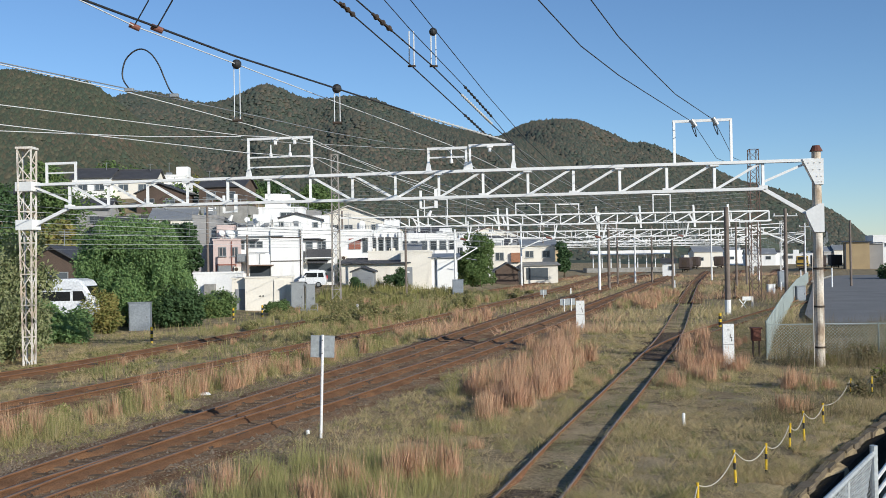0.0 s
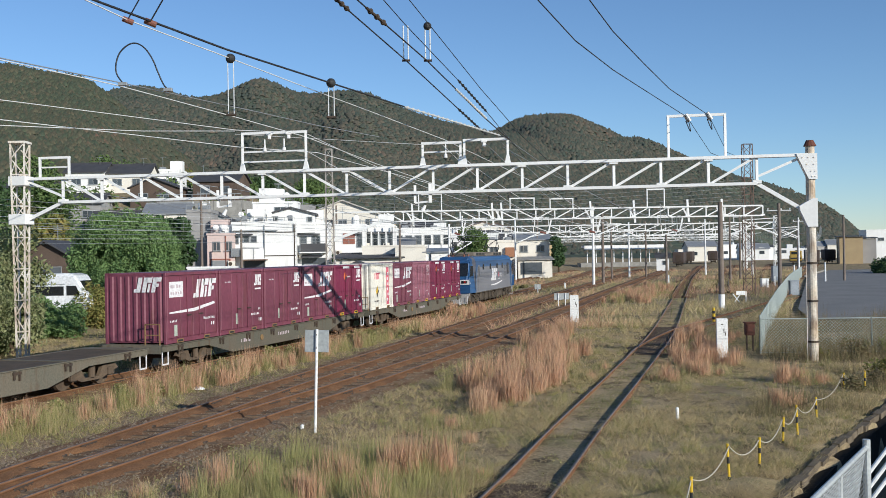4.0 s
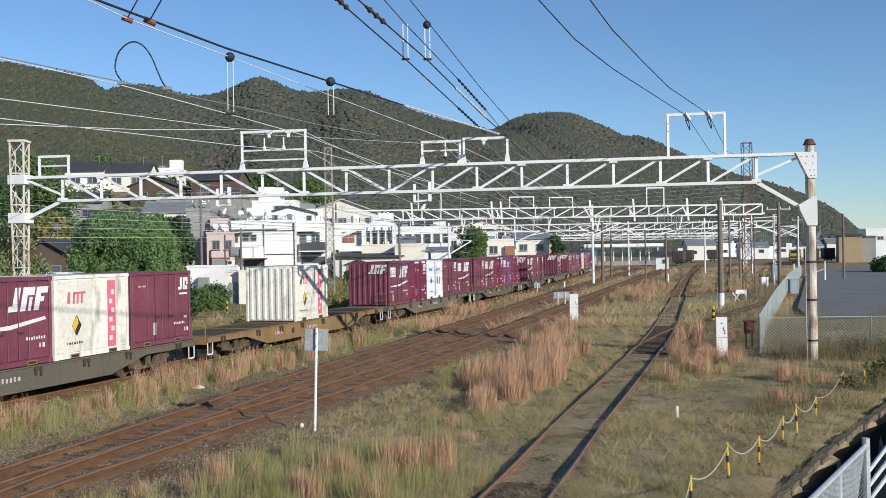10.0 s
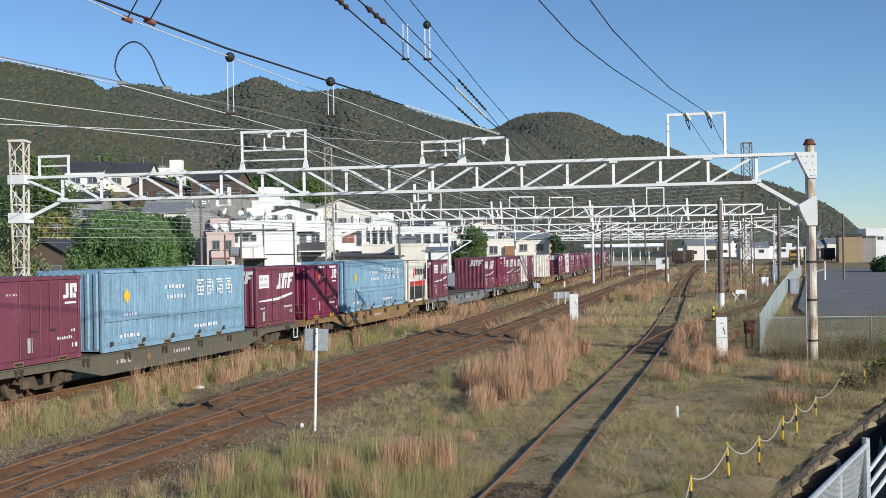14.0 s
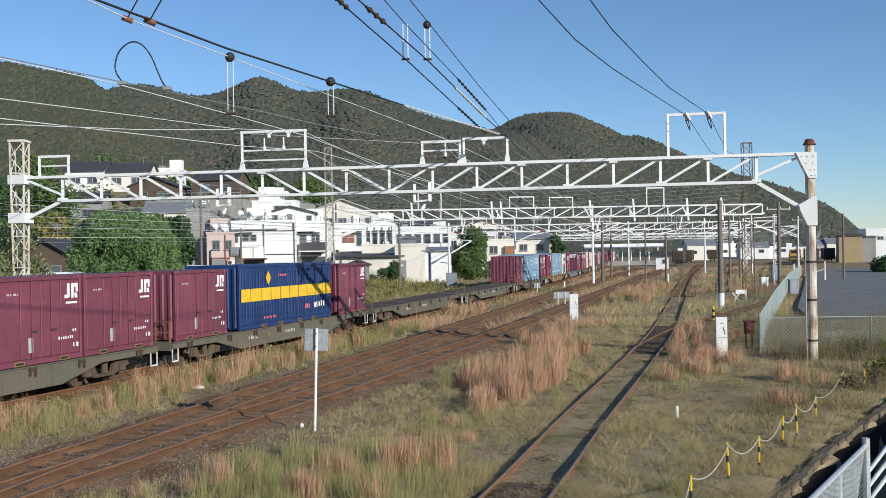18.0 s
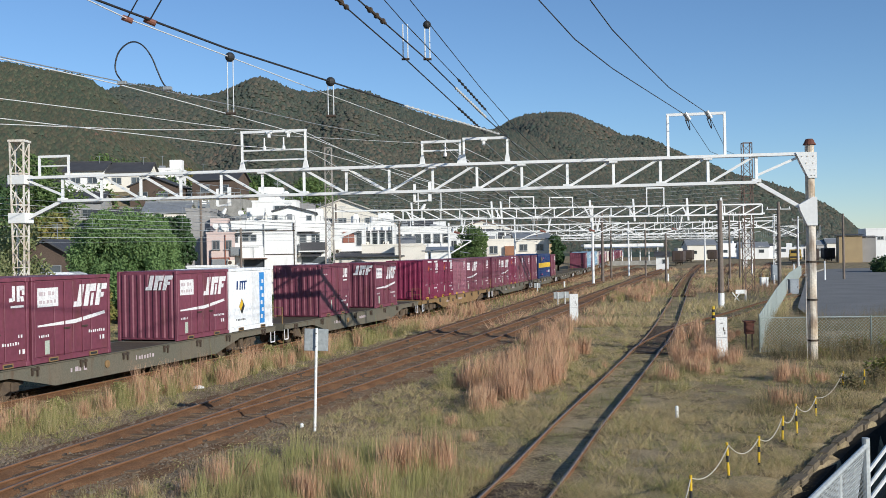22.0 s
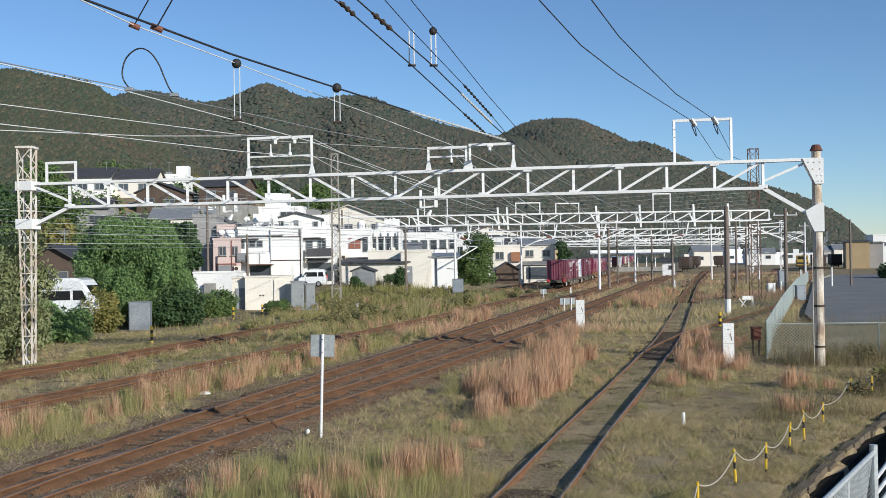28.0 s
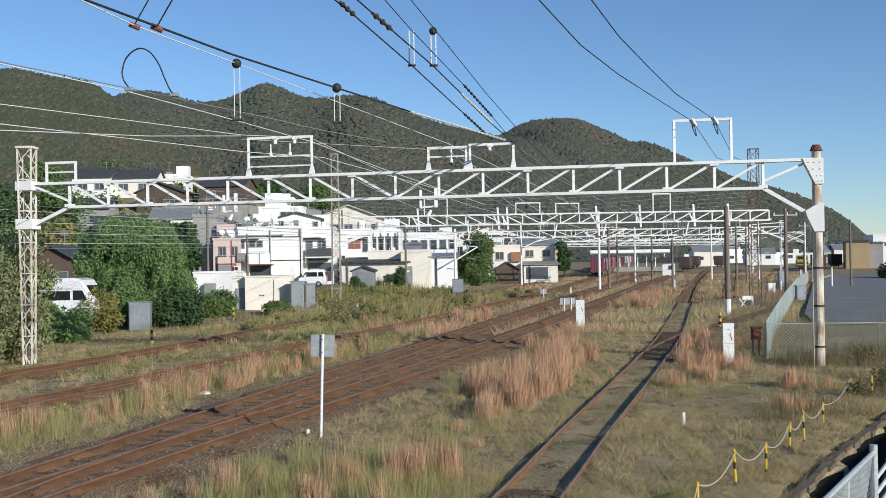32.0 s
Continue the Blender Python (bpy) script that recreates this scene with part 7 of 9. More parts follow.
CAB_GREY = mat("blotchy_grey_cabinet", (0.30, 0.33, 0.36), (0.22, 0.245, 0.27), 0.6, 0.2, scale=1.5, grain=10)
cabinet("large blotchy grey trackside cabinet", -19.6, 65.0, 1.3, 0.9, 1.8, CAB_GREY, 8)
cabinet("small rust-red box on a leg", 12.5, 42.2, 0.36, 0.3, 0.5, RED_RUST, 0, 0.7)
cabinet("pale grey trackside box", 30.8, 90.6, 0.8, 0.5, 1.3, CAB_GREY)
cabinet("small white trackside box", 34.6, 111, 0.8, 0.5, 0.9, WHITE_PAINT)
cabinet("pale grey relay box", 40.0, 124, 0.9, 0.6, 2.0, CAB_GREY)
cabinet("pale blue equipment locker", 0.9, 113, 1.2, 0.8, 1.9, CAB_GREY)
for x, y in ((8.7, 78.5), (9.3, 79.0), (9.2, 101)):
    plate_post("low_sign", "low grey double board on a white post", "sign", x, y, SIGN_GREY, 0.04, 1.0, (0, 0.75, 0.62, 0.5))
xb = thing("barrier_board", "small white barrier board with a crossed brace", "barrier", at=pose(22.3, 78.4, -0.25))
part("board", box(B(), (0.3, 0, 0.85), (0.7, 0.06, 0.3)), WHITE_PAINT, xb)
for s in (-1, 1):
    part("brace", bar(B(), (-0.3 * s, 0, 0), (0.3 * s, 0, 0.8), 0.06, 0.06), WHITE_PAINT, xb)
part("post", box(B(), (0.7, 0, 0.5), (0.14, 0.1, 1.0)), RUST_STEEL, xb)


# mesh fences on the east side
MESH = mat("pale_green_wire_mesh", (0.42, 0.47, 0.44), (0.34, 0.38, 0.36), 0.5, 0.4, scale=4)


def mesh_fence(label, pts, h, step, z0=-0.25, cell=0.16, wire_r=0.008):
    root = thing("mesh_fence", label, "fence")
    for a, b in zip(pts, pts[1:]):
        a, b = Vector((*a, 0)), Vector((*b, 0))
        L = (b - a).length
        n = max(1, round(L / step))
        d = (b - a) / L
        for i in range(n + 1):
            p = a + d * (L * i / n)
            part("fence_post", rod(B(), (p.x, p.y, z0), (p.x, p.y, z0 + h + 0.06), 0.032, seg=8), MESH, root)
        for z in (h, 0.12):
            part("fence_rail", rod(B(), (a.x, a.y, z0 + z), (b.x, b.y, z0 + z), 0.022, seg=6), MESH, root)
        v, f = [], []
        def strand(p, q):
            w = Vector((-d.y, d.x, 0)) * wire_r
            u = (q - p).normalized().cross(w).normalized() * wire_r
            k = len(v)
            for e in (p, q):
                v.extend([tuple(e + u), tuple(e - u + w), tuple(e - u - w)])
            f.extend([(k, k + 1, k + 4, k + 3), (k + 1, k + 2, k + 5, k + 4), (k + 2, k, k + 3, k + 5)])
        m = int((L + h) / cell)
        for i in range(m):
            s = i * cell - h
            for sg in (1, -1):
                s0, s1, za, zb = s, s + h, 0.12, h
                if s0 < 0:
                    za, s0 = 0.12 + (h - 0.12) * (-s0) / h, 0
                if s1 > L:
                    zb, s1 = h - (h - 0.12) * (s1 - L) / h, L
                if s1 - s0 < 0.02:
                    continue
                p, q = (s0, za), (s1, zb)
                if sg < 0:
                    p, q = (L - s0, za), (L - s1, zb)
                strand(a + d * p[0] + Vector((0, 0, z0 + p[1])), a + d * q[0] + Vector((0, 0, z0 + q[1])))
        if v:
            part("mesh", sheet("mesh", v, f, MESH), None, root)
    return root


mesh_fence("pale wire mesh fence along the yard road", [(12.5, 40.8), (21.0, 65.0), (35.0, 104.0), (49.4, 142.0)], 1.55, 2.0, cell=0.22, wire_r=0.012)
mesh_fence("pale wire mesh fence across the grass", [(12.5, 40.8), (16.8, 40.5), (25.5, 40.0)], 1.45, 4.2, cell=0.14, wire_r=0.005)

# road on the east side
def flat_poly(name, pts, z, material, label, cat):
    me = sheet(name, [(x, y, z) for x, y in pts], [tuple(range(len(pts)))], material)
    return tagged(new(name, me), label, cat, kind="structure")


flat_poly("road", [(20.5, 57.5), (60, 55), (150, 120), (150, 200), (66, 176), (50.2, 142), (23.2, 67.5)], -0.03, ASPHALT, "grey asphalt yard road beyond the fence", "road")
kerb = thing("kerb", "low concrete kerb of the yard road", "kerb", kind="structure")
for a, b in (((50, 142.5), (66, 178)),):
    part("kerb_stone", bar(B(), (*a, -0.05), (*b, -0.05), 0.16, 0.24), CONCRETE, kerb)
line = thing("road_marking", "worn curved white line on asphalt", "road marking", kind="structure")
pts = [(62, 160), (57, 142), (50, 122), (45.5, 105), (43.5, 92)]
bm = B()
for a, b in zip(pts, pts[1:]):
    bar(bm, (*a, -0.048), (*b, -0.048), 0.18, 0.006)
part("line", bm, CONCRETE, line)

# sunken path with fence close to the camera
# near-black earth: the shade on the cutting's wall is put into its colour
SHADE_EARTH = mat("shade_dark_earth", (0.035, 0.03, 0.024), (0.02, 0.018, 0.014), 0.95, scale=2, grain=12, bump=0.03)
EDGE = mat("mossy_brown_stone", (0.20, 0.165, 0.12), (0.11, 0.09, 0.065), 0.95, scale=3, grain=14, bump=0.03)
bank = thing("retaining_edge", "rough earthy stone edge above a sunken path", "retaining wall", kind="structure")
ex = [(4.9, 16.0), (5.85, 17.7), (8.2, 21.7), (11.0, 26.0), (15.5, 33.0)]
for i, (a, b) in enumerate(zip(ex, ex[1:])):
    n = int((Vector(b) - Vector(a)).length / 0.6)
    for j in range(n):
        p, q = Vector(a).lerp(Vector(b), j / n), Vector(a).lerp(Vector(b), (j + 0.94) / n)
        part("edge_stone", bar(B(), (p.x, p.y, -0.19 + 0.02 * math.sin(j * 2.7)), (q.x, q.y, -0.19 + 0.02 * math.sin(j * 2.7 + 1)), 0.16 + 0.06 * math.sin(j * 1.9), 0.14), EDGE, bank)
# the path's asphalt is coloured almost black for the shade down there
SHADE_PATH = mat("shade_dark_asphalt", (0.018, 0.018, 0.018), (0.013, 0.013, 0.013), 0.95, scale=0.5, grain=20)
for a, b in zip([(1.5, 10.0)] + ex, ex):
    part("retaining_face", bar(B(), (a[0] + 0.16, a[1] - 0.09, -1.6), (b[0] + 0.16, b[1] - 0.09, -1.6), 0.2, 2.66), SHADE_EARTH, bank)
# block added out of view, its height set to throw shade into the cutting
stand = thing("terrace", "unseen concrete block added to shade the sunken path", "terrace", kind="structure")
part("terrace_block", prism(B(), [(2.4, 5.2), (4.7, 7.6), (8.4, 11.5), (11.7, 17.2), (14.6, 21.5), (19.2, 28.5), (40, 35), (40, -8), (2.3, -8)], -3.0, 1.65, "z"), CONCRETE, stand)
flat_poly("path", [(1.7, 9.2), (5.2, 15.9), (8.4, 21.6), (11.3, 25.9), (15.8, 32.9), (29, 32.9), (29, 9.2)], -2.62, SHADE_PATH, "asphalt path in a cutting, its shade put into the colour", "path")
FENCE_NEAR = mat("grey_painted_railing", (0.55, 0.57, 0.56), (0.46, 0.48, 0.47), 0.45, 0.3, scale=5)
nf = thing("railing_fence", "grey steel railing with wire mesh panel near the camera", "fence")
A, C = Vector((1.99, 6.0, 2.43)), Vector((3.262, 8.0, 2.47))
part("top_rail", rod(B(), A, C, 0.02, seg=8), FENCE_NEAR, nf)
part("end_post", rod(B(), (C.x, C.y, -0.2), (C.x, C.y, 2.53), 0.03, seg=10), FENCE_NEAR, nf)
part("post", rod(B(), (2.75, 7.2, -0.2), (2.75, 7.2, 2.44), 0.015, seg=10), FENCE_NEAR, nf)
v, f = [], []
d = C - A
for i in range(60):
    for sg in (1, -1):
        t0 = i / 60
        p = A + d * t0
        q = A + d * max(0, min(1, t0 + sg * 0.4)) - Vector((0, 0, 0.94 * abs(max(0, min(1, t0 + sg * 0.4)) - t0) / 0.4))
        k = len(v)
        v += [tuple(p + Vector((0.0022, 0, 0))), tuple(p - Vector((0.0022, 0, 0))), tuple(q - Vector((0.0022, 0, 0))), tuple(q + Vector((0.0022, 0, 0)))]
        f.append((k, k + 1, k + 2, k + 3))
part("mesh", sheet("mesh", v, f, FENCE_NEAR), None, nf)
rl = thing("handrail", "white sloping handrails beside the path", "handrail")
for k in range(3):
    part("rail", rod(B(), (3.372, 8.3, 2.168 - k * 0.118), (4.05, 8.3, 3.03 - k * 0.118), 0.018, seg=8), WHITE_PAINT, rl)
part("support", rod(B(), (4.05, 8.3, -2.62), (4.05, 8.3, 3.05), 0.022, seg=8), WHITE_PAINT, rl)


# vehicles standing far off in the yard
def yard_car(label, x, y, rz, L, H, body_m, cab=False):
    r = thing("yard_vehicle", label, "rail vehicle", "vehicles standing in the yard", at=pose(x, y, 0, 0, 0, rz))
    part("body", box(B(), (0, 0, 0.95 + (H - 0.95) / 2), (2.6, L, H - 0.95), bevel=0.12), body_m, r)
    part("underframe", box(B(), (0, 0, 0.8), (2.4, L + 0.6, 0.3)), DARK_STEEL, r)
    for k in (-1, 1):
        for s in (-0.6, 0.6):
            part("wheelset", rod(rod(rod(B(), (-0.6, k * L * 0.32 + s, 0.42), (0.6, k * L * 0.32 + s, 0.42), 0.07, seg=8), (-0.62, k * L * 0.32 + s, 0.42), (-0.5, k * L * 0.32 + s, 0.42), 0.42, seg=14), (0.5, k * L * 0.32 + s, 0.42), (0.62, k * L * 0.32 + s, 0.42), 0.42, seg=14), DARK_STEEL, r)
    if cab:
        part("cab", box(B(), (0, -L * 0.2, H + 0.5), (2.5, L * 0.36, 1.0), bevel=0.08), body_m, r)
        part("cab_window", box(B(), (0, -L * 0.2 - L * 0.181, H + 0.5), (1.9, 0.06, 0.6)), GLASS, r)
        part("stripe", box(B(), (0, -L / 2 - 0.02, 1.5), (2.3, 0.04, 0.35)), BLACK, r)
    else:
        part("end_door", box(B(), (0, -L / 2 - 0.02, 1.9), (1.1, 0.05, 1.7)), DARK_STEEL, r)


CAR_DARK = mat("dark_brown_wagon_body", (0.085, 0.06, 0.05), (0.06, 0.045, 0.04), 0.7, scale=1)
CAR_YELLOW = mat("dull_yellow_machine_paint", (0.45, 0.30, 0.06), (0.36, 0.24, 0.06), 0.6, scale=1)
yard_car("dull yellow track machine standing in the yard", 79.4, 232, -17, 5, 2.2, CAR_YELLOW, True)
for x, y in ((56, 244), (84.5, 236), (90, 252), (98, 262), (68, 285), (76, 290)):
    yard_car("dark brown freight car standing in the yard", x, y, -16, 12, 3.3, CAR_DARK)

house("small white trackside hut in the yard", 42.6, 200, -0.1, 2.4, 2.4, 2.6, WALL_WHITE, "gable", ROOF_DARK, -12, rise=0.6, name="yard_hut", cat="hut", rows=((0.4, 1.5, 0.7, 0.7, 1),))

# ---------------------------------------------------------------- plants
def leaf_cloud(name, lumps, n, size, material, seed, droop=0.0, shell=0.55):
    """Many small leaves spread through rounded lumps (x, y, z, rx, ry, rz), thicker towards the outside."""
    rs = np.random.RandomState(seed)
    lm = np.array(lumps, dtype=float)
    wgt = lm[:, 3] * lm[:, 4] + lm[:, 5] * lm[:, 3]
    k = rs.choice(len(lm), n, p=wgt / wgt.sum())
    d = rs.normal(size=(n, 3))
    d /= np.linalg.norm(d, axis=1)[:, None]
    r = shell + (1.06 - shell) * rs.uniform(0, 1, n) ** 0.6
    r *= 1 + 0.16 * np.sin(d[:, 0] * 7 + k) * np.sin(d[:, 2] * 6 + 2 * k)
    c = lm[k, :3] + d * r[:, None] * lm[k, 3:]
    c[:, 2] -= droop * np.abs(rs.normal(size=n)) * np.hypot(d[:, 0], d[:, 1])
    a = rs.normal(size=(n, 3))
    a[:, 2] = a[:, 2] * 0.6 - droop * 1.5
    a /= np.linalg.norm(a, axis=1)[:, None]
    nrm = d + 0.7 * rs.normal(size=(n, 3)) + np.array((0, 0, 0.4))
    b = np.cross(a, nrm)
    b /= np.linalg.norm(b, axis=1)[:, None] + 1e-9
    s = size * rs.uniform(0.6, 1.4, n)[:, None]
    v = np.stack([c - a * s, c + b * s * 0.45, c + a * s, c - b * s * 0.45], 1).reshape(-1, 3)
    return sheet(name, v, np.arange(4 * n).reshape(-1, 4), material)


def tree(label, x, y, z, trunk_h, lumps, n, size, material, seed, droop=0.0, r=0.16, name="tree"):
    root = thing(name, label, "tree" if trunk_h > 0.6 else "bush", "trees and bushes", at=pose(x, y, z))
    bm = B()
    rod(bm, (0, 0, -0.3), (0.05, 0, trunk_h), r, r * 0.7, 9)
    part("trunk", bm, BARK, root)
    lb = B()
    for l in lumps[:9]:
        rod(lb, (0.05, 0, trunk_h * 0.85), (l[0] * 0.8, l[1] * 0.8, l[2]), r * 0.42, r * 0.12, 6)
    part("limbs", lb, BARK, root)
    part("crown", leaf_cloud("crown", lumps, n, size, material, seed, droop), None, root)
    return root


def lumps_for(seed, n, w, z0, z1, size):
    rs = random.Random(seed)
    out = []
    for i in range(n):
        t = rs.random()
        z = z0 + (z1 - z0) * t
        k = math.sin(math.pi * (0.18 + 0.72 * t)) ** 0.7
        a, q = rs.uniform(0, math.tau), rs.uniform(0.25, 1.0) * w * k
        s = size * rs.uniform(0.7, 1.25)
        out.append((q * math.cos(a), q * math.sin(a), z, s, s, s * 0.85))
    return out


tree("dense dark green spreading tree beside the line", -21.4, 69, 0.0, 2.2, lumps_for(3, 150, 4.1, 1.1, 6.9, 0.72), 105000, 0.095, LEAF_BRIGHT, 5, 0.6, 0.22)
tree("low dark green shrub under the tree", -17.6, 67.5, -0.1, 0.4, lumps_for(4, 10, 1.4, 0.5, 1.9, 0.8), 7000, 0.12, LEAF_DARK, 6, 0.1, 0.05, "bush")
tree("yellowing bush beside the cabinet", -21.3, 62.5, -0.1, 0.4, lumps_for(5, 9, 1.0, 0.4, 2.5, 0.7), 5200, 0.10, LEAF_YELLOW, 7, 0.2, 0.05, "bush")
tree("green bush in front of the parked van", -21.6, 55.5, -0.1, 0.4, lumps_for(6, 18, 1.8, 0.3, 1.9, 0.65), 9000, 0.10, LEAF_BRIGHT, 8, 0.1, 0.05, "bush")
tree("yellow-green bush by the gantry post", -20.6, 54.5, -0.1, 0.3, lumps_for(16, 9, 1.0, 0.3, 1.2, 0.5), 4600, 0.09, LEAF_BRIGHT, 18, 0.1, 0.05, "bush")
tree("loose leafy tree by the gantry post", -19.3, 45.8, 0.0, 2.0, lumps_for(7, 30, 1.6, 0.6, 5.4, 0.7), 14000, 0.10, LEAF_PALE, 9, 0.5, 0.12)
tree("loose pale branches hanging before the gantry post", -18.75, 42.0, -0.1, 1.4, lumps_for(17, 22, 1.35, 0.5, 4.4, 0.5), 9000, 0.075, LEAF_PALE, 19, 0.5, 0.06)
tree("leafy green bush at the foot of the gantry", -20.2, 45.0, 0.0, 0.4, lumps_for(8, 14, 1.6, 0.3, 2.6, 0.7), 9000, 0.09, LEAF_PALE, 10, 0.1, 0.05, "bush")
tree("green creeper-covered bank by the hut", -18.6, 79, -0.1, 0.4, lumps_for(9, 16, 2.4, 0.3, 1.6, 0.8), 8500, 0.11, LEAF_GREEN, 11, 0.1, 0.05, "bush")
tree("low green bush beside the hut", -13.6, 80.5, -0.2, 0.3, lumps_for(10, 8, 1.3, 0.2, 0.8, 0.5), 3500, 0.09, LEAF_GREEN, 12, 0, 0.04, "bush")
tree("dark shrub against the depot wall", -5.9, 117.5, 0.7, 0.4, lumps_for(11, 8, 1.2, 0.4, 1.9, 0.6), 2600, 0.14, LEAF_DARK, 13, 0, 0.05, "bush")
tree("dark shrub beside the garage", -9.8, 112, 0.5, 0.3, lumps_for(12, 7, 0.9, 0.4, 1.5, 0.6), 2200, 0.13, LEAF_DARK, 14, 0, 0.05, "bush")
tree("round green tree at the end of the depot", 3.7, 127, 0.8, 1.6, lumps_for(13, 40, 2.7, 0.7, 5.7, 0.95), 22000, 0.14, LEAF_GREEN, 15, 0.2)
tree("slim dark tree by the town houses", 19.2, 172, 0.8, 1.5, lumps_for(14, 12, 1.2, 1.2, 5.2, 0.9), 4000, 0.25, LEAF_DARK, 16, 0.1)
for i, (x, y, z, w, h, m) in enumerate(((-47, 122, 2.0, 4.5, 15, LEAF_GREEN), (-52, 118, 1.0, 4.5, 13, LEAF_DARK), (-38, 100, 0.6, 3.2, 8.5, LEAF_YELLOW), (-43, 98, 0.6, 3.4, 7.5, LEAF_GREEN), (-33, 104, 0.6, 3.0, 8.5, LEAF_GREEN), (-28.5, 108, 1.0, 2.4, 8, LEAF_DARK), (-45, 185, 12, 4, 8, LEAF_YELLOW), (-38, 190, 12, 4, 8, LEAF_GREEN), (-33, 192, 12, 3.5, 7, LEAF_DARK), (-62, 190, 14, 5, 9, LEAF_GREEN), (-25, 190, 11, 4, 7, LEAF_GREEN), (-72, 150, 8, 5, 11, LEAF_GREEN), (-40, 84, 0.4, 2.6, 5, LEAF_GREEN), (67, 152, -0.2, 3.0, 2.4, LEAF_DARK))):
    tree("broad leafy tree behind the houses", x, y, z, h * 0.3, lumps_for(30 + i, 18, w, h * 0.25, h * 0.85, w * 0.42), 6500, 0.26, m, 40 + i, 0.3, 0.25)

# thick growth over the foot of the hill
hr = random.Random(77)
hl = []
for i in range(900):
    hy = 130 + 200 * hr.random() ** 1.6
    hx = hr.uniform(-0.62, -0.10) * hy
    hs = hr.uniform(0.9, 2.4)
    hz = float(ground_z(np.array([hx]), np.array([hy]))[0])
    if hz > 0.8 and not (hy < 176 and -68 < hx < -22 and hz > 8 and hs > 1.9):
        hl.append((hx, hy, hz + hs * 0.5, hs, hs, hs * 0.9))
tagged(new("hillside_growth", leaf_cloud("hillside_growth", hl, 80000, 0.36, LEAF_GREEN, 78, 0.2, 0.7)), "thick mixed trees and scrub over the foot of the hill", "woodland", kind="stuff")


def blades(name, x, y, h, w, material, seed, label, lean=0.35, plume=False, flat=None):
    """Grass: one tapering blade at each place; flat gives the least and most degrees by which matted blades lie over."""
    rs = np.random.RandomState(seed)
    n = len(x)
    z = ground_z(x, y) - 0.02
    a = rs.uniform(0, math.pi, n)
    ux, uy = np.cos(a) * w / 2, np.sin(a) * w / 2
    la, ll = rs.uniform(0, math.tau, n), np.minimum(np.abs(rs.normal(0, lean, n)), 0.97) * h
    if flat:
        ll = h * np.sin(np.radians(rs.uniform(flat[0], flat[1], n)))
    tx, ty = x + np.cos(la) * ll, y + np.sin(la) * ll
    tz = z + 0.02 + np.sqrt(h * h - ll * ll)
    if plume:
        mx, my, mz = x + (tx - x) * 0.5, y + (ty - y) * 0.5, z + (tz - z) * 0.55
        k = 2.4
        v = np.stack([np.stack([x - ux * 0.5, y - uy * 0.5, z], 1), np.stack([x + ux * 0.5, y + uy * 0.5, z], 1), np.stack([mx + ux * k, my + uy * k, mz], 1), np.stack([tx, ty, tz], 1), np.stack([mx - ux * k, my - uy * k, mz], 1)], 1)
        me = sheet(name, v.reshape(-1, 3), np.arange(5 * n).reshape(-1, 5), material)
    else:
        v = np.stack([np.stack([x - ux, y - uy, z], 1), np.stack([x + ux, y + uy, z], 1), np.stack([tx + ux * 0.2, ty + uy * 0.2, tz], 1), np.stack([tx - ux * 0.2, ty - uy * 0.2, tz], 1)], 1)
        me = sheet(name, v.reshape(-1, 3), np.arange(4 * n).reshape(-1, 4), material)
    return tagged(new(name, me), label, "grass", kind="stuff")


def near_line(key, x, y):
    p = np.array([(a, b) for a, b, _ in LINES[key]])
    out = np.full(x.shape, 1e9)
    for a, b in p:
        np.minimum(out, (x - a) ** 2 + (y - b) ** 2, out=out)
    return np.sqrt(out)


def scatter(n, y0, y1, seed, power=1.0):
    """Places in the wedge of ground that lies before the camera."""
    rs = np.random.RandomState(seed)
    t = rs.uniform(0, 1, n) ** power
    y = y0 + (y1 - y0) * t
    x = rs.uniform(-0.47, 0.47, n) * y
    return x, y, rs


def open_ground(x, y, keep_rails=0.8):
    d = np.minimum.reduce([near_line(k, x, y) for k in ("track_1", "track_2", "train")])
    d2 = np.minimum(near_line("far", x, y), 9)
    d3 = np.minimum(near_line("right", x, y), near_line("branch", x, y))
    ok = (d > 1.45) & (d2 > 1.3)
    ok &= ~((np.abs(d3 - 0.566) < 0.12))
    edge = 5.0 + (y - 16.0) * 0.585
    ok &= ~((x > edge - 0.1) & (y < 36))
    ok &= ~((x > 13.2 + (y - 41) * 0.35) & (y > 40.8))
    ok &= ~((x < -16.75 + (y - 38.2) * 0.245 - 9) & (y > 60))
    return ok, d, d3


# matted dry grass over the open ground: a low thick mat and looser wisps above it
x, y, rs = scatter(520000, 15.5, 62, 1, 1.35)
ok, d, d3 = open_ground(x, y)
patch = fractal(x, y, 5, 4, 0.8)
fine = fractal(x, y, 6, 3, 2.2)
gravel = np.clip((3.7 - d) / 1.5, 0, 1)
keep = ok & (rs.uniform(0, 1, len(x)) < np.clip(0.42 + 0.6 * patch + 0.5 * fine - 0.98 * gravel, 0.03, 1))
x, y, patch, fine, d3 = x[keep], y[keep], patch[keep], fine[keep], d3[keep]
h = (0.09 + 0.09 * np.abs(rs.normal(size=len(x)))) * (1 + 0.45 * patch + 0.5 * fine) * np.where(d3 < 0.7, 0.5, 1)
blades("dry_grass", x, y, np.clip(h * 1.35, 0.05, 0.6), 0.004 + 0.00028 * y, GRASS_DRY, 2, "matted dry straw-coloured grass on the waste ground", flat=(62, 86))
x, y, rs = scatter(60000, 15.5, 55, 21, 1.25)
ok, d, d3 = open_ground(x, y)
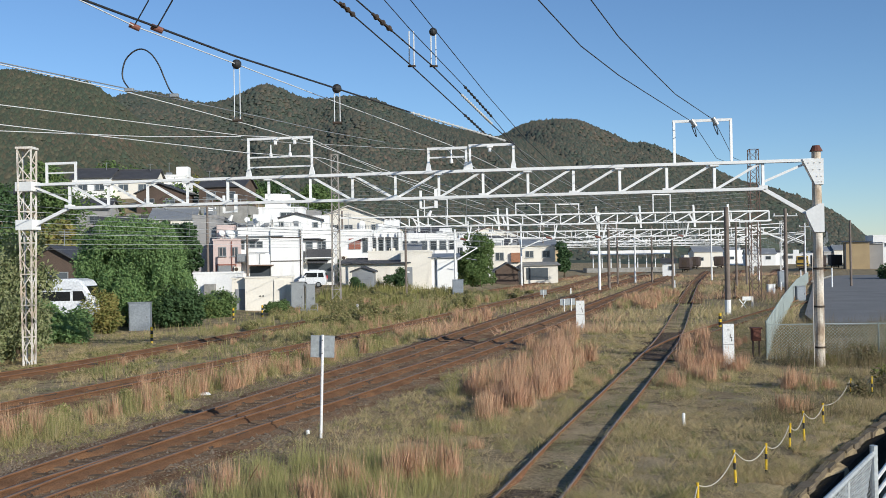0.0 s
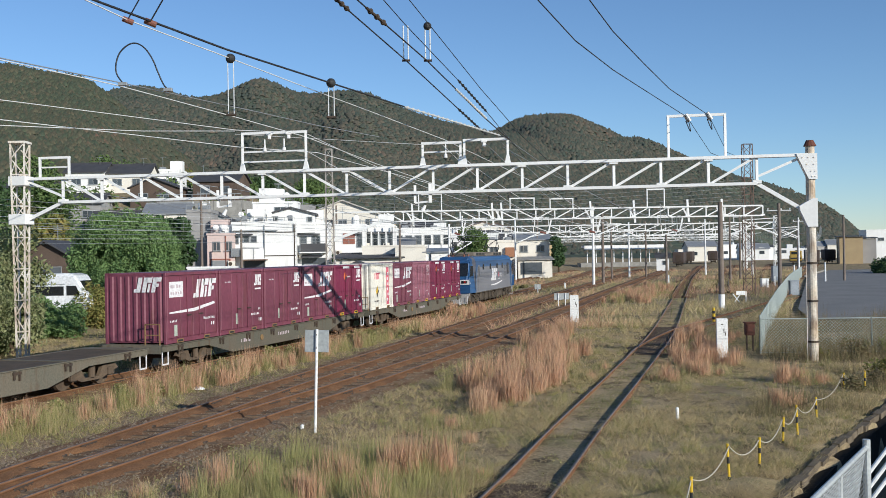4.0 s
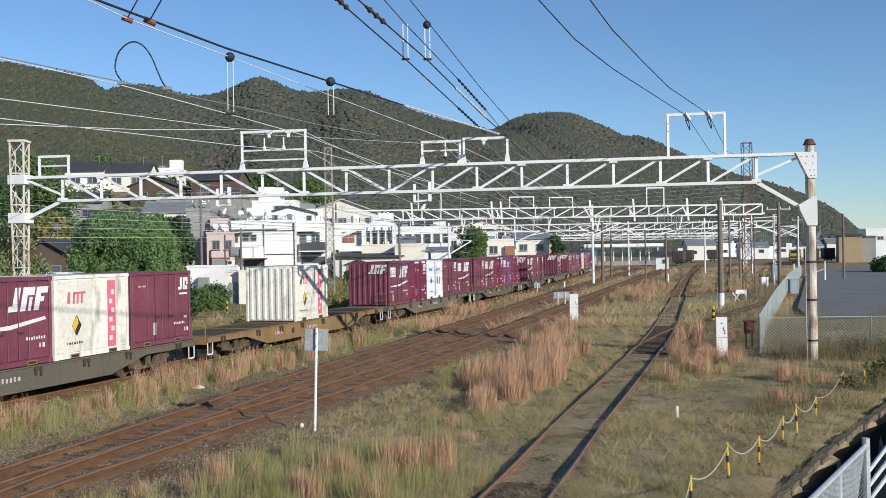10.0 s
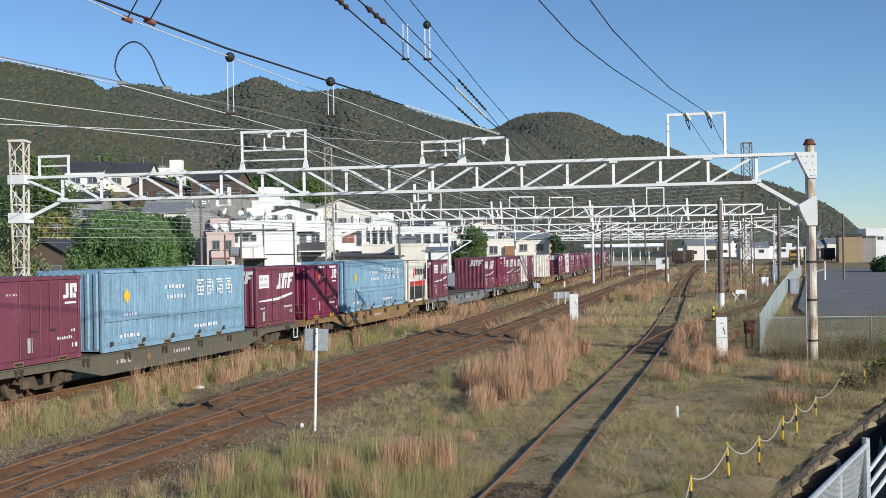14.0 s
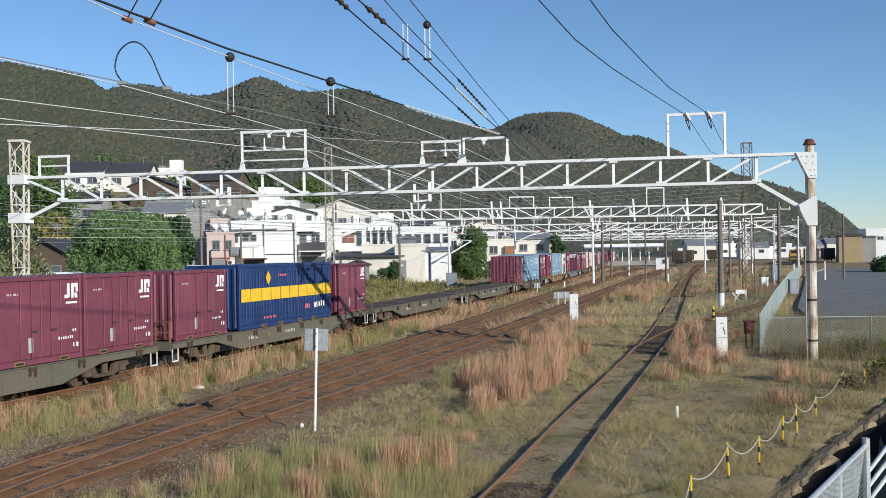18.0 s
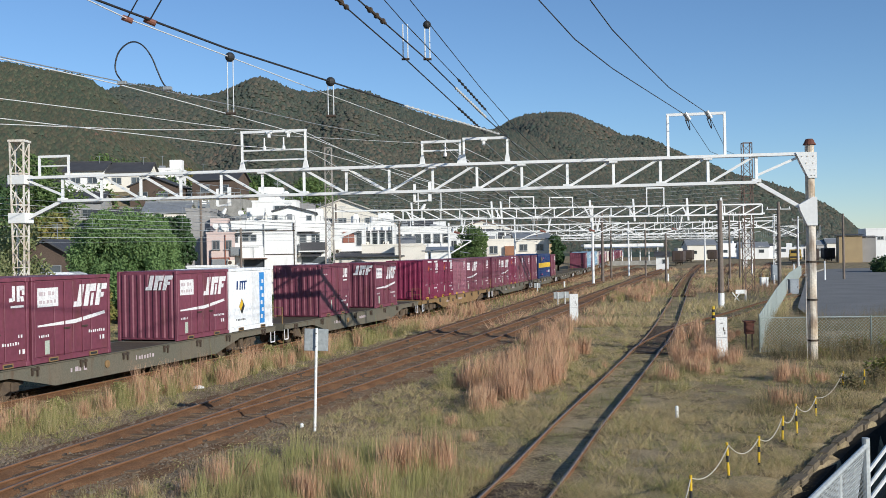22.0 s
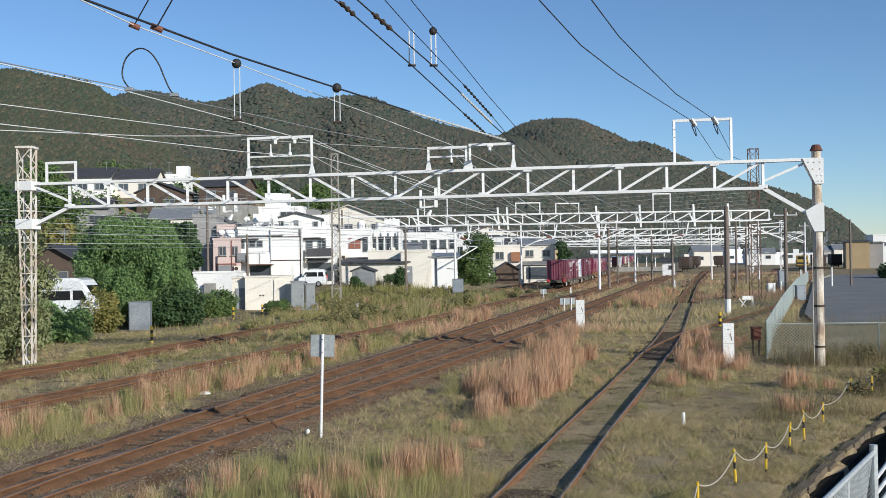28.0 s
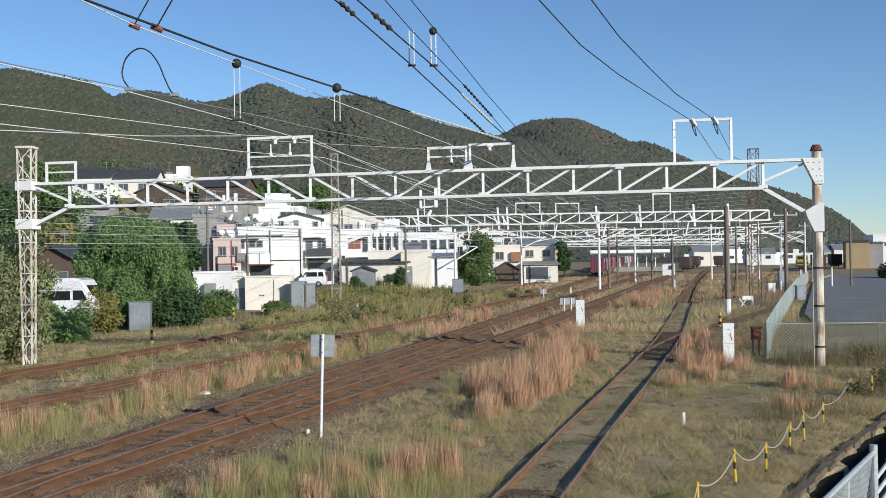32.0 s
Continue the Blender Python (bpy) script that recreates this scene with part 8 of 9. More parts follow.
keep = ok & (d > 3.2) & (d3 > 0.9) & (fractal(x, y, 22, 3, 1.1) + 0.15 * rs.normal(size=len(x)) > 0.32)
x, y = x[keep], y[keep]
blades("dry_wisps", x, y, 0.14 + 0.13 * np.abs(rs.normal(size=len(x))), 0.003 + 0.00016 * y, GRASS_DRY, 23, "loose pale wisps of dry grass", flat=(35, 80))
# sparse weeds and dead stems on the ballast shoulders
x, y, rs = scatter(70000, 15.5, 60, 71, 1.2)
ok, d, d3 = open_ground(x, y)
keep = ok & (d < 4.2) & (fractal(x, y, 72, 3, 1.6) + 0.12 * rs.normal(size=len(x)) > 0.30)
x, y = x[keep], y[keep]
blades("shoulder_weeds", x, y, 0.06 + 0.10 * np.abs(rs.normal(size=len(x))), 0.004 + 0.0002 * y, GRASS_DRY, 73, "sparse weeds and dead stems on the ballast", flat=(30, 82))
# tussocks: small separate clumps with gaps between them
for name, mt, seed, n0, label in (("straw_tussocks", GRASS_DRY, 301, 5200, "straw-coloured grass tussocks with gaps between"), ("olive_tussocks", GRASS_TALL, 311, 3800, "olive grass tussocks on the waste ground")):
    cx, cy, rs = scatter(n0, 15.5, 62, seed, 1.15)
    big = rs.uniform(0.5, 1.3, len(cx))
    k = np.repeat(np.arange(len(cx)), 42)
    a = rs.uniform(0, math.tau, len(k))
    q = np.abs(rs.normal(0, 0.11, len(k))) * big[k]
    x, y = cx[k] + q * np.cos(a), cy[k] + q * np.sin(a)
    ok, d, d3 = open_ground(x, y)
    ok &= (d > 1.6) & (fractal(cx, cy, seed + 2, 3, 0.5)[k] > -0.2) & (d3 > 0.75)
    x, y = x[ok], y[ok]
    blades(name, x, y, (0.10 + 0.20 * rs.uniform(0, 1, len(x))) * big[k][ok] * 1.15, 0.0035 + 0.0002 * y, mt, seed + 5, label, flat=(30, 80))
# green weeds
x, y, rs = scatter(170000, 15.5, 70, 3, 1.25)
ok, d, d3 = open_ground(x, y)
patch = fractal(x, y, 8, 4, 0.55)
keep = ok & (patch + 0.25 * rs.normal(size=len(x)) > 0.5)
x, y = x[keep], y[keep]
blades("green_weeds", x, y, 0.07 + 0.08 * np.abs(rs.normal(size=len(x))), 0.006 + 0.0003 * y, GRASS_GREEN, 4, "low green weeds among dry grass", flat=(30, 80))
# taller straw beside the train's track and further off
x, y, rs = scatter(60000, 22, 135, 5, 1.0)
ok, d, d3 = open_ground(x, y)
dt = near_line("train", x, y)
df = near_line("far", x, y)
band = ((dt < 3.4) & (dt > 1.7) & (rs.uniform(0, 1, len(x)) < 0.5)) | ((df < 8) & (df > 1.0) & (y > 55) & (x < -16.75 + (y - 38.2) * 0.245))
keep = ok & (band | (y > 60)) & (fractal(x, y, 9, 3, 0.7) + 0.5 * rs.normal(size=len(x)) > -0.1)
x, y = x[keep], y[keep]
blades("tall_straw_grass", x, y, 0.22 + 0.20 * np.abs(rs.normal(size=len(x))), 0.006 + 0.0003 * y, GRASS_TALL, 6, "tall straw and olive weeds along the running track", 0.6)
x, y, rs = scatter(26000, 24, 110, 15, 1.0)
ok, d, d3 = open_ground(x, y)
dt = near_line("train", x, y)
keep = ok & (dt < 3.4) & (dt > 1.5) & (fractal(x, y, 19, 3, 0.6) > 0.3)
x, y = x[keep], y[keep]
blades("tall_green_weeds", x, y, 0.35 + 0.28 * np.abs(rs.normal(size=len(x))), 0.02 + 0.0005 * y, GRASS_GREEN, 16, "tall green weeds along the running track", 0.35)
# tall yellow-green weeds on the bank before the depot
x, y, rs = scatter(90000, 84, 122, 61, 1.0)
fx = -16.75 + (y - 38.2) * 0.245
keep = (x < fx - 1.2) & (x > fx - 13) & (x > -13) & (fractal(x, y, 62, 3, 0.35) + 0.3 * rs.normal(size=len(x)) > -0.25)
x, y = x[keep], y[keep]
hh = (0.5 + 0.35 * np.abs(rs.normal(size=len(x)))) * (1 + 0.4 * fractal(x, y, 63, 2, 0.4))
half = rs.uniform(0, 1, len(x)) < 0.55
WEED = hue_mat("yellow_green_weeds", [(0.19, 0.19, 0.06), (0.30, 0.27, 0.10), (0.14, 0.16, 0.045), (0.34, 0.28, 0.13), (0.22, 0.22, 0.08)], patch=0.3)
blades("bank_weeds", x, y, np.clip(hh, 0.3, 1.5), np.full(len(x), 0.05), WEED, 64, "tall yellow-green weeds on the bank before the depot", 0.35)


# straw and russet grass over the far yard
x, y, rs = scatter(230000, 56, 210, 401, 1.4)
ok, d, d3 = open_ground(x, y)
far_edge = -16.75 + (y - 38.2) * 0.245
keep = (d > 1.5) & (d3 > 0.8) & (x > far_edge + 1.5) & (x < 13.2 + (y - 41) * 0.36) & (fractal(x, y, 402, 3, 0.28) + 0.3 * rs.normal(size=len(x)) > -0.15)
x, y = x[keep], y[keep]
russet = fractal(x, y, 403, 2, 0.12) + 0.25 * rs.normal(size=len(x)) > 0.35
for name, m, pick, label in (("yard_straw", GRASS_DRY, ~russet, "thin straw grass over the far yard"), ("yard_russet", GRASS_RED, russet, "patches of russet grass in the far yard")):
    blades(name, x[pick], y[pick], (0.22 + 0.20 * np.abs(rs.normal(size=pick.sum()))) * np.where(russet[pick], 1.5, 1.0), 0.012 + 0.0004 * y[pick], m, 404, label, flat=(28, 80))


# leafy weeds in soft clumps between the tracks and on the bank
def weed_clumps(name, label, n, y0, y1, seed, test, radius, height, leaves, size, material):
    x, y, rs = scatter(n, y0, y1, seed, 1.0)
    ok, d, d3 = open_ground(x, y)
    keep = ok & test(x, y) & (fractal(x, y, seed + 1, 3, 0.35) + 0.25 * rs.normal(size=len(x)) > 0.12)
    x, y = x[keep], y[keep]
    r = radius * rs.uniform(0.6, 1.4, len(x))
    h = height * rs.uniform(0.35, 1.0, len(x)) ** 1.2 * (1 + 0.5 * fractal(x, y, seed + 2, 2, 0.25))
    z = ground_z(x, y)
    lm = np.stack([x, y, z + h * 0.5, r, r, h * 0.55], 1)
    me = leaf_cloud(name, lm, leaves, size, material, seed + 3, 0.0, 0.35)
    tagged(new(name, me), label, "weeds", kind="stuff")


far_x = lambda y: -16.75 + (y - 38.2) * 0.245
train_x = lambda y: -7.75 + (y - 46.7) * 0.285
WEED_OLIVE = hue_mat("olive_leafy_weeds", [(0.25, 0.235, 0.095), (0.40, 0.35, 0.16), (0.20, 0.21, 0.08), (0.46, 0.37, 0.19), (0.30, 0.27, 0.115)], patch=0.35, own=0.55, leaf=True, soft=0.3)
weed_clumps("goldenrod_weeds", "tall olive-yellow weeds between two tracks", 5200, 62, 120, 201, lambda x, y: (x > far_x(y) + 1.2) & (x < train_x(y) - 1.9), 0.38, 1.05, 70000, 0.075, WEED_OLIVE)
weed_clumps("bank_scrub", "olive weeds and scrub on the bank by the siding", 5200, 62, 118, 211, lambda x, y: (x < far_x(y) - 0.9) & (x > far_x(y) - 9) & (x > -14), 0.36, 0.9, 60000, 0.075, WEED_OLIVE)
weed_clumps("siding_weeds", "low green and straw weeds by the overgrown siding", 2300, 38, 66, 221, lambda x, y: (x > far_x(y) - 3.0) & (x < train_x(y) - 1.6), 0.22, 0.30, 17000, 0.04, WEED_OLIVE)
weed_clumps("lineside_weeds", "green weeds beside the running track", 3600, 24, 75, 231, lambda x, y: (np.abs(x - train_x(y) - 2.5) < 0.9), 0.20, 0.5, 34000, 0.04, GRASS_TALL)
weed_clumps("low_leafy_weeds", "low leafy weeds among the dry grass", 3600, 16, 60, 241, lambda x, y: x > train_x(y) + 3.5, 0.16, 0.14, 13000, 0.022, WEED_OLIVE)
# russet plume grass in tufts: middle, half-widths, turn, number of tufts, height, mixed share of other weeds
DRIFTS = [(3.25, 36.2, 1.05, 5.8, 16, 150, 1.0, 0.12), (2.2, 31.3, 0.85, 2.8, 18, 62, 0.98, 0.12), (1.35, 28.6, 0.6, 1.4, 20, 14, 0.95, 0.15), (0.75, 33.0, 0.45, 2.6, 16, 14, 0.8, 0.3), (0.75, 27.0, 0.2, 0.5, 0, 4, 0.9, 0.0), (4.75, 41.0, 0.4, 1.2, 10, 10, 0.9, 0.0), (3.9, 42.5, 0.9, 3.0, 15, 40, 0.95, 0.2), (5.0, 49, 1.0, 4.0, 15, 45, 0.95, 0.1), (-0.5, 19.9, 0.5, 0.7, 15, 34, 0.8, 0.12), (-1.25, 17.0, 0.4, 0.5, 0, 12, 0.7, 0.85), (-1.9, 19.6, 0.8, 1.6, 15, 60, 0.8, 0.88), (6.1, 36.5, 0.35, 1.2, 20, 9, 0.7, 0.1), (0.2, 18.6, 1.0, 1.6, 15, 50, 0.5, 0.95), (-0.3, 23.5, 1.2, 2.2, 15, 40, 0.4, 0.93), (0.6, 27.5, 1.0, 3.0, 15, 30, 0.45, 0.9), (6.7, 30.5, 0.4, 0.5, 20, 10, 0.4, 1.0), (4.2, 30.5, 0.5, 4.0, 16, 26, 0.35, 0.9), (-5.6, 17.6, 0.8, 1.0, 10, 20, 0.5, 0.9), (0.5, 41, 0.8, 6.0, 16, 40, 0.45, 0.85),
          (8.0, 34.0, 0.8, 1.8, 40, 26, 0.6, 0.3), (9.7, 37.6, 1.2, 1.0, 20, 34, 0.75, 0.15), (9.8, 41.5, 1.5, 2.0, 20, 45, 0.8, 0.15), (11.6, 47, 1.6, 3.5, 20, 60, 0.9, 0.15), (4.6, 28.0, 0.25, 2.0, 16, 9, 0.55, 0.4),
          (-10.3, 25.6, 0.9, 1.8, 16, 60, 0.85, 0.78), (-9.3, 28.6, 0.6, 1.6, 16, 50, 0.8, 0.8), (-8.9, 30.4, 0.22, 0.4, 16, 7, 1.1, 0.0), (-8.4, 32.4, 0.45, 1.2, 16, 28, 0.95, 0.55), (-7.3, 35.4, 0.5, 2.6, 16, 56, 0.95, 0.6), (-5.9, 40.5, 0.55, 3.2, 16, 60, 0.9, 0.68), (-4.4, 46, 0.6, 3.2, 16, 50, 0.85, 0.75), (-2.6, 53, 0.6, 4.0, 16, 40, 0.85, 0.75), (-13.5, 45.5, 1.2, 4.0, 14, 40, 0.5, 0.8), (-11.2, 54, 1.2, 5.0, 14, 50, 0.5, 0.8),
          (-4.3, 18.9, 0.35, 0.6, 0, 6, 0.65, 0.2), (-3.0, 18.4, 0.8, 1.0, 0, 40, 0.65, 0.75), (-1.7, 17.5, 1.0, 1.0, 0, 30, 0.6, 0.9), (8.9, 27.0, 0.35, 0.6, 30, 10, 0.6, 0.2), (11.3, 32.5, 0.7, 1.0, 30, 22, 0.75, 0.3), (15.5, 88, 2.4, 8.0, 14, 130, 0.9, 0.3), (22, 104, 2.5, 9.0, 14, 100, 0.9, 0.3),
          (1.5, 69, 1.4, 4.0, 14, 50, 0.9, 0.4), (-4.5, 61, 1.0, 5.0, 14, 60, 0.9, 0.6), (-7.6, 60, 1.7, 6.5, 15, 150, 0.75, 0.86), (-4.0, 74, 2.0, 7.0, 15, 220, 0.95, 0.9), (-0.6, 88, 2.0, 7.0, 15, 240, 1.0, 0.92), (3.0, 102, 2.0, 7.0, 15, 200, 1.0, 0.92), (-13.6, 66, 1.3, 6.0, 13, 70, 0.55, 0.9), (-10.4, 80, 1.6, 6.0, 13, 110, 0.7, 0.92), (-7.0, 95, 1.8, 7.0, 13, 140, 0.9, 0.95)]
rs = np.random.RandomState(31)
for kind, (red, n1) in enumerate(((True, 210), (False, 90))):
    px, py, ph = [], [], []
    for cx, cy, a, b, turn, tufts, hh, other in DRIFTS:
        tufts = int(round(tufts * (0.62 if red else (1.0 if cy > 55 else 0.85)) * ((1 - other) if red else other)))
        if tufts < 1:
            continue
        cu, cw = rs.uniform(-1, 1, tufts), rs.uniform(-1, 1, tufts)
        big = rs.uniform(0.35, 1.2, tufts)
        k = np.repeat(np.arange(tufts), n1)
        s, c = math.sin(radians(turn)), math.cos(radians(turn))
        ru, rw = rs.normal(0, 0.075, len(k)) * (0.5 + big[k]), rs.normal(0, 0.075, len(k)) * (0.5 + big[k])
        px.append(cx + a * cu[k] * c + b * cw[k] * s + ru), py.append(cy - a * cu[k] * s + b * cw[k] * c + rw)
        ph.append(hh * big[k] * (0.15 + 0.95 * rs.uniform(0, 1, len(k))))
    px, py, ph = np.concatenate(px), np.concatenate(py), np.concatenate(ph)
    ok, d, d3 = open_ground(px, py)
    ok &= d3 > 0.95
    if red:
        blades("russet_grass", px[ok], py[ok], ph[ok], 0.0010 + 0.00007 * py[ok], GRASS_RED, 32, "separate tufts of tall russet plume grass", 0.20, True)
    else:
        blades("tufted_weeds", px[ok], py[ok], ph[ok] * 0.85, 0.003 + 0.00014 * py[ok] + 0.0003 * np.clip(py[ok] - 50, 0, 60), GRASS_TALL, 33, "tufts of tall olive weeds and straw", 0.42)
rs = np.random.RandomState(77)
cx, cy, big = rs.uniform(-4.4, -0.4, 75), rs.uniform(16.6, 21.6, 75), rs.uniform(0.4, 1.1, 75)
k = np.repeat(np.arange(75), 110)
x, y = cx[k] + rs.normal(0, 0.09, len(k)), cy[k] + rs.normal(0, 0.09, len(k))
ok, d, d3 = open_ground(x, y)
ok &= d > 2.6
GRASS_LUSH = hue_mat("yellow_green_tall_grass", [(0.25, 0.265, 0.095), (0.39, 0.36, 0.15), (0.29, 0.29, 0.11), (0.52, 0.44, 0.23)], patch=1.0, own=0.5, soft=0.35, leaf=True)
blades("green_tufts", x[ok], y[ok], (0.62 * big[k] * rs.uniform(0.3, 1.0, len(k)))[ok], np.full(ok.sum(), 0.007), GRASS_LUSH, 78, "tall yellow-green grass tufts by the sign post", 0.4)
# tangled scrub at the cutting's edge and against the yard fence
SCRUB = hue_mat("brown_tangled_scrub", [(0.17, 0.14, 0.075), (0.27, 0.205, 0.12), (0.14, 0.14, 0.06), (0.36, 0.25, 0.15), (0.20, 0.18, 0.085)], patch=0.8, own=0.6, leaf=True, soft=0.4)
x, y, rs = scatter(230000, 22, 57, 41, 1.0)
edge = 5.0 + (y - 16.0) * 0.585
fence = (y > 37.2) & (y < 57) & (x > 12.3 + np.clip(y - 40.8, 0, 99) * 0.355) & (x < 27)
keep = (((x < edge - 0.15) & (x > edge - 3.2) & (y > 25.5) & (y < 36)) | fence) & (fractal(x, y, 44, 3, 0.9) + 0.2 * rs.normal(size=len(x)) > -0.05)
keep &= (np.abs(y - 40.6) > 0.1)
x, y, fence = x[keep], y[keep], fence[keep]
blades("dark_scrub", x, y, (0.20 + 0.26 * np.abs(rs.normal(size=len(x)))) * np.where(fence, 1.6, 1.0), 0.003 + 0.00018 * y, SCRUB, 42, "brown tangled scrub along the fence and cutting", 0.6)
for bx, by, bh, n, sd, m in ((13.2, 31.4, 0.5, 420, 91, SCRUB), (14.2, 33.0, 0.75, 900, 92, LEAF_YELLOW), (11.9, 29.9, 0.5, 420, 93, SCRUB), (15.4, 38.6, 0.9, 700, 94, SCRUB), (17.3, 39.2, 0.9, 700, 95, LEAF_YELLOW), (14.0, 38.9, 0.6, 400, 96, LEAF_YELLOW)):
    tree("scrubby bush with bare twigs near the fence", bx, by, -0.25, 0.3, lumps_for(sd, 9, bh * 0.7, bh * 0.25, bh * 0.9, bh * 0.3), n, 0.055, m, sd, 0.1, 0.02, "bush")
# loose stones of the ballast shoulders
x, y, rs = scatter(150000, 15.5, 48, 51, 1.3)
d = np.minimum(near_line("track_1", x, y), near_line("track_2", x, y))
keep = (d < 4.2) & (np.abs(d - 0.566) > 0.1)
x, y = x[keep], y[keep]
n = len(x)
s = rs.uniform(0.02, 0.045, n) * np.where(rs.uniform(0, 1, n) < 0.06, 1.9, 1.0)
base = np.array([(1, 0, 0), (-0.4, 0.9, 0), (-0.5, -0.8, 0), (0, 0, 1)]) 
ang = rs.uniform(0, math.tau, n)
rot = np.stack([np.stack([np.cos(ang), -np.sin(ang)], 1), np.stack([np.sin(ang), np.cos(ang)], 1)], 1)
xy = np.einsum("nij,kj->nki", rot, base[:, :2]) * s[:, None, None]
zz = np.where(d[keep] < 1.3, -0.15, ground_z(x, y) + 0.01)
v = np.concatenate([xy + np.stack([x, y], 1)[:, None, :], (base[None, :, 2] * s[:, None] * 0.8 + zz[:, None] - 0.005)[:, :, None]], 2).reshape(-1, 3)
STONE = hue_mat("loose_ballast_stone", [(0.12, 0.085, 0.055), (0.30, 0.24, 0.17), (0.20, 0.135, 0.085), (0.38, 0.31, 0.23)], patch=0.6, own=0.4)
f = (np.arange(n)[:, None, None] * 4 + np.array([(0, 1, 3), (1, 2, 3), (2, 0, 3)])[None]).reshape(-1, 3)
tagged(new("loose_stones", sheet("loose_stones", v, f, STONE)), "loose grey-brown stones beside the rails", "gravel", kind="stuff")

# ---------------------------------------------------------------- overhead wires
def back(a, b, y):
    """The straight line from a through b, carried on to that y."""
    a, b = Vector(a), Vector(b)
    return a + (b - a) * ((y - a.y) / (b.y - a.y))


def span(label, pts, r, material, tail=-12.0):
    root = thing("overhead_wire", label, "wire", "overhead wires")
    pts = [Vector(p) for p in pts]
    if tail is not None:
        pts = pts + [back(pts[-2], pts[-1], tail)]
    wire("strand", pts, r, material, root)
    return root


def string(root, a, b, r, material, n=9):
    """A long insulator: a rod with many small sheds."""
    a, b = Vector(a), Vector(b)
    bm = rod(B(), a, b, r * 0.5, seg=8)
    for i in range(n):
        p = a.lerp(b, (i + 0.5) / n)
        e = (b - a).normalized() * 0.03
        rod(bm, p - e, p + e, r, r * 0.7, 10)
    part("insulator", bm, material, root)


def hanger(top, low, r=0.012, ball=True, gap=0.07):
    h = thing("wire_hanger", "pair of hanger rods between wires", "hanger", "wire hangers")
    t, l = Vector(top), Vector(low)
    for s in (-1, 1):
        part("hanger_rod", rod(B(), t + Vector((s * gap, 0, 0)), l + Vector((s * gap, 0, 0)), r, seg=6), BRIGHT_WIRE, h)
    if ball:
        bm = B()
        bmesh.ops.create_uvsphere(bm, u_segments=12, v_segments=8, radius=0.12, matrix=Matrix.Translation(t))
        part("hanger_ball", bm, BLACK, h)
    part("clamp", rod(B(), l - Vector((0.12, 0, 0)), l + Vector((0.12, 0, 0)), 0.035, seg=8), DARK_STEEL, h)


SILVER = mat("pale_insulator", (0.60, 0.60, 0.58), (0.48, 0.48, 0.46), 0.4, scale=8)
wa = span("thick dark messenger wire with a long pale insulator", [(2.62, 39.88, 8.43), (-1.08, 30.27, 8.36), (-2.76, 25.88, 8.36), (-4.46, 21.46, 8.36), (-5.85, 17.83, 8.47)], 0.022, CABLE)
string(wa, (2.2, 38.7, 8.42), (-1.08, 30.27, 8.36), 0.05, SILVER, 22)
wb = span("bright bare contact wire", [(0.10, 40.32, 8.48), (-2.51, 32.74, 8.68), (-3.57, 29.66, 8.75), (-5.13, 25.14, 8.88), (-6.46, 21.28, 8.97), (-6.81, 20.26, 9.06)], 0.013, BRIGHT_WIRE)
span("bright bare contact wire in the distance", [(0.10, 40.32, 8.48), (4.5, 52, 7.6), (12, 80, 6.6), (14.5, 90, 6.4)], 0.012, BRIGHT_WIRE, None)
span("bright bare wire over the siding", [(2.2, 62, 7.2), (-3.2, 48, 8.3), (-5.46, 41.27, 8.79), (-7.24, 35.43, 8.88), (-8.37, 31.75, 8.92), (-9.22, 28.97, 8.94), (-10.54, 24.64, 8.84)], 0.016, BRIGHT_WIRE)
span("grey bare wire crossing to the gantry", [(-2.48, 40.76, 8.68), (-4.34, 35.89, 8.56), (-5.81, 32.07, 8.55), (-8.10, 26.12, 8.49), (-9.55, 22.33, 8.43)], 0.014, GREY_STEEL)
span("bare wire held by the hoop", [(-6.74, 41.49, 9.04), (-7.78, 38.76, 8.80), (-10.28, 32.25, 8.56), (-11.95, 27.9, 8.39)], 0.014, BRIGHT_WIRE)
span("lower bright bare wire", [(0.4, 56, 7.5), (-5.0, 41.19, 8.14), (-7.09, 35.75, 7.84), (-8.99, 30.82, 7.70), (-10.98, 25.62, 7.54)], 0.014, BRIGHT_WIRE)
span("thin bright bare wire", [(-8.39, 41.77, 9.13), (-10.54, 36.16, 8.50), (-12.89, 30.05, 7.98)], 0.015, BRIGHT_WIRE)
span("thin bare wire between hoops", [(-8.39, 41.77, 9.0), (-0.7, 40.4, 8.3)], 0.010, BRIGHT_WIRE, None)
wh = span("dark feeder wire with an insulator", [(1.75, 40.03, 8.60), (0.60, 36.29, 9.12), (-1.03, 30.96, 9.85), (-2.31, 26.77, 10.34), (-2.58, 25.87, 10.42)], 0.020, CABLE, 6)
string(wh, (1.75, 40.03, 8.60), (0.60, 36.29, 9.12), 0.055, BLACK, 10)
string(wh, (-2.35, 26.6, 10.36), (-2.62, 25.6, 10.46), 0.075, DARK_STEEL, 3)
wi = span("dark feeder wire with a ribbed insulator", [(2.61, 39.88, 8.39), (1.38, 35.85, 8.85), (0.47, 32.86, 9.28), (-0.39, 30.07, 9.67), (-1.36, 26.87, 9.98), (-1.89, 25.15, 10.16)], 0.020, CABLE, 6)
string(wi, (1.6, 36.5, 8.78), (0.47, 32.86, 9.28), 0.05, SILVER, 16)
string(wi, (-1.40, 26.75, 10.0), (-1.80, 25.45, 10.13), 0.08, DARK_STEEL, 3)
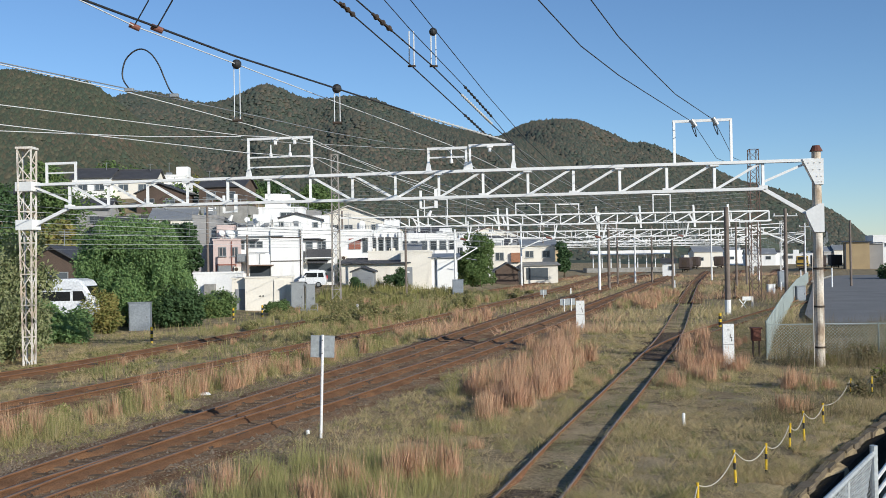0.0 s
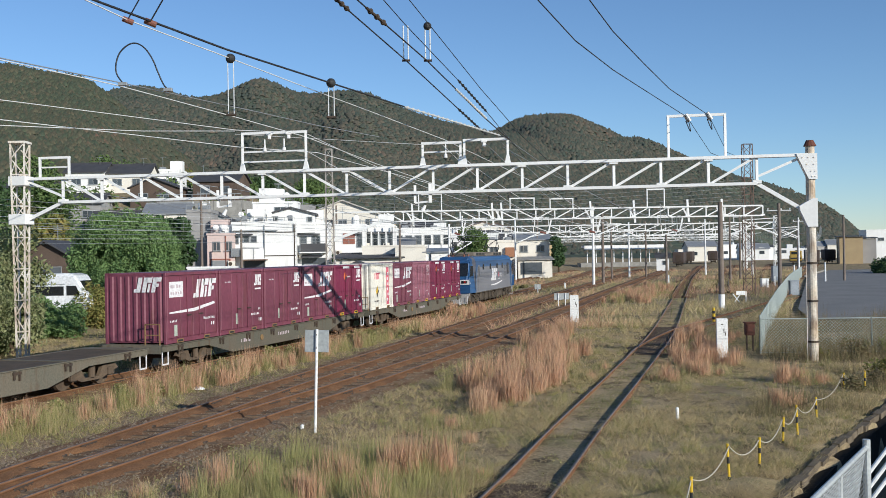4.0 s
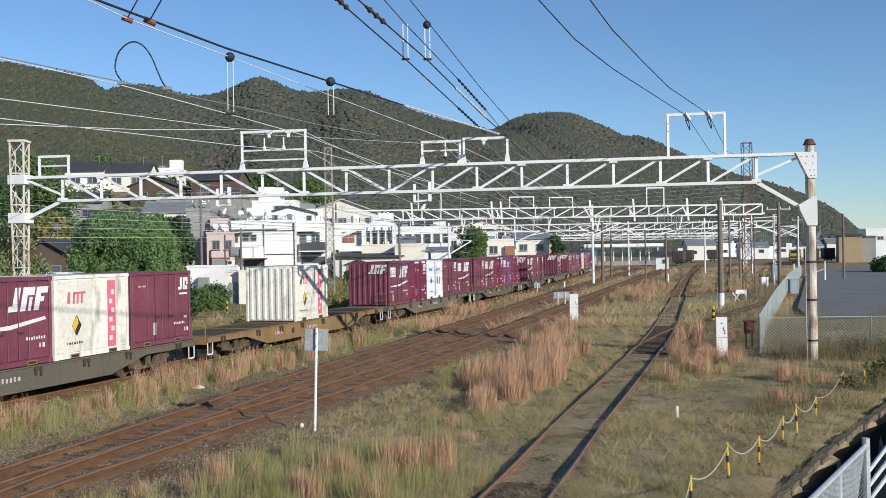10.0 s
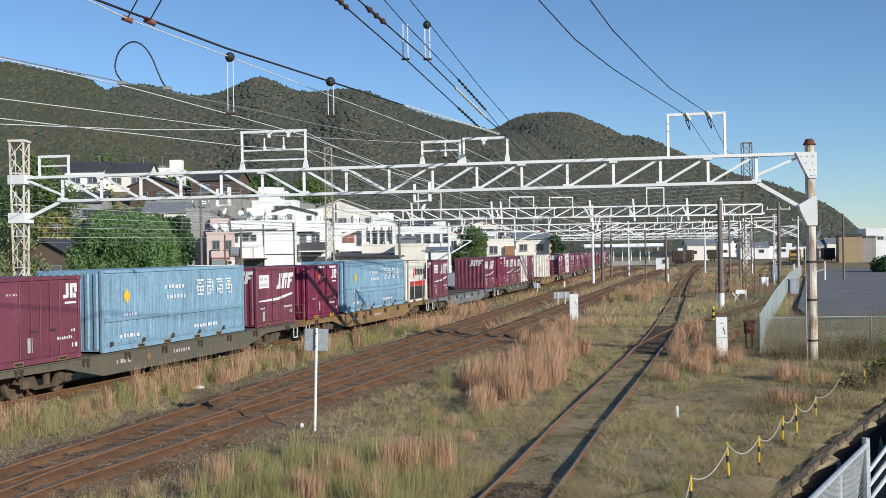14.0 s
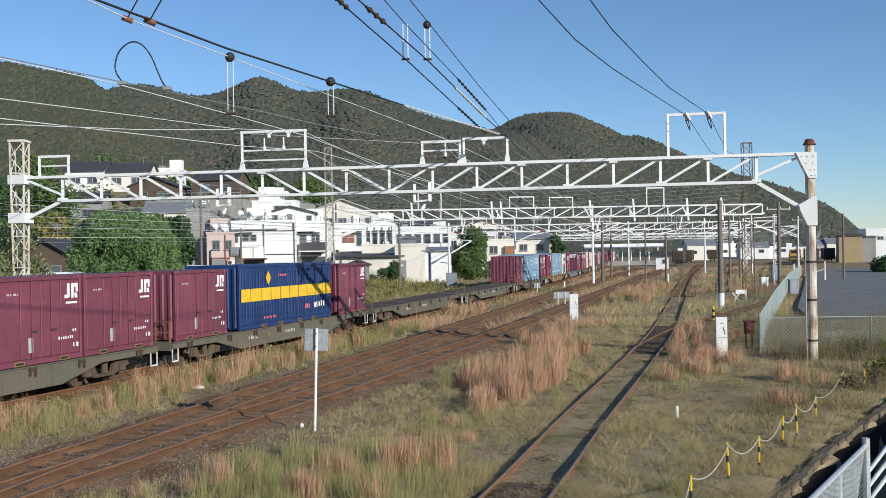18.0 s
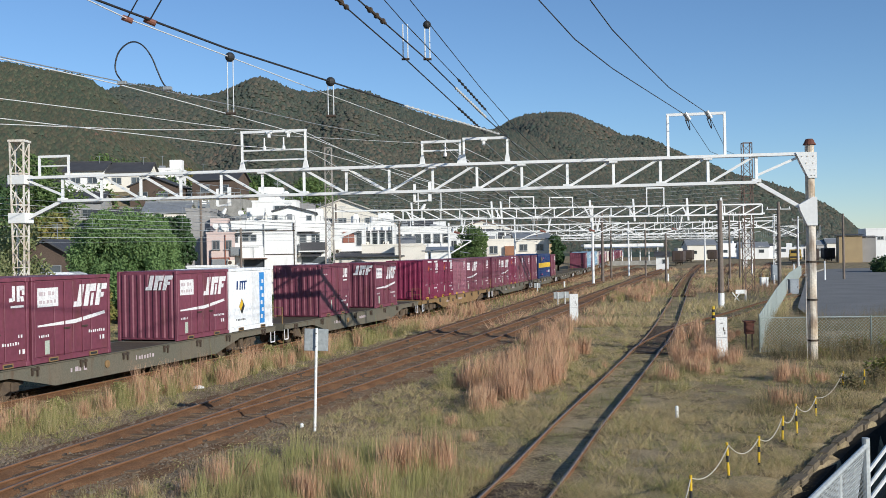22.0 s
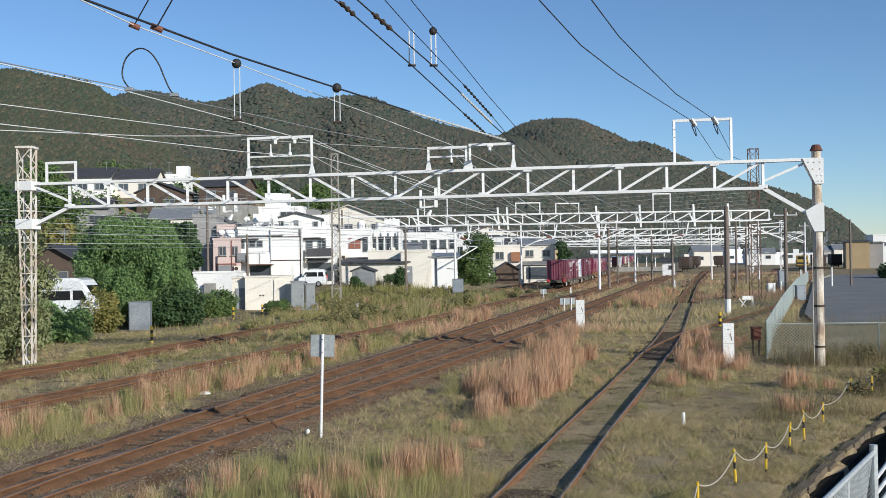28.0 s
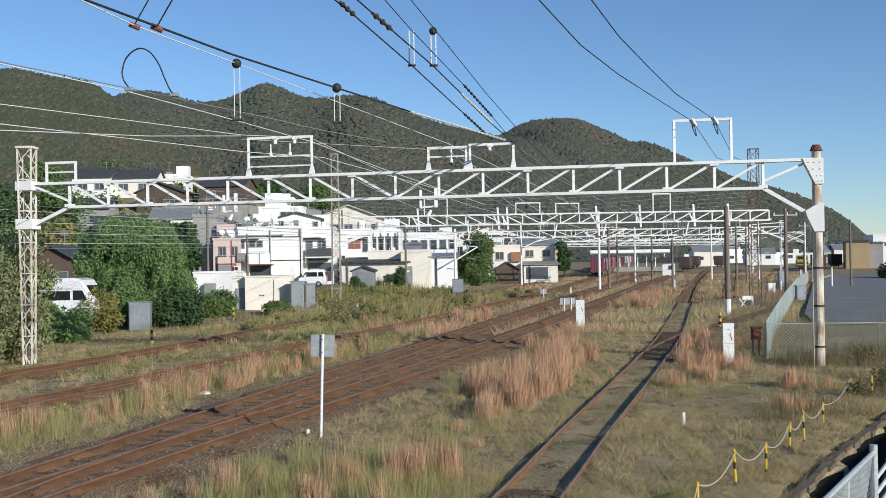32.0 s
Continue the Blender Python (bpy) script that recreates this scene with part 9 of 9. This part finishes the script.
wj = span("dark feeder wire ending at the gantry", [(3.4, 42, 7.9), (2.72, 39.87, 8.28), (1.59, 36.18, 8.99), (0.56, 32.80, 9.54), (-0.95, 27.85, 10.26), (-1.40, 26.38, 10.52)], 0.013, CABLE, 6)
string(wj, (1.59, 36.18, 8.99), (0.56, 32.80, 9.54), 0.05, BLACK, 10)
span("dark bare wire dropping beyond the gantry", [(12.5, 70, 6.6), (5.6, 48, 7.6), (3.05, 39.81, 8.59), (1.33, 34.18, 9.47), (-0.35, 28.68, 10.49), (-0.77, 27.30, 10.74)], 0.013, CABLE, 6)
for a, low, e in (((9.26, 38.74, 9.0), ((5.6, 29.21, 8.69), (4.36, 25.98, 8.59), (2.93, 22.24, 8.58), (1.79, 19.28, 8.82)), (25.5, 92, 12.0)), ((10.04, 38.61, 9.04), ((6.59, 29.61, 8.65), (5.13, 25.82, 8.69), (3.74, 22.2, 8.76), (2.85, 19.88, 8.96)), (26.5, 92, 12.2))):
    span("dark feeder wire over the grassy track", [e, (a[0] + 4, a[1] + 12, 8.75), a, *low], 0.013, CABLE)
    lp = thing("wire_loop", "small slack wire loop below an insulator", "wire loop", "wire loops")
    wire("loop", [(a[0] + 0.12 * math.sin(t * math.pi / 8), a[1] - 0.2 + 0.05 * t, a[2] - 0.12 - 0.42 * math.sin(t * math.pi / 8)) for t in range(9)], 0.018, CABLE, lp)
    part("insulator", rod(B(), (a[0] - 0.06, a[1], a[2] + 0.1), (a[0] + 0.10, a[1] + 0.02, a[2] - 0.16), 0.09, 0.10, 12), GREY_STEEL, lp)
hanger((-5.13, 25.14, 8.88), (-5.13, 25.14, 7.50))
hanger((-2.76, 25.88, 8.36), (-2.76, 25.88, 7.50))
hanger((-1.03, 30.96, 10.9), (-1.03, 30.96, 9.85), 0.02, False)
hanger((-0.36, 30.07, 10.68), (-0.36, 30.07, 9.67), 0.02)
# slack jumper loop
jl = thing("jumper_loop", "slack black jumper cable looped above a wire", "cable")
loop = [(-8.02, 8.44), (-8.18, 8.68), (-8.21, 8.91), (-8.12, 9.21), (-7.91, 9.42), (-7.69, 9.47), (-7.47, 9.34), (-7.28, 9.06), (-7.14, 8.71), (-7.0, 8.40), (-6.87, 8.28)]
wire("cable", [(x, 26.0, z) for x, z, _ in flow(loop, 0.05)], 0.020, CABLE, jl)
for p in ((-8.04, 26.0, 8.44), (-6.90, 26.0, 8.28)):
    part("clamp", box(B(), p, (0.22, 0.12, 0.09), bevel=0.01), GREY_STEEL, jl)
for p in ((-6.46, 21.28, 8.97), (-5.38, 19.1, 8.42)):
    ins = thing("strain_insulator", "reddish porcelain strain insulator on a wire", "insulator", "strain insulators")
    part("body", rod(B(), (p[0] - 0.1, p[1], p[2] + 0.03), (p[0] + 0.1, p[1] + 0.05, p[2] - 0.05), 0.06, 0.06, 10), PORCELAIN, ins)
    wire("stay", [p, (p[0] + 0.35, p[1] - 0.2, p[2] + 0.45), (p[0] + 1.6, p[1] - 2.0, p[2] + 2.2)], 0.014, CABLE, ins)
# catenary along the tracks beyond the first gantry
for key, z in (("far", 6.9), ("train", 6.9), ("track_1", 7.0), ("track_2", 7.0)):
    ln = [p for p in LINES[key] if 40 < p[1] < 215]
    root = thing("catenary", "messenger and contact wires over a track", "wire", "overhead wires")
    m = [(x, y, z - 0.9 * math.sin(math.pi * ((y - 40) % 51) / 51) ** 2) for x, y, _ in ln[::4]]
    c = [(x, y, 5.35) for x, y, _ in ln[::4]]
    wire("messenger_wire", m, 0.013, GREY_STEEL, root)
    wire("contact_wire", c, 0.011, GREY_STEEL, root)
    for (a, b) in list(zip(m, c))[1::2]:
        wire("dropper", [a, b], 0.006, GREY_STEEL, root)
def strands(name, lines, r, material, parent):
    """Several wires as one curve."""
    cu = bpy.data.curves.new(name, "CURVE")
    cu.dimensions, cu.bevel_depth, cu.bevel_resolution = "3D", r, 0
    for pts in lines:
        sp = cu.splines.new("POLY")
        sp.points.add(len(pts) - 1)
        for p, c in zip(sp.points, pts):
            p.co = (*c, 1)
    cu.materials.append(material)
    ob = new(name, cu)
    ob.parent = parent
    return ob


for xa, ya, xb, yb in ((20, 88, 63, 250), (26, 96, 72, 255), (12, 100, 46, 250), (37, 110, 84, 262), (46, 125, 96, 265), (11, 52, 52, 210), (33, 94, 70, 240)):
    root = thing("catenary", "messenger and contact wires over a yard track", "wire", "overhead wires")
    n = 30
    line = [Vector((xa + (xb - xa) * i / n, ya + (yb - ya) * i / n, 0)) for i in range(n + 1)]
    m = [p + Vector((0, 0, 6.9 - 0.9 * math.sin(math.pi * ((p.y - 90) % 54) / 54) ** 2)) for p in line]
    c = [p + Vector((0, 0, 5.3)) for p in line]
    strands("messenger_wire", [m], 0.02, GREY_STEEL, root)
    strands("contact_wire", [c], 0.018, GREY_STEEL, root)
    strands("dropper", list(zip(m, c)), 0.012, GREY_STEEL, root)["kind"] = "stuff"
# slanting white arms on the poles of the yard
for x, y, z, d in ((17.8, 122.2, 6.6, 3.4), (20.3, 131, 6.4, -3.0), (33.0, 101, 6.2, -3.6), (36.5, 131, 6.6, 3.2), (39.5, 137, 6.4, -3.2), (24.5, 150, 6.4, 3.4), (30.5, 155, 6.5, -3.2), (45, 150, 6.5, -3.4), (52, 160, 6.4, 3.4), (57, 165, 6.6, -3.4), (42, 165, 6.4, 3.4), (0.68, 119, 4.7, 2.6), (10.5, 150, 6.2, 3.4), (62, 180, 6.5, -3.4)):
    p = POLES[x, y]
    z += 0.25
    c = part("cantilever_arm", bar(B(), (0, 0, z - 1.0), (d, 0, z + 0.5), 0.13, 0.13), WHITE_STEEL, p, "white slanting catenary arm")
    part("top_stay", bar(B(), (0, 0, z + 0.75), (d, 0, z + 0.55), 0.07, 0.07), WHITE_STEEL, c)
    part("insulator", rod(B(), (d * 0.12, 0, z - 0.82), (d * 0.3, 0, z - 0.55), 0.10, seg=8), WHITE_STEEL, c)
    part("steady_arm", bar(B(), (d * 0.5, 0, z - 0.7), (d * 0.95, 0, z - 0.9), 0.06, 0.06), GREY_STEEL, c)
# wires that run on from the hoops towards the second beam
for a, b, r in (((0.0, 40.3, 8.3), (9.0, 90, 7.0), 0.014), ((0.5, 40.2, 8.0), (12.5, 90, 6.3), 0.016), ((1.6, 40.0, 8.36), (13.2, 90, 6.9), 0.014), ((2.3, 39.9, 8.3), (15.0, 90, 6.2), 0.016), ((2.56, 39.9, 8.4), (18.5, 90, 7.0), 0.014), ((-5.4, 41.2, 8.2), (3.0, 90, 6.9), 0.014), ((-5.4, 41.2, 8.9), (7.5, 90, 7.3), 0.013), ((2.4, 39.9, 8.1), (21.5, 92, 6.4), 0.013)):
    a, b = Vector(a), Vector(b)
    span("bare wire sagging towards the next gantry", [a.lerp(b, t / 10) - Vector((0, 0, 2.6 * (t / 10) * (1 - t / 10))) for t in range(11)], r, BRIGHT_WIRE if a.x < 1 else GREY_STEEL, None)
# bundle of signal wires along the far side
sw = thing("signal_wires", "bundle of thin signal wires along the line", "wires")
for i in range(9):
    z = 5.0 + 0.24 * i
    wire("signal_wire", [(-27 + 0.2 * i, 22, z), (-20.0 + 0.15 * i, 45, z - 0.25), (-15.5, 70, z), (-10.4, 90, z + 0.2), (-2, 118, z + 0.5), (10, 150, z + 1)], 0.010, BRIGHT_WIRE if i % 2 else GREY_STEEL, sw)
for i in range(8):
    z = 6.2 + 0.35 * i
    wire("signal_wire", [(-9.6, 90, z + 1.5), (9, 90 + 1.0, z - 0.4 + 0.8), (27.3, 92, z + 1.5)], 0.010, GREY_STEEL, sw)

motions()
